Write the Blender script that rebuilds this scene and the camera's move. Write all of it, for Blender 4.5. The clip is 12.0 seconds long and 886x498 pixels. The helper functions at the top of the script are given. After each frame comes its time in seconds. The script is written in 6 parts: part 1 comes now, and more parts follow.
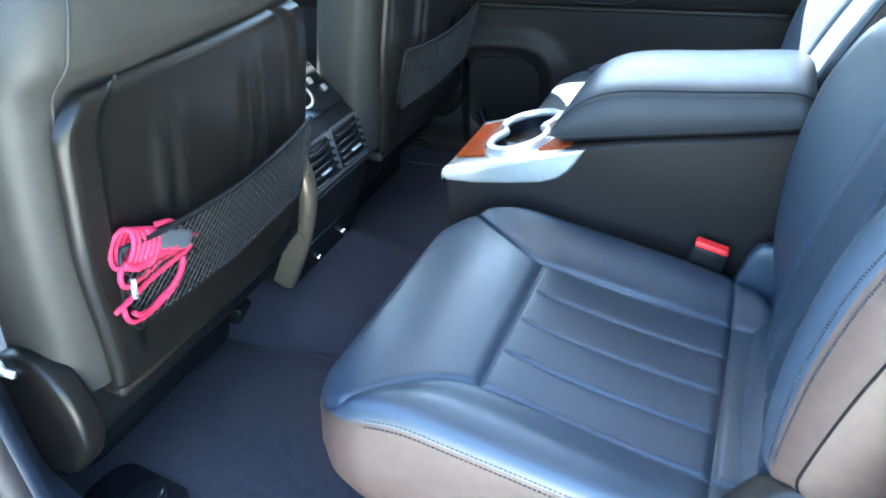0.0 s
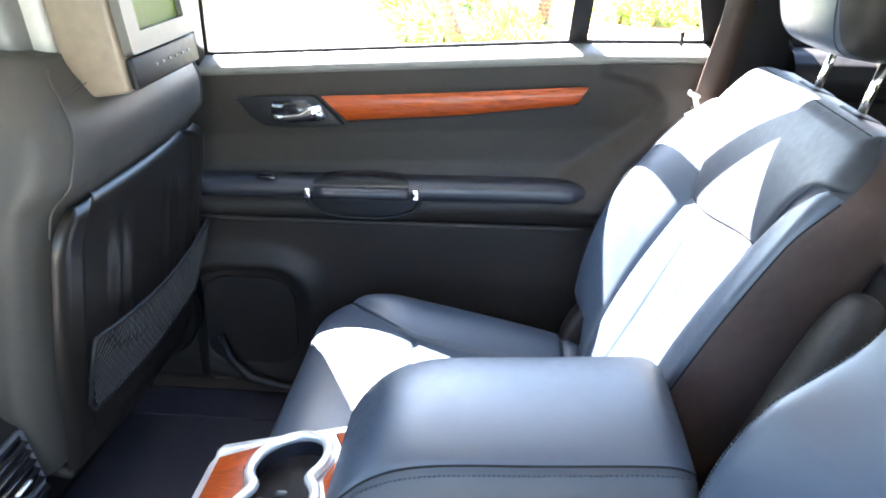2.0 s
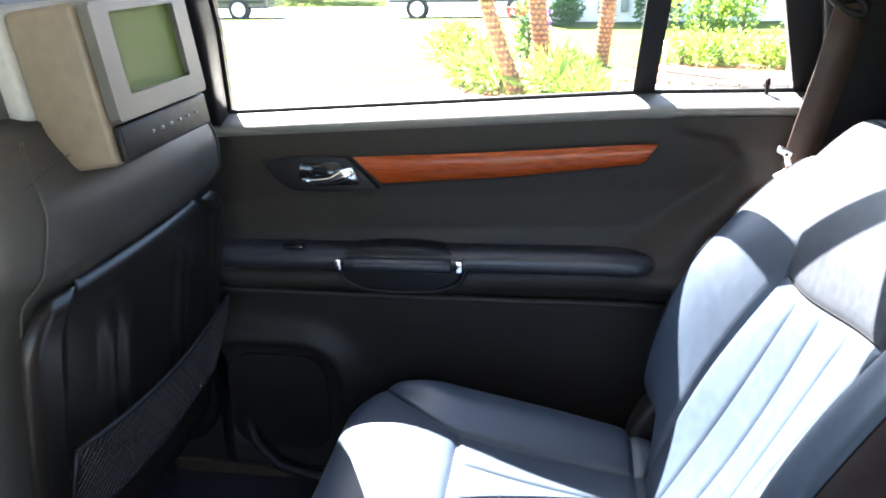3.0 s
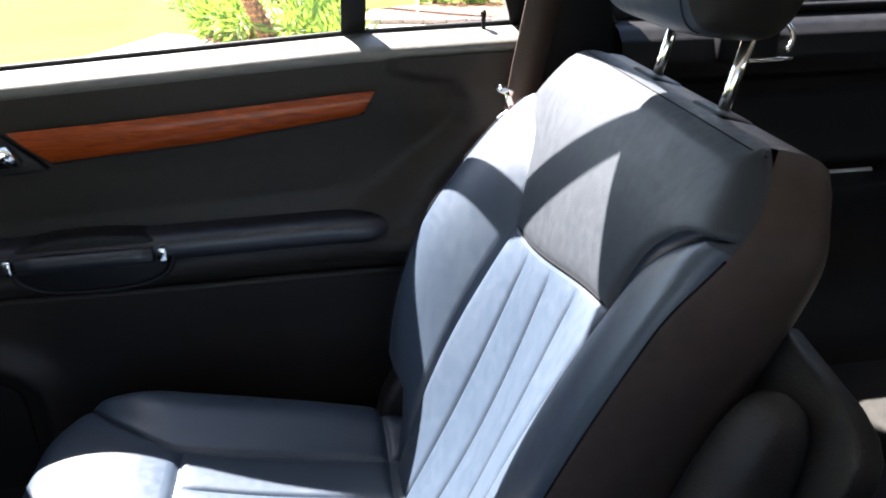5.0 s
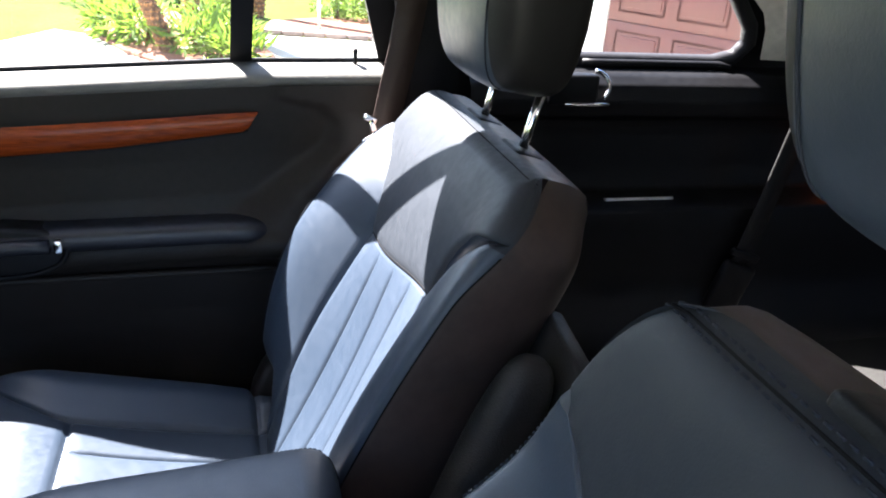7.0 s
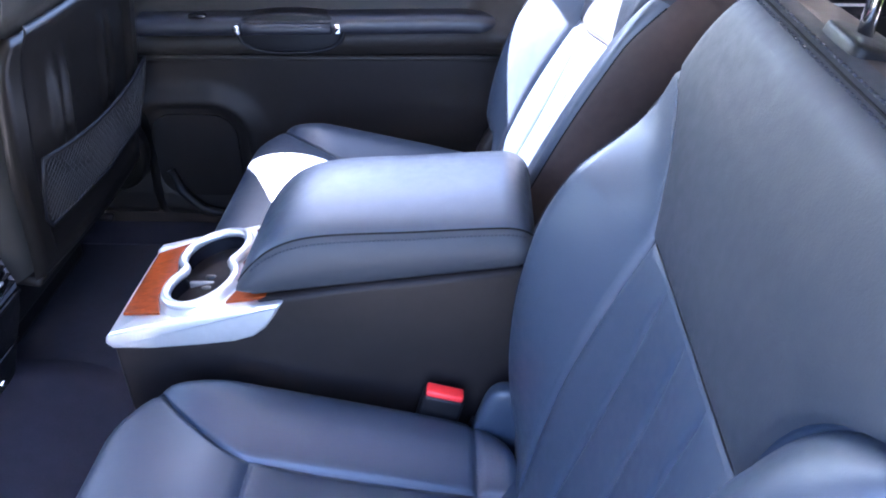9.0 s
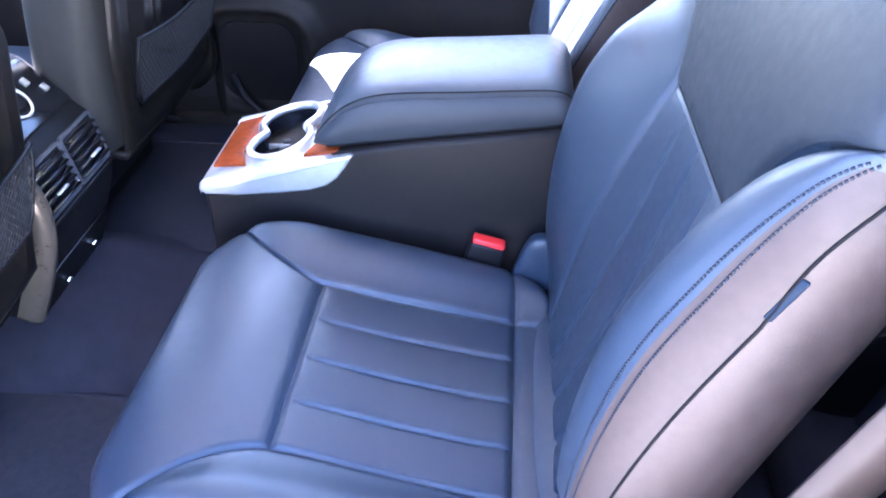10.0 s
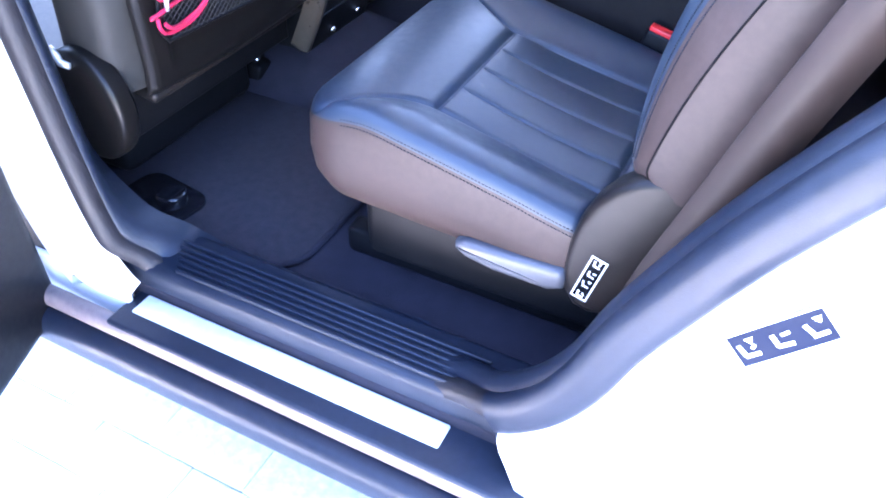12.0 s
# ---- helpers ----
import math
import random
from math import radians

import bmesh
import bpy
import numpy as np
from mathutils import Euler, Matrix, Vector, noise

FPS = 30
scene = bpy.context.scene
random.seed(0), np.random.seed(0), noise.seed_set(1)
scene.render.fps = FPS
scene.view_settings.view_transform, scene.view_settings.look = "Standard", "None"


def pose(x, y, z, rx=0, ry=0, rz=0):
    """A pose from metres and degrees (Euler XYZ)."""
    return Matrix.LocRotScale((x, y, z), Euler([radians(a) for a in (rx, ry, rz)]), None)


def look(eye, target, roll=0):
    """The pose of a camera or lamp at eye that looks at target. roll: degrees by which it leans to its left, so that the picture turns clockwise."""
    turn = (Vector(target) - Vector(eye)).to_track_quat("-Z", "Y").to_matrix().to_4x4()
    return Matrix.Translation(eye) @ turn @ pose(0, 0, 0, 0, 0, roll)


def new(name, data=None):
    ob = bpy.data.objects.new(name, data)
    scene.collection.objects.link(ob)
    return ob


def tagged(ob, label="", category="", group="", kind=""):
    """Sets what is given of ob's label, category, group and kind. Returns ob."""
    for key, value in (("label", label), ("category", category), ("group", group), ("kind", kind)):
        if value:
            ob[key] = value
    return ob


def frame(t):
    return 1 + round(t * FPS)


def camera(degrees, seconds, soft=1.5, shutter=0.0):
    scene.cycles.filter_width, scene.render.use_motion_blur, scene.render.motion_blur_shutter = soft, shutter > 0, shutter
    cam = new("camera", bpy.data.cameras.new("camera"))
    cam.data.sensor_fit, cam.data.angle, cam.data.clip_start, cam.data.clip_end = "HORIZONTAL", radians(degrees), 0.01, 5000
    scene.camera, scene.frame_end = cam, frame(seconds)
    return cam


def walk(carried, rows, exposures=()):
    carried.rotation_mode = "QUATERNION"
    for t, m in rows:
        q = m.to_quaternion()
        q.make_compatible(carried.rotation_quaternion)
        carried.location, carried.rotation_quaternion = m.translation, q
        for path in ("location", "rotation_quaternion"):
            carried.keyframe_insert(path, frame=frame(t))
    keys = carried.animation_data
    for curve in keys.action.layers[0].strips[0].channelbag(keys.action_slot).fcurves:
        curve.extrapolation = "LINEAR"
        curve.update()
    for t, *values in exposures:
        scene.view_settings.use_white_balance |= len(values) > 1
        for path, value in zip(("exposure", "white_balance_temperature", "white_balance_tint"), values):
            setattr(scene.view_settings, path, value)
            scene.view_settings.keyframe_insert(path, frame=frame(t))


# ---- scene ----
cam = camera(58.9, 12.0, soft=1.9)
PATH = [
    (0, (-0.016, -1.124, 1.269), (-0.697, 0.463, 0.26), -3.1),
    (0.5, (-0.087, -1.046, 1.288), (-0.704, 0.61, 0.35), -0.7),
    (1, (-0.119, -0.942, 1.301), (-0.606, 0.769, 0.387), 0.2),
    (1.5, (-0.157, -0.784, 1.322), (-0.409, 1.022, 0.501), 1.1),
    (2, (-0.133, -0.649, 1.369), (-0.257, 1.176, 0.559), 0.9),
    (2.5, (-0.119, -0.546, 1.379), (-0.332, 1.301, 0.641), 0.5),
    (2.7, (-0.131, -0.516, 1.363), (-0.414, 1.332, 0.652), -0.9),
    (4.3, (-0.064, -0.329, 1.345), (-0.084, 1.505, 0.546), -3.2),
    (4.5, (-0.056, -0.326, 1.336), (0.029, 1.494, 0.51), -3.0),
    (5, (-0.04, -0.326, 1.328), (0.217, 1.469, 0.485), -1.1),
    (5.5, (-0.029, -0.346, 1.345), (0.419, 1.47, 0.635), 0.6),
    (6, (-0.022, -0.391, 1.364), (0.59, 1.414, 0.758), 1.7),
    (6.5, (-0.023, -0.442, 1.379), (0.571, 1.357, 0.74), 1.5),
    (6.7, (-0.026, -0.462, 1.385), (0.539, 1.323, 0.682), 2.5),
    (8.3, (0.007, -0.721, 1.395), (0.212, 0.978, 0.359), 2.7),
    (8.5, (0.01, -0.747, 1.389), (0.121, 0.95, 0.336), 1.2),
    (9, (-0.012, -0.806, 1.376), (-0.083, 0.852, 0.26), -0.4),
    (9.5, (-0.025, -0.898, 1.36), (-0.095, 0.73, 0.2), -0.8),
    (10, (-0.034, -1.004, 1.348), (-0.162, 0.595, 0.154), 0.5),
    (10.5, (-0.024, -1.106, 1.341), (-0.284, 0.467, 0.134), 0.9),
    (11, (0.045, -1.165, 1.319), (-0.355, 0.33, 0.051), 0.9),
    (11.5, (0.112, -1.247, 1.275), (-0.464, 0.16, -0.025), 1.1),
    (12, (0.176, -1.324, 1.261), (-0.498, 0.024, -0.054), 1.1),
]
walk(cam, [(t, look(eye, target, roll)) for t, eye, target, roll in PATH],
     exposures=[(0, 6.09, 5870, 0), (0.5, 6.40, 5820, 0), (1.0, 6.45, 6000, 2), (1.5, 6.28, 6560, 9), (2.0, 6.10, 6380, 13), (2.7, 5.32, 6380, 13), (4.3, 4.46, 6480, 15), (5.5, 3.94, 6560, 13), (6.7, 3.90, 6360, 14), (8.3, 5.55, 5730, 25), (9.5, 6.12, 5630, 28), (10.2, 6.40, 5550, 28), (10.8, 6.58, 5550, 28), (11.5, 6.46, 5440, 31), (12, 5.72, 5420, 27)])

# ---- world and sun ----
SUN_WAY = Vector((0.475, -0.60, -1.0)).normalized()      # the way the sunlight travels
world = bpy.data.worlds.new("sky")
scene.world = world
world.use_nodes = True
wn = world.node_tree.nodes
sky = wn.new("ShaderNodeTexSky")
sky.sky_type = "NISHITA"
sky.sun_disc = False
sky.sun_elevation = math.asin(-SUN_WAY.z)
sky.sun_rotation = math.atan2(-SUN_WAY.x, -SUN_WAY.y)
wn["Background"].inputs["Strength"].default_value = 0.056
world.node_tree.links.new(sky.outputs["Color"], wn["Background"].inputs["Color"])
sun = new("sun", bpy.data.lights.new("sun", "SUN"))
sun.data.energy, sun.data.angle, sun.data.color = 5.0, radians(0.53), (1.0, 0.95, 0.87)
sun.matrix_world = look((0, 0, 30), Vector((0, 0, 30)) + SUN_WAY)


# ---- materials ----
def material(name, base, rough=0.5, metal=0.0, spec=0.5, coat=0.0, grain=0.0, grain_size=400.0, vary=0.15, vary_size=6.0,
             tint=None, kind="noise", emit=0.0):
    m = bpy.data.materials.new(name)
    m.use_nodes = True
    n, l = m.node_tree.nodes, m.node_tree.links
    p = n["Principled BSDF"]
    p.inputs["Roughness"].default_value = rough
    p.inputs["Metallic"].default_value = metal
    p.inputs["Specular IOR Level"].default_value = spec
    p.inputs["Coat Weight"].default_value = coat
    p.inputs["Coat Roughness"].default_value = 0.056
    at = n.new("ShaderNodeTexCoord")
    big, small = n.new("ShaderNodeTexNoise"), n.new("ShaderNodeTexNoise")
    big.inputs["Scale"].default_value, small.inputs["Scale"].default_value = vary_size, vary_size * 14
    big.inputs["Detail"].default_value = small.inputs["Detail"].default_value = 3
    both = n.new("ShaderNodeMath")
    both.operation = "ADD"
    for i, t in enumerate((big, small)):
        l.new(at.outputs["Object"], t.inputs["Vector"])
        l.new(t.outputs["Fac"], both.inputs[i])
    ramp = n.new("ShaderNodeMapRange")
    ramp.inputs["From Min"].default_value, ramp.inputs["From Max"].default_value = 0.7, 1.3
    l.new(both.outputs[0], ramp.inputs["Value"])
    mix = n.new("ShaderNodeMix")
    mix.data_type = "RGBA"
    other = tint or tuple(min(1.0, c * (1 + 2 * vary)) for c in base)
    mix.inputs["A"].default_value = (*[c * (1 - vary) for c in base], 1)
    mix.inputs["B"].default_value = (*other, 1)
    l.new(ramp.outputs[0], mix.inputs["Factor"])
    l.new(mix.outputs["Result"], p.inputs["Base Color"])
    wear = n.new("ShaderNodeMapRange")
    wear.inputs["From Min"].default_value, wear.inputs["From Max"].default_value = 0.7, 1.3
    wear.inputs["To Min"].default_value, wear.inputs["To Max"].default_value = max(0.02, rough * 0.85), min(1, rough * 1.15)
    l.new(both.outputs[0], wear.inputs["Value"])
    l.new(wear.outputs[0], p.inputs["Roughness"])
    if grain:
        if kind == "leather":
            tex = n.new("ShaderNodeTexNoise")
            tex.inputs["Detail"].default_value, tex.inputs["Roughness"].default_value, tex.inputs["Distortion"].default_value = 2, 0.6, 0.6
            out = tex.outputs["Fac"]
        else:
            tex = n.new("ShaderNodeTexNoise")
            tex.inputs["Detail"].default_value = 4
            out = tex.outputs["Fac"]
        tex.inputs["Scale"].default_value = grain_size
        l.new(at.outputs["Object"], tex.inputs["Vector"])
        bump = n.new("ShaderNodeBump")
        bump.inputs["Strength"].default_value = grain
        bump.inputs["Distance"].default_value = 0.001 if kind == "leather" else 0.002
        l.new(out, bump.inputs["Height"])
        l.new(bump.outputs["Normal"], p.inputs["Normal"])
    if emit:
        p.inputs["Emission Color"].default_value = (*base, 1)
        p.inputs["Emission Strength"].default_value = emit
    return m


def wood_material():
    m = material("burl_wood", (0.36, 0.075, 0.018), rough=0.42, spec=0.14, coat=0.2)
    n, l = m.node_tree.nodes, m.node_tree.links
    at, warp, wave = n.new("ShaderNodeTexCoord"), n.new("ShaderNodeMapping"), n.new("ShaderNodeTexNoise")
    warp.inputs["Scale"].default_value = (14, 150, 150)
    wave.inputs["Scale"].default_value, wave.inputs["Detail"].default_value, wave.inputs["Distortion"].default_value = 1.0, 6, 2.2
    ramp = n.new("ShaderNodeValToRGB")
    ramp.color_ramp.elements[0].position, ramp.color_ramp.elements[0].color = 0.25, (0.10, 0.015, 0.002, 1)
    ramp.color_ramp.elements[1].position, ramp.color_ramp.elements[1].color = 0.70, (0.26, 0.044, 0.006, 1)
    l.new(at.outputs["Object"], warp.inputs["Vector"])
    l.new(warp.outputs["Vector"], wave.inputs["Vector"])
    l.new(wave.outputs["Fac"], ramp.inputs["Fac"])
    l.new(ramp.outputs["Color"], n["Principled BSDF"].inputs["Base Color"])
    return m


def leaf_material(name, base, tint):
    """Leaves that let some of the light through, with a tone of their own each."""
    m = material(name, base, rough=0.55, vary=0.3, vary_size=3, tint=tint)
    n, l = m.node_tree.nodes, m.node_tree.links
    p, out = n["Principled BSDF"], n["Material Output"]
    thin, both = n.new("ShaderNodeBsdfTranslucent"), n.new("ShaderNodeMixShader")
    thin.inputs["Color"].default_value = (tint[0] * 1.3, tint[1] * 1.3, tint[2], 1)
    both.inputs[0].default_value = 0.45
    l.new(p.outputs[0], both.inputs[1])
    l.new(thin.outputs[0], both.inputs[2])
    l.new(both.outputs[0], out.inputs["Surface"])
    return m


def glass_material(name, tint, rough=0.0):
    m = bpy.data.materials.new(name)
    m.use_nodes = True
    n, l = m.node_tree.nodes, m.node_tree.links
    n.remove(n["Principled BSDF"])
    clear, gloss, mix, fres = n.new("ShaderNodeBsdfTransparent"), n.new("ShaderNodeBsdfGlossy"), n.new("ShaderNodeMixShader"), n.new("ShaderNodeLayerWeight")
    clear.inputs["Color"].default_value = (*tint, 1)
    gloss.inputs["Roughness"].default_value = rough
    fres.inputs["Blend"].default_value = 0.5
    steep, share = n.new("ShaderNodeMath"), n.new("ShaderNodeMath")
    steep.operation, share.operation = "POWER", "MULTIPLY_ADD"
    steep.inputs[1].default_value, share.inputs[1].default_value, share.inputs[2].default_value = 5.0, 0.8, 0.03
    l.new(fres.outputs["Facing"], steep.inputs[0])
    l.new(steep.outputs[0], share.inputs[0])
    l.new(share.outputs[0], mix.inputs[0])
    l.new(clear.outputs[0], mix.inputs[1])
    l.new(gloss.outputs[0], mix.inputs[2])
    l.new(mix.outputs[0], n["Material Output"].inputs["Surface"])
    return m


LEATHER = material("black_leather", (0.0195, 0.0300, 0.0475), rough=0.45, spec=0.50, grain=0.12, grain_size=420, kind="leather", vary=0.03)
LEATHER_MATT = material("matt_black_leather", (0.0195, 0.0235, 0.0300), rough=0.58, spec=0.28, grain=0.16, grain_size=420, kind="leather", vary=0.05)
COVERDARK = material("dark_grey_cover", (0.010, 0.008, 0.0074), rough=0.34, spec=0.28, grain=0.25, grain_size=700, vary=0.12)
LEATHER_SIDE = material("black_vinyl", (0.042, 0.029, 0.025), rough=0.46, spec=0.25, grain=0.14, grain_size=620, kind="leather", vary=0.12)
SEAMCORD = material("seam_cord", (0.006, 0.0055, 0.006), rough=0.8, spec=0.08, vary=0.1)
# darker than the headrest front: the shade on sides and back is in this colour
SHADED_HEADVINYL = material("shaded_headrest_vinyl", (0.0105, 0.0095, 0.0092), rough=0.55, spec=0.25, grain=0.14, grain_size=620, kind="leather", vary=0.1)
THREAD = material("dark_thread", (0.024, 0.027, 0.035), rough=0.9, spec=0.08, vary=0.1)
# front backrest vinyl, its colour darkened for the shade beside door and pillar
SHADED_FRONT_VINYL = material("shaded_front_vinyl", (0.0232, 0.0221, 0.0203), rough=0.52, spec=0.25, grain=0.14, grain_size=620, kind="leather", vary=0.12)
BOARD = material("grey_back_board", (0.0155, 0.0145, 0.0148), rough=0.55, spec=0.3, grain=0.3, grain_size=500, vary=0.15)
SEALGREY = material("soft_dark_seal", (0.020, 0.0178, 0.0195), rough=0.5, spec=0.30, grain=0.2, grain_size=400, vary=0.15)
EDGEMAUVE = material("mauve_sill_edge", (0.155, 0.122, 0.118), rough=0.42, grain=0.2, grain_size=400, vary=0.15)
SHELL = material("seat_shell_plastic", (0.0060, 0.0052, 0.0047), rough=0.34, spec=0.22, vary=0.1)
DOORLOW = material("black_door_plastic", (0.0120, 0.0098, 0.0088), rough=0.5, spec=0.2, grain=0.2, grain_size=700, vary=0.12)
TRIM = material("dark_trim_plastic", (0.0155, 0.0130, 0.0113), rough=0.5, spec=0.17, grain=0.3, grain_size=700, kind="leather", vary=0.12)
BLACK = material("black_plastic", (0.0058, 0.0058, 0.0068), rough=0.45, spec=0.16, grain=0.15, grain_size=800, vary=0.15)
GLOSSY = material("gloss_black", (0.008, 0.008, 0.010), rough=0.15, vary=0.1)
RUBBER = material("rubber_seal", (0.013, 0.013, 0.016), rough=0.6, spec=0.25, grain=0.2, grain_size=500, vary=0.2)
CARPET = material("black_carpet", (0.0215, 0.0200, 0.0290), rough=0.95, spec=0.2, grain=0.9, grain_size=900, vary=0.22, vary_size=30)
MAT = material("velour_mat", (0.0245, 0.0225, 0.0285), rough=0.95, spec=0.2, grain=1.0, grain_size=420, vary=0.22, vary_size=60)
CARGO = material("grey_cargo_carpet", (0.015, 0.0147, 0.014), rough=0.95, spec=0.2, grain=0.9, grain_size=700, vary=0.25)
HEADLINER = material("pale_headliner", (0.78, 0.75, 0.70), rough=0.9, spec=0.2, grain=0.5, grain_size=900, vary=0.08)
PLATE = material("sill_plate_steel", (0.86, 0.86, 0.85), rough=0.5, metal=0.12, grain=0.06, grain_size=300, vary=0.04)
SILVER = material("satin_silver", (0.72, 0.72, 0.72), rough=0.33, metal=0.75, vary=0.04)
CHROME = material("chrome", (0.85, 0.85, 0.86), rough=0.12, metal=1.0, vary=0.03)
BRUSHED = material("brushed_steel", (0.82, 0.82, 0.82), rough=0.42, metal=0.7, grain=0.1, grain_size=300, vary=0.06)
GREYBEZEL = material("grey_bezel", (0.20, 0.195, 0.185), rough=0.42, grain=0.1, grain_size=900, vary=0.1)
TANSIDE = material("brown_housing_plastic", (0.082, 0.064, 0.044), rough=0.5, grain=0.1, grain_size=500, vary=0.16, vary_size=5)
SCREEN = material("idle_screen", (0.060, 0.085, 0.016), rough=0.6, spec=0.15, vary=0.05)
WOOD = wood_material()
PAINT = material("white_paint", (0.78, 0.78, 0.79), rough=0.22, coat=0.6, vary=0.02)
RED = material("red_button", (0.75, 0.03, 0.03), rough=0.4, vary=0.08)
PINK = material("pink_cord", (0.40, 0.008, 0.048), rough=0.7, grain=0.5, grain_size=900, vary=0.4, vary_size=40)
GREYPLUG = material("grey_plug", (0.045, 0.05, 0.06), rough=0.45, vary=0.1)
WEB = material("seat_belt_web", (0.030, 0.0195, 0.0155), rough=0.6, spec=0.25, grain=0.10, grain_size=1200, vary=0.1)
ARMREST = material("armrest_vinyl", (0.013, 0.0135, 0.018), rough=0.4, spec=0.4, grain=0.12, grain_size=620, kind="leather", vary=0.1)
CORNER = material("satin_corner_trim", (0.115, 0.094, 0.072), rough=0.28, metal=0.45, vary=0.06)
TAG = material("dark_tag", (0.008, 0.014, 0.024), rough=0.75, spec=0.12, vary=0.05)
BEZEL = material("dark_bezel", (0.040, 0.039, 0.036), rough=0.45, vary=0.1)
CONSOLE = material("console_vinyl", (0.0115, 0.0092, 0.0088), rough=0.5, spec=0.14, grain=0.25, grain_size=700, kind="leather", vary=0.12)
LEVER = material("dark_grey_lever", (0.075, 0.076, 0.085), rough=0.36, vary=0.08)
DARKWEB = material("dark_belt_web", (0.011, 0.0105, 0.011), rough=0.7, spec=0.2, grain=0.4, grain_size=1200, vary=0.1)
WHITE_INK = material("white_ink", (0.75, 0.75, 0.75), rough=0.6, vary=0.04)
BLUE_INK = material("blue_label", (0.007, 0.011, 0.028), rough=0.6, spec=0.1, vary=0.06)
GLASS = glass_material("window_glass", (0.93, 0.95, 0.93))
SCREENGLASS = glass_material("windscreen_glass", (0.55, 0.60, 0.57))
PRIVACY = glass_material("privacy_glass", (0.14, 0.14, 0.14))
LAMP = material("warm_lamp", (1.0, 0.20, 0.06), rough=0.5, emit=0.55)


# ---- mesh tools ----
def part(name, bm, mat, parent=None, label="", smooth=True):
    """Links a bmesh as one mesh object, under a thing or a part if given."""
    me = bpy.data.meshes.new(name)
    bm.normal_update()
    if smooth:
        for f in bm.faces:
            f.smooth = True
    bm.to_mesh(me)
    bm.free()
    if smooth == "edges":
        me.set_sharp_from_angle(angle=radians(38))
    me.materials.append(mat)
    ob = new(name, me)
    if parent:
        ob.parent = parent
    return tagged(ob, label)


def thing(name, label, category, group="", kind="", at=None):
    ob = new(name)
    if at is not None:
        ob.matrix_world = at
    return tagged(ob, label, category, group, kind)


def grid(fn, us, vs, flip=False):
    bm = bmesh.new()
    rows = [[bm.verts.new(fn(u, v)) for v in vs] for u in us]
    for a, b in zip(rows, rows[1:]):
        for i in range(len(vs) - 1):
            q = (a[i], b[i], b[i + 1], a[i + 1])
            bm.faces.new(q[::-1] if flip else q)
    return bm


def span(a, b, n):
    return [a + (b - a) * i / n for i in range(n + 1)]


def step01(a, b, x):
    t = min(1.0, max(0.0, (x - a) / (b - a)))
    return t * t * (3 - 2 * t)


def spline_of(pairs):
    """A smooth function through (x, y) pairs that keeps its slope from pair to pair."""
    def f(x):
        if x <= pairs[0][0]:
            return pairs[0][1]
        for i in range(len(pairs) - 1):
            (a, p), (b, q) = pairs[i], pairs[i + 1]
            if x <= b:
                t = (x - a) / (b - a)
                m0 = (q - pairs[i - 1][1]) / (b - pairs[i - 1][0]) if i else (q - p) / (b - a)
                m1 = (pairs[i + 2][1] - p) / (pairs[i + 2][0] - a) if i + 2 < len(pairs) else (q - p) / (b - a)
                h = b - a
                return ((2 * t ** 3 - 3 * t * t + 1) * p + (t ** 3 - 2 * t * t + t) * h * m0 + (3 * t * t - 2 * t ** 3) * q + (t ** 3 - t * t) * h * m1)
        return pairs[-1][1]
    return f


def line_of(pairs):
    def f(x):
        if x <= pairs[0][0]:
            return pairs[0][1]
        for (a, p), (b, q) in zip(pairs, pairs[1:]):
            if x <= b:
                return p + (q - p) * (x - a) / (b - a)
        return pairs[-1][1]
    return f


def rbox(w, d, h, r=0.01, seg=3, m=None):
    """A box with rounded edges, centred, of that width (x), depth (y) and height (z)."""
    bm = bmesh.new()
    bmesh.ops.create_cube(bm, size=1.0)
    bmesh.ops.scale(bm, vec=(w, d, h), verts=bm.verts)
    r = min(r, 0.49 * min(w, d, h))
    if r > 0:
        bmesh.ops.bevel(bm, geom=list(bm.edges), offset=r, segments=seg, profile=0.5, affect="EDGES")
    if m is not None:
        bm.transform(m)
    return bm


def prism(pts, depth, m=None, r=0.0, seg=2):
    """A polygon in x, y raised to depth along z, its rim rounded by r at both ends."""
    bm = bmesh.new()
    base = [bm.verts.new((x, y, 0)) for x, y in pts]
    f = bm.faces.new(base)
    top = bmesh.ops.extrude_face_region(bm, geom=[f])
    bmesh.ops.translate(bm, vec=(0, 0, depth), verts=[v for v in top["geom"] if isinstance(v, bmesh.types.BMVert)])
    bmesh.ops.recalc_face_normals(bm, faces=bm.faces)
    if r:
        rim = [e for e in bm.edges if abs(e.verts[0].co.z - e.verts[1].co.z) < 1e-6]
        bmesh.ops.bevel(bm, geom=rim, offset=r, segments=seg, profile=0.5, affect="EDGES")
    if m is not None:
        bm.transform(m)
    return bm


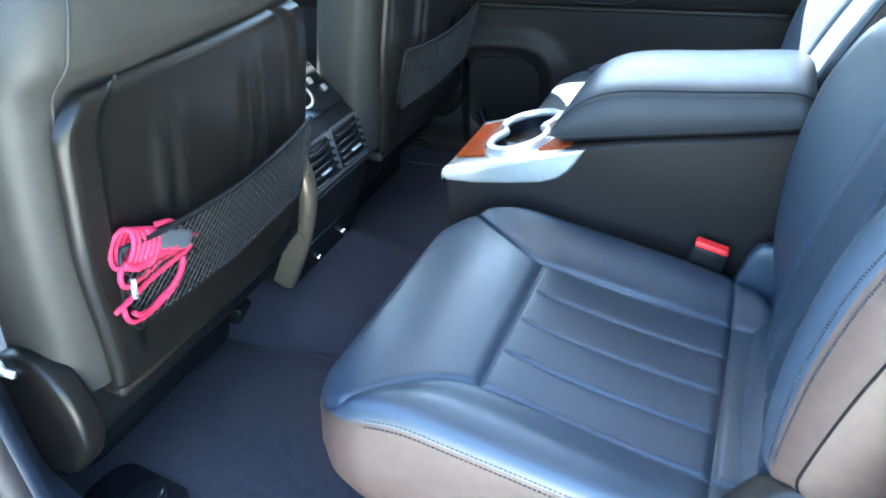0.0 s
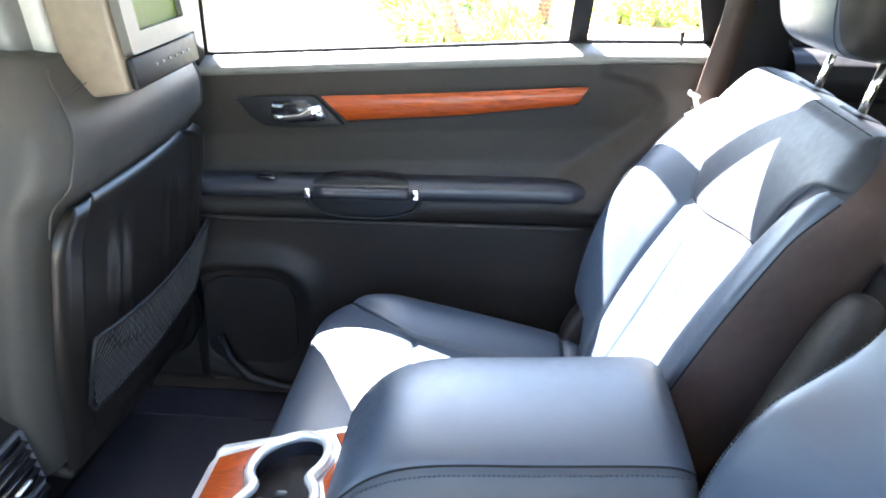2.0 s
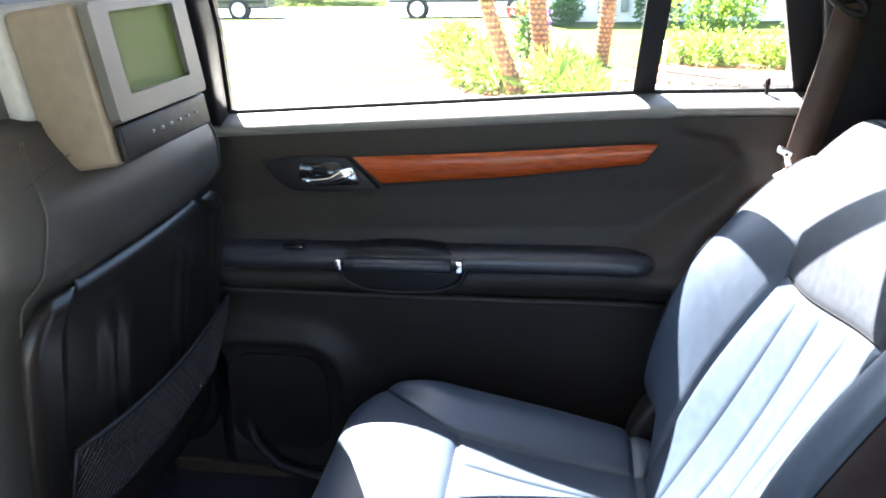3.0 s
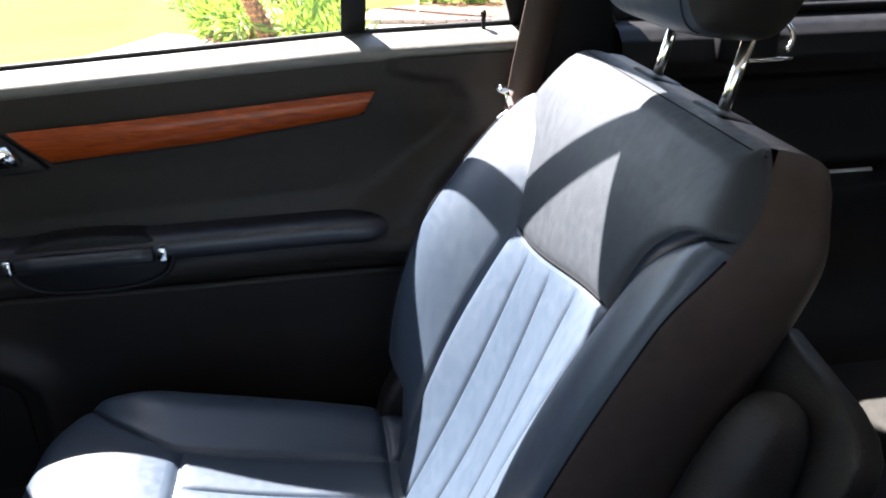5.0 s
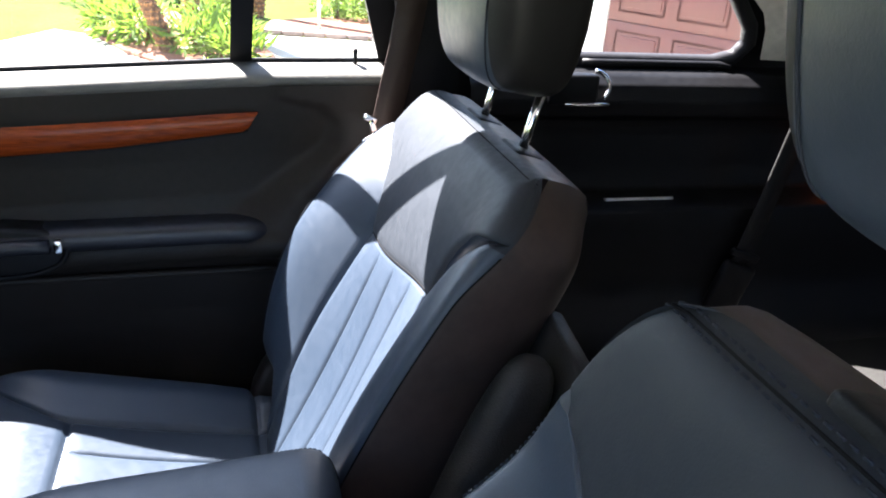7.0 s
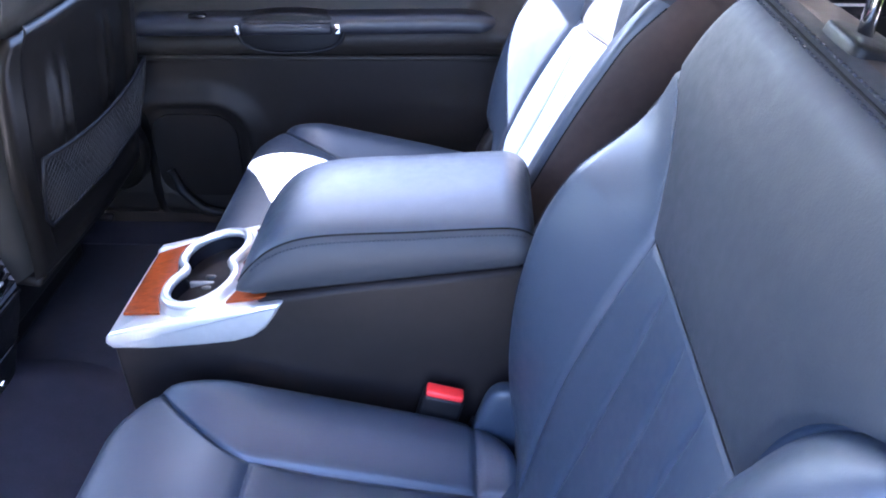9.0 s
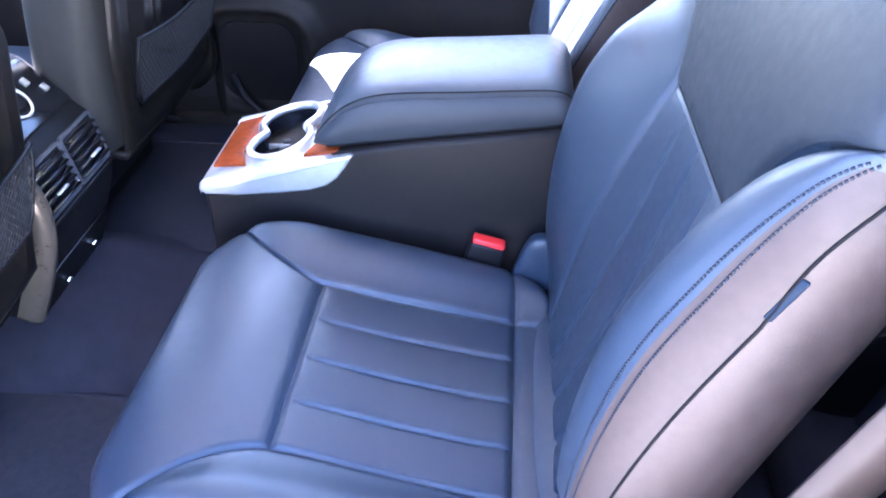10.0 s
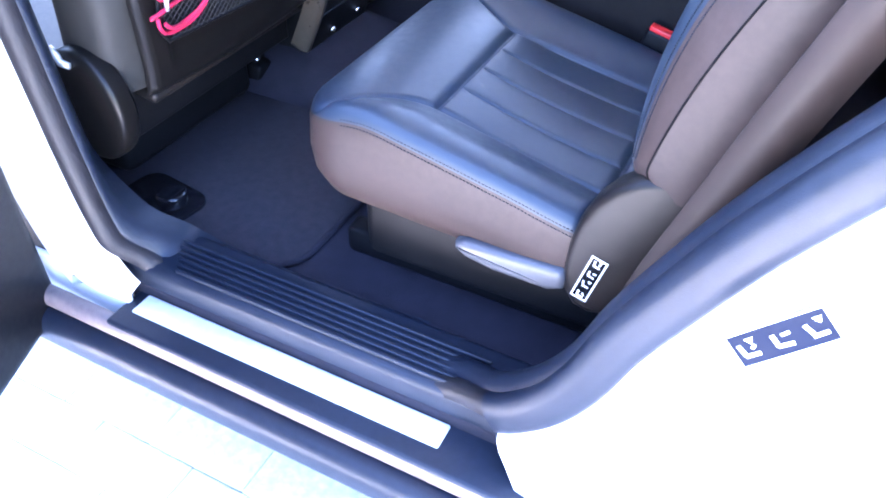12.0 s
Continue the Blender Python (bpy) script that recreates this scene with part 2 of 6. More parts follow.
def squad(w, d, h, e=0.3, e2=None, nu=40, nv=24, m=None):
    """A superquadric: a box with full, soft roundings."""
    e2 = e2 or e
    p = lambda c, k: math.copysign(abs(c) ** k, c)  # noqa: E731
    bm = bmesh.new()
    rows = []
    for j in range(1, nv):
        a = -math.pi / 2 + math.pi * j / nv
        rows.append([bm.verts.new((w / 2 * p(math.cos(a), e) * p(math.cos(t), e2), d / 2 * p(math.cos(a), e) * p(math.sin(t), e2),
                                   h / 2 * p(math.sin(a), e))) for t in (2 * math.pi * i / nu for i in range(nu))])
    for a, b in zip(rows, rows[1:]):
        for i in range(nu):
            bm.faces.new((a[i], a[(i + 1) % nu], b[(i + 1) % nu], b[i]))
    for ring, z, flip in ((rows[0], -h / 2, True), (rows[-1], h / 2, False)):
        c = bm.verts.new((0, 0, z))
        for i in range(nu):
            q = (ring[i], ring[(i + 1) % nu], c)
            bm.faces.new(q[::-1] if flip else q)
    if m is not None:
        bm.transform(m)
    return bm


def tube(points, radius, n=10, closed=False):
    """A round rod along points; radius may be a number or one for each point."""
    pts = [Vector(p) for p in points]
    rad = radius if isinstance(radius, (list, tuple)) else [radius] * len(pts)
    bm = bmesh.new()
    rows, side = [], None
    for i, p in enumerate(pts):
        a, b = pts[max(0, i - 1)], pts[min(len(pts) - 1, i + 1)]
        if closed:
            a, b = pts[i - 1], pts[(i + 1) % len(pts)]
        way = (b - a).normalized()
        if side is None:
            side = way.orthogonal().normalized()
        side = (side - way * side.dot(way)).normalized()
        up = way.cross(side)
        rows.append([bm.verts.new(p + rad[i] * (math.cos(t) * side + math.sin(t) * up)) for t in (2 * math.pi * k / n for k in range(n))])
    pairs = list(zip(rows, rows[1:])) + ([(rows[-1], rows[0])] if closed else [])
    for a, b in pairs:
        for k in range(n):
            bm.faces.new((a[k], a[(k + 1) % n], b[(k + 1) % n], b[k]))
    if not closed:
        bm.faces.new(rows[0][::-1])
        bm.faces.new(rows[-1])
    bmesh.ops.recalc_face_normals(bm, faces=bm.faces)
    return bm


def strap(points, across, width, thick=0.0025):
    """A flat band along points, its width along across (one vector or one for each point)."""
    pts = [Vector(p) for p in points]
    bm = bmesh.new()
    rows = []
    for i, p in enumerate(pts):
        side = Vector(across[i] if isinstance(across[0], (tuple, Vector)) else across).normalized()
        way = (pts[min(len(pts) - 1, i + 1)] - pts[max(0, i - 1)]).normalized()
        off = way.cross(side).normalized() * thick / 2
        rows.append([bm.verts.new(p + sx * side * width / 2 + so * off) for sx, so in ((-1, -1), (1, -1), (1, 1), (-1, 1))])
    for a, b in zip(rows, rows[1:]):
        for k in range(4):
            bm.faces.new((a[k], a[(k + 1) % 4], b[(k + 1) % 4], b[k]))
    bm.faces.new(rows[0][::-1])
    bm.faces.new(rows[-1])
    bmesh.ops.recalc_face_normals(bm, faces=bm.faces)
    return bm


def join(*bms):
    out = bmesh.new()
    me = bpy.data.meshes.new("joined")
    for b in bms:
        b.to_mesh(me)
        out.from_mesh(me)
        b.free()
    bpy.data.meshes.remove(me)
    return out


def sweep(profile, path_fn, ts, closed_profile=True):
    """Profile points (a, b) carried by path_fn(t, a, b)."""
    bm = bmesh.new()
    rows = [[bm.verts.new(path_fn(t, a, b)) for a, b in profile] for t in ts]
    k = len(profile)
    for p, q in zip(rows, rows[1:]):
        for i in range(k if closed_profile else k - 1):
            bm.faces.new((p[i], p[(i + 1) % k], q[(i + 1) % k], q[i]))
    if closed_profile:
        bm.faces.new(rows[0][::-1])
        bm.faces.new(rows[-1])
    bmesh.ops.recalc_face_normals(bm, faces=bm.faces)
    return bm


def wall_xz(pts, y, thick, holes=(), r=0.0):
    """A slab in the x, z plane at y (its inner face), as thick as given towards +y, with holes cut through (polygons)."""
    from mathutils.geometry import delaunay_2d_cdt
    ring = [Vector(p) for p in pts]
    loops, verts, edges = [ring] + [[Vector(p) for p in h] for h in holes], [], []
    for lp in loops:
        n0 = len(verts)
        verts += lp
        edges += [(n0 + i, n0 + (i + 1) % len(lp)) for i in range(len(lp))]

    def inside(p, lp):
        c = False
        for i in range(len(lp)):
            a, b = lp[i - 1], lp[i]
            if (a.y > p.y) != (b.y > p.y) and p.x < (b.x - a.x) * (p.y - a.y) / (b.y - a.y) + a.x:
                c = not c
        return c

    vs, _, fs, *_ = delaunay_2d_cdt(verts, edges, [], 1, 1e-6)
    bm = bmesh.new()
    a = [bm.verts.new((v.x, y, v.y)) for v in vs]
    b = [bm.verts.new((v.x, y + thick, v.y)) for v in vs]
    used = {}
    for f in fs:
        mid = sum((vs[i] for i in f), Vector((0, 0))) / len(f)
        if inside(mid, loops[0]) and not any(inside(mid, h) for h in loops[1:]):
            bm.faces.new([a[i] for i in f])
            bm.faces.new([b[i] for i in reversed(f)])
            for i in range(len(f)):
                e = (f[i], f[(i + 1) % len(f)])
                if (e[1], e[0]) in used:
                    used.pop((e[1], e[0]))
                else:
                    used[e] = True
    for i, j in used:
        bm.faces.new((a[j], a[i], b[i], b[j]))
    bmesh.ops.delete(bm, geom=[v for v in bm.verts if not v.link_faces], context="VERTS")
    bmesh.ops.recalc_face_normals(bm, faces=bm.faces)
    return bm


def fine_path(pts, n):
    out = []
    for i in range(len(pts) - 1):
        p0, p1, p2, p3 = (Vector(pts[max(0, min(len(pts) - 1, i + k))]) for k in (-1, 0, 1, 2))
        for j in range(n):
            t = j / n
            out.append(0.5 * (2 * p1 + (p2 - p0) * t + (2 * p0 - 5 * p1 + 4 * p2 - p3) * t * t + (3 * p1 - p0 - 3 * p2 + p3) * t ** 3))
    return out + [Vector(pts[-1])]


def fall(d, r):
    """How far a rounded rim has dropped at d inside its edge."""
    return r - math.sqrt(max(0.0, r * r - (r - d) ** 2)) if d < r else 0.0


def dip(d, w):
    return math.exp(-(d / w) ** 2)


def arc(cx, cy, r, a0, a1, n=8):
    return [(cx + r * math.cos(radians(a0 + (a1 - a0) * i / n)), cy + r * math.sin(radians(a0 + (a1 - a0) * i / n))) for i in range(n + 1)]


def rounded(x0, y0, x1, y1, r, n=5):
    return (arc(x1 - r, y0 + r, r, -90, 0, n) + arc(x1 - r, y1 - r, r, 0, 90, n) + arc(x0 + r, y1 - r, r, 90, 180, n)
            + arc(x0 + r, y0 + r, r, 180, 270, n))

# ---- cabin structure ----
FLOOR = 0.405
BELT = line_of([(-1.9, 1.042), (-0.65, 1.109), (0.0, 1.147), (0.25, 1.152), (1.3, 1.160)])   # lower edge of the side glass
SEAT_Y = {-1: 0.363, 1: 0.350}      # middles of the two second-row seats

floor = part("floor", rbox(3.5, 1.48, 0.05, 0.01, 2, pose(-0.35, 0.0, FLOOR - 0.025)), CARPET)
tagged(floor, "black carpeted car floor", "car floor", kind="structure")

# headliner, arched across the car and falling to the tail
def roof_at(x, y):
    z = 1.605 - 0.03 * (y / 0.6) ** 2 - 0.06 * step01(0.42, 0.68, abs(y)) ** 2
    return Vector((x, y, z - 0.05 * max(0, x - 0.5) ** 2 - 0.10 * max(0, -0.7 - x) ** 2))


bm = grid(roof_at, span(-1.6, 1.9, 30), span(-0.70, 0.552, 32), flip=True)
lid = grid(lambda u, v: roof_at(u, v) + Vector((0, 0, 0.05)), span(-1.6, 1.9, 30), span(-0.70, 0.552, 32))
tagged(part("ceiling", join(bm, lid), HEADLINER), "pale grey cloth headliner over the cabin", "ceiling", kind="structure")

# front and rear ends
end = part("wall_front", rbox(0.05, 1.5, 0.75, 0.02, 2, pose(-1.95, 0, 0.72)), BLACK)
tagged(end, "plain dark bulkhead under the windscreen", "wall", kind="structure")
end = part("wall_rear", rbox(0.06, 1.4, 0.62, 0.02, 2, pose(1.95, 0, 0.72)), TRIM)
tagged(end, "plain dark tailgate trim", "wall", kind="structure")
rear_pane = part("window_5", rbox(0.005, 1.34, 0.50, 0.002, 1, pose(1.93, 0, 1.275)), PRIVACY)
tagged(rear_pane, "dark tinted tailgate glass", "car window", kind="structure")

screen_pane = part("window_7", grid(lambda u, v: Vector((-1.90 + 0.62 * v, u * (0.68 - 0.12 * v) - 0.05 * v, 1.05 + 0.47 * v)), span(-1, 1, 8), span(0, 1, 4)), SCREENGLASS)
tagged(screen_pane, "tinted windscreen above the bulkhead", "car window", kind="structure")

# right side shell: one slab with the two side openings and the quarter window cut through it
def belt_points(x0, x1, n=6, lift=0.0):
    return [(x, BELT(x) + lift) for x in span(x0, x1, n)]


front_glass = belt_points(-1.55, -0.80) + [(-0.86, 1.50), (-1.05, 1.49), (-1.25, 1.40)]
door_glass = belt_points(-0.655, -0.018, 6) + [(-0.010, 1.32), (-0.002, 1.568), (-0.30, 1.568), (-0.628, 1.555), (-0.640, 1.25)]
fixed_glass = [(0.014, BELT(0)), (0.212, BELT(0.2)), (0.19, 1.22), (0.145, 1.36), (0.088, 1.520), (0.070, 1.564), (0.030, 1.568), (0.023, 1.32)]
quarter_glass = [(0.345, 1.166), (0.60, 1.166), (0.80, 1.166), (0.842, 1.178), (0.858, 1.205), (0.845, 1.235), (0.795, 1.283), (0.72, 1.335),
                 (0.645, 1.372), (0.55, 1.398), (0.42, 1.412), (0.31, 1.414), (0.315, 1.34)]
outline = [(-1.95, 0.30), (1.95, 0.30), (1.95, 1.2), (1.7, 1.46), (0.6, 1.575), (0.1, 1.60), (-1.05, 1.585), (-1.35, 1.47), (-1.95, 1.02)]


def lean_in(bm):
    """Above the belt the car side leans inwards."""
    for v in bm.verts:
        v.co.y -= 0.42 * max(0.0, v.co.z - 1.14)
    return bm


shell = part("wall_right", lean_in(wall_xz(outline, 0.745, 0.012, [front_glass, door_glass, fixed_glass, quarter_glass])), BLACK, smooth=False)
tagged(shell, "black window frames and pillars along the car side", "car side", kind="structure")
skin = part("body_panel", wall_xz([(-1.95, 0.32), (1.95, 0.32), (1.95, 1.12)] + belt_points(1.3, -1.9, 12, -0.02), 0.79, 0.03), PAINT, shell, "white painted outer panel", smooth=False)


def pane(name, pts, y, label):
    ob = part(name, lean_in(wall_xz(pts, y, 0.004)), GLASS, smooth=False)
    ob.visible_shadow = False
    return tagged(ob, label, "car window", kind="structure")


pane("window_1", belt_points(-0.65, -0.02, 6, 0.001) + [(-0.012, 1.32), (-0.004, 1.564), (-0.30, 1.564), (-0.624, 1.551), (-0.636, 1.25)], 0.749, "clear side glass of the rear door")
pane("window_2", [(0.016, 1.150), (0.209, 1.153), (0.188, 1.22), (0.143, 1.36), (0.086, 1.519), (0.069, 1.561), (0.032, 1.564), (0.025, 1.32)], 0.749, "small fixed glass behind the door window")
pane("window_3", [(x, z) for x, z in quarter_glass], 0.749, "curved rear quarter glass with rounded corner")
pane("window_4", belt_points(-1.54, -0.81, 6, 0.001) + [(-0.865, 1.495), (-1.05, 1.485), (-1.245, 1.395)], 0.749, "clear side glass of the front door")


# ---- right doors: panel, belt rail, wood, handle, armrest, pocket, speaker ----
def rounded_gap(x, z, a, b, r):
    """How far a place lies outside a rounded rectangle of half sizes a and b."""
    u, v = abs(x) - a + r, abs(z) - b + r
    return math.hypot(max(u, 0.0), max(v, 0.0)) + min(max(u, v), 0.0) - r


def door_panel(name, x0, x1, shift, curve_end, label):
    door = thing(name, label, "car door", kind="structure")
    prof = [(0.43, 0.735), (0.455, 0.712), (0.50, 0.705), (0.62, 0.712), (0.74, 0.712), (0.815, 0.705), (0.832, 0.694), (0.842, 0.682), (0.856, 0.679),
            (0.868, 0.684), (0.88, 0.700), (0.93, 0.716), (0.985, 0.715), (1.03, 0.708), (1.07, 0.703), (1.10, 0.701)]
    py = line_of(prof)

    def face(x, k):
        top = BELT(x) - 0.024
        z = 0.43 + (top - 0.43) * k
        y = py(0.43 + (1.10 - 0.43) * k)
        if curve_end:      # the recess round wood and handle ends in a rounded bay before the pillar
            far = line_of([(0.90, 0.01), (0.95, 0.055), (0.99, 0.10), (1.03, 0.138), (1.065, 0.146), (1.09, 0.120), (1.105, 0.05)])(z)
            wide = line_of([(0.90, 0.11), (0.97, 0.085), (1.03, 0.040), (1.08, 0.028)])(z)
            y += (-0.034 + 0.026 * step01(1.02, 1.085, z)) * step01(0.0, 1.0, (x - far + wide * 0.6) / wide) * step01(0.80, 0.90, z)
        d = rounded_gap(x - (-0.610 + shift), z - 0.590, 0.098, 0.102, 0.055)      # soft brow round the speaker
        y += -0.020 * dip(d - 0.030, 0.026) * (0.30 + 0.70 * step01(-0.02, 0.10, (x - (-0.610 + shift)) * 0.5 + (z - 0.590))) * step01(0.0, 0.03, d)
        y += 0.006 * step01(0.0, 0.012, -d)
        return Vector((x, y, z))

    part("inner_panel", grid(face, span(x0, x1, 110), span(0.575, 1, 50)), TRIM, door, "grained dark grey upper panel")
    part("lower_panel", grid(face, span(x0, x1, 110), span(0, 0.575, 60)), DOORLOW, door, "black lower door pocket")
    # padded rail under the glass
    rail = [(0.710, -0.030), (0.701, -0.026), (0.697, -0.019), (0.699, -0.012), (0.706, -0.007), (0.722, -0.001), (0.742, 0.004), (0.745, 0.004), (0.745, -0.030)]
    part("belt_rail", sweep(rail, lambda x, a, b: Vector((x, a, BELT(x) + b)), span(x0, x1, 40)), RAIL, door, "padded grey rail under the glass")
    part("glass_seal", sweep([(0.740, 0.003), (0.7445, 0.003), (0.7445, 0.009), (0.740, 0.009)], lambda x, a, b: Vector((x, a, BELT(x) + b)), span(x0, x1, 20)), RUBBER, door)
    s = shift
    # wood strip: broad at the handle, drawn out to a slanting tip
    up = lambda x: BELT(x) - 0.064 + 0.004 * math.sin((x - s) * 5)  # noqa: E731
    low = line_of([(-0.46 + s, 1.024 + 0.06 * s), (-0.40 + s, 1.010 + 0.06 * s), (-0.2 + s, 1.026 + 0.06 * s), (0.0 + s, 1.052 + 0.06 * s), (0.022 + s, 1.072 + 0.06 * s)])

    def strip(t, v):
        x = -0.445 + s + 0.466 * t + (1 - v) * 0.045 * (1 - t) - (1 - v) * 0.016 * t
        z = low(x) + (up(x) - low(x)) * v
        return Vector((x, py(min(1.10, z + 0.035 - 0.035)) - 0.004 - 0.009 * math.sin(math.pi * v) ** 0.6, z))

    part("wood_strip", grid(strip, span(0, 1, 50), span(0, 1, 12)), WOOD, door, "glossy reddish burl wood strip")
    rim = [strip(t, 0) + Vector((0, 0.003, -0.002)) for t in span(0, 1, 40)]
    part("strip_shadow_gap", tube(rim, 0.0022, 6), BLACK, door)
    # handle bowl and lever
    zb = lambda x: BELT(x) - 0.067  # noqa: E731
    bowl = [(-0.598 + s, zb(-0.6 + s)), (-0.55 + s, zb(-0.55 + s) + 0.004), (-0.455 + s, zb(-0.455 + s) + 0.001), (-0.425 + s, zb(-0.43 + s) - 0.03),
            (-0.405 + s, zb(-0.4 + s) - 0.054), (-0.47 + s, zb(-0.47 + s) - 0.056), (-0.545 + s, zb(-0.55 + s) - 0.052), (-0.572 + s, zb(-0.57 + s) - 0.034)]
    m = Matrix(((1, 0, 0, 0), (0, 0, -1, 0.714), (0, 1, 0, 0), (0, 0, 0, 1)))
    part("handle_bowl", prism(bowl, 0.016, m, r=0.003), BLACK, door, "dark recessed handle surround")
    inner = [(-0.53 + s, zb(-0.53 + s) - 0.006), (-0.468 + s, zb(-0.47 + s) - 0.006), (-0.438 + s, zb(-0.44 + s) - 0.044), (-0.50 + s, zb(-0.5 + s) - 0.046), (-0.535 + s, zb(-0.53 + s) - 0.03)]
    part("handle_recess", prism(inner, 0.003, Matrix(((1, 0, 0, 0), (0, 0, -1, 0.6985), (0, 1, 0, 0), (0, 0, 0, 1)))), GLOSSY, door)
    hz = zb(-0.5 + s) - 0.030
    part("door_handle", tube([(-0.527 + s, 0.694, hz - 0.006), (-0.505 + s, 0.690, hz - 0.005), (-0.48 + s, 0.688, hz - 0.002), (-0.462 + s, 0.688, hz + 0.006), (-0.450 + s, 0.690, hz + 0.010), (-0.436 + s, 0.694, hz - 0.008)],
                             [0.004, 0.005, 0.006, 0.011, 0.013, 0.007], 12), CHROME, door, "chrome lever handle")
    # armrest roll with its grip
    xa, xb = -0.665 + s, 0.046 + s
    def roll(x, a):
        t = (x - xa) / (xb - xa)
        w = 1 - 0.35 * step01(0.93, 1.0, t) ** 1.5
        zc = 0.886 + 0.012 * t - 0.004 * step01(0.85, 1, t)
        return Vector((x, 0.706 - 0.044 * w * max(0, math.sin(a)) ** 0.55, zc + 0.021 * w * math.cos(a)))
    part("armrest", grid(roll, span(xa, xb, 50), span(0, math.pi, 18), flip=True), ARMREST, door, "padded black armrest roll")
    cup = [(-0.475 + s, 0.873), (-0.468 + s, 0.858), (-0.445 + s, 0.846), (-0.41 + s, 0.840), (-0.34 + s, 0.840), (-0.30 + s, 0.847), (-0.275 + s, 0.859), (-0.268 + s, 0.876)]
    upper = [(-0.275 + s, 0.905), (-0.30 + s, 0.914), (-0.345 + s, 0.918), (-0.40 + s, 0.917), (-0.44 + s, 0.912), (-0.468 + s, 0.903)]
    part("grip_cup", prism(cup + upper, 0.045, Matrix(((1, 0, 0, 0), (0, 0, -1, 0.712), (0, 1, 0, 0), (0, 0, 0, 1))), r=0.006, seg=3), BLACK, door, "oval pull-cup in the armrest")
    lower = fine_path([(-0.470 + s, 0.885), (-0.464 + s, 0.862), (-0.440 + s, 0.847), (-0.405 + s, 0.841), (-0.340 + s, 0.841), (-0.298 + s, 0.848), (-0.272 + s, 0.862), (-0.262 + s, 0.886)], 4)
    part("cup_lip", tube([(p.x, 0.668, p.y) for p in lower], 0.0040, 8), BLACK, door, "rounded lip of the pull-cup")
    part("grip_bar", tube([(x, 0.656, 0.886 + 0.012 * (x - xa) / 0.7) for x in span(-0.455 + s, -0.285 + s, 8)], 0.011, 12), ARMREST, door)
    for gx in (-0.466, -0.272):
        part("grip_end", squad(0.013, 0.02, 0.022, 0.5, m=pose(gx + s, 0.656, 0.889 + 0.004 * (gx > -0.3))), CHROME, door, "small chrome end cap")
    part("window_switch", rbox(0.035, 0.014, 0.006, 0.002, 2, pose(-0.545 + s, 0.676, 0.909)), GLOSSY, door)
    # pocket shelf and speaker
    part("pocket_lip", tube([(x, 0.694 - 0.004 * math.sin((x - x0) * 4), 0.820 + 0.006 * (x - x0)) for x in span(x0 + 0.01, min(x1, 0.05 + s), 20)], 0.006, 8), TRIM, door)
    c = Vector((-0.610 + s, 0.711, 0.590))
    part("speaker_grille", prism(rounded(-0.094, -0.098, 0.094, 0.098, 0.052, 8), 0.008, Matrix(((1, 0, 0, c.x), (0, 0, -1, c.y + 0.004), (0, 1, 0, c.z), (0, 0, 0, 1))), r=0.003, seg=3), SPEAKER, door, "perforated speaker grille with round corners")
    part("kick_strip", tube([(x0 + 0.03, 0.70, 0.56), (x0 + 0.05, 0.692, 0.51), (x0 + 0.09, 0.686, 0.470), (x0 + 0.16, 0.684, 0.452), (x0 + 0.3, 0.684, 0.447), (x1 - 0.1, 0.684, 0.445)], 0.010, 8), BLACK, door)
    return door


RAIL = material("padded_rail", (0.085, 0.083, 0.076), rough=0.55, grain=0.2, grain_size=700, kind="leather", vary=0.08)
SPEAKER = material("speaker_mesh", (0.0085, 0.0072, 0.0068), rough=0.8, spec=0.1, grain=0.6, grain_size=420, kind="leather", vary=0.2)
door_panel("door_1", -0.705, 0.235, 0.0, True, "dark grey car door with reddish wood strip and chrome handle, closed")
door_panel("door_2", -1.75, -0.725, -1.03, False, "dark grey front car door with wood strip, closed")

# lock pin on the rail
pin = part("lock_pin", tube([(0.172, 0.732, 1.147), (0.172, 0.732, 1.160), (0.172, 0.732, 1.172), (0.172, 0.732, 1.176)], [0.003, 0.003, 0.0045, 0.003], 10), BLACK)
tagged(pin, "small black lock pin standing on the door rail", "lock pin")

# middle pillar cover between the two right doors
pillar = part("pillar_middle", lean_in(prism([(-0.80, 1.10), (-0.658, 1.10), (-0.642, 1.25), (-0.632, 1.57), (-0.86, 1.57)], 0.055, Matrix(((1, 0, 0, 0), (0, 0, -1, 0.744), (0, 1, 0, 0), (0, 0, 0, 1))), r=0.012, seg=3)), BLACK)
tagged(pillar, "black cover of the middle door pillar", "pillar", kind="structure")

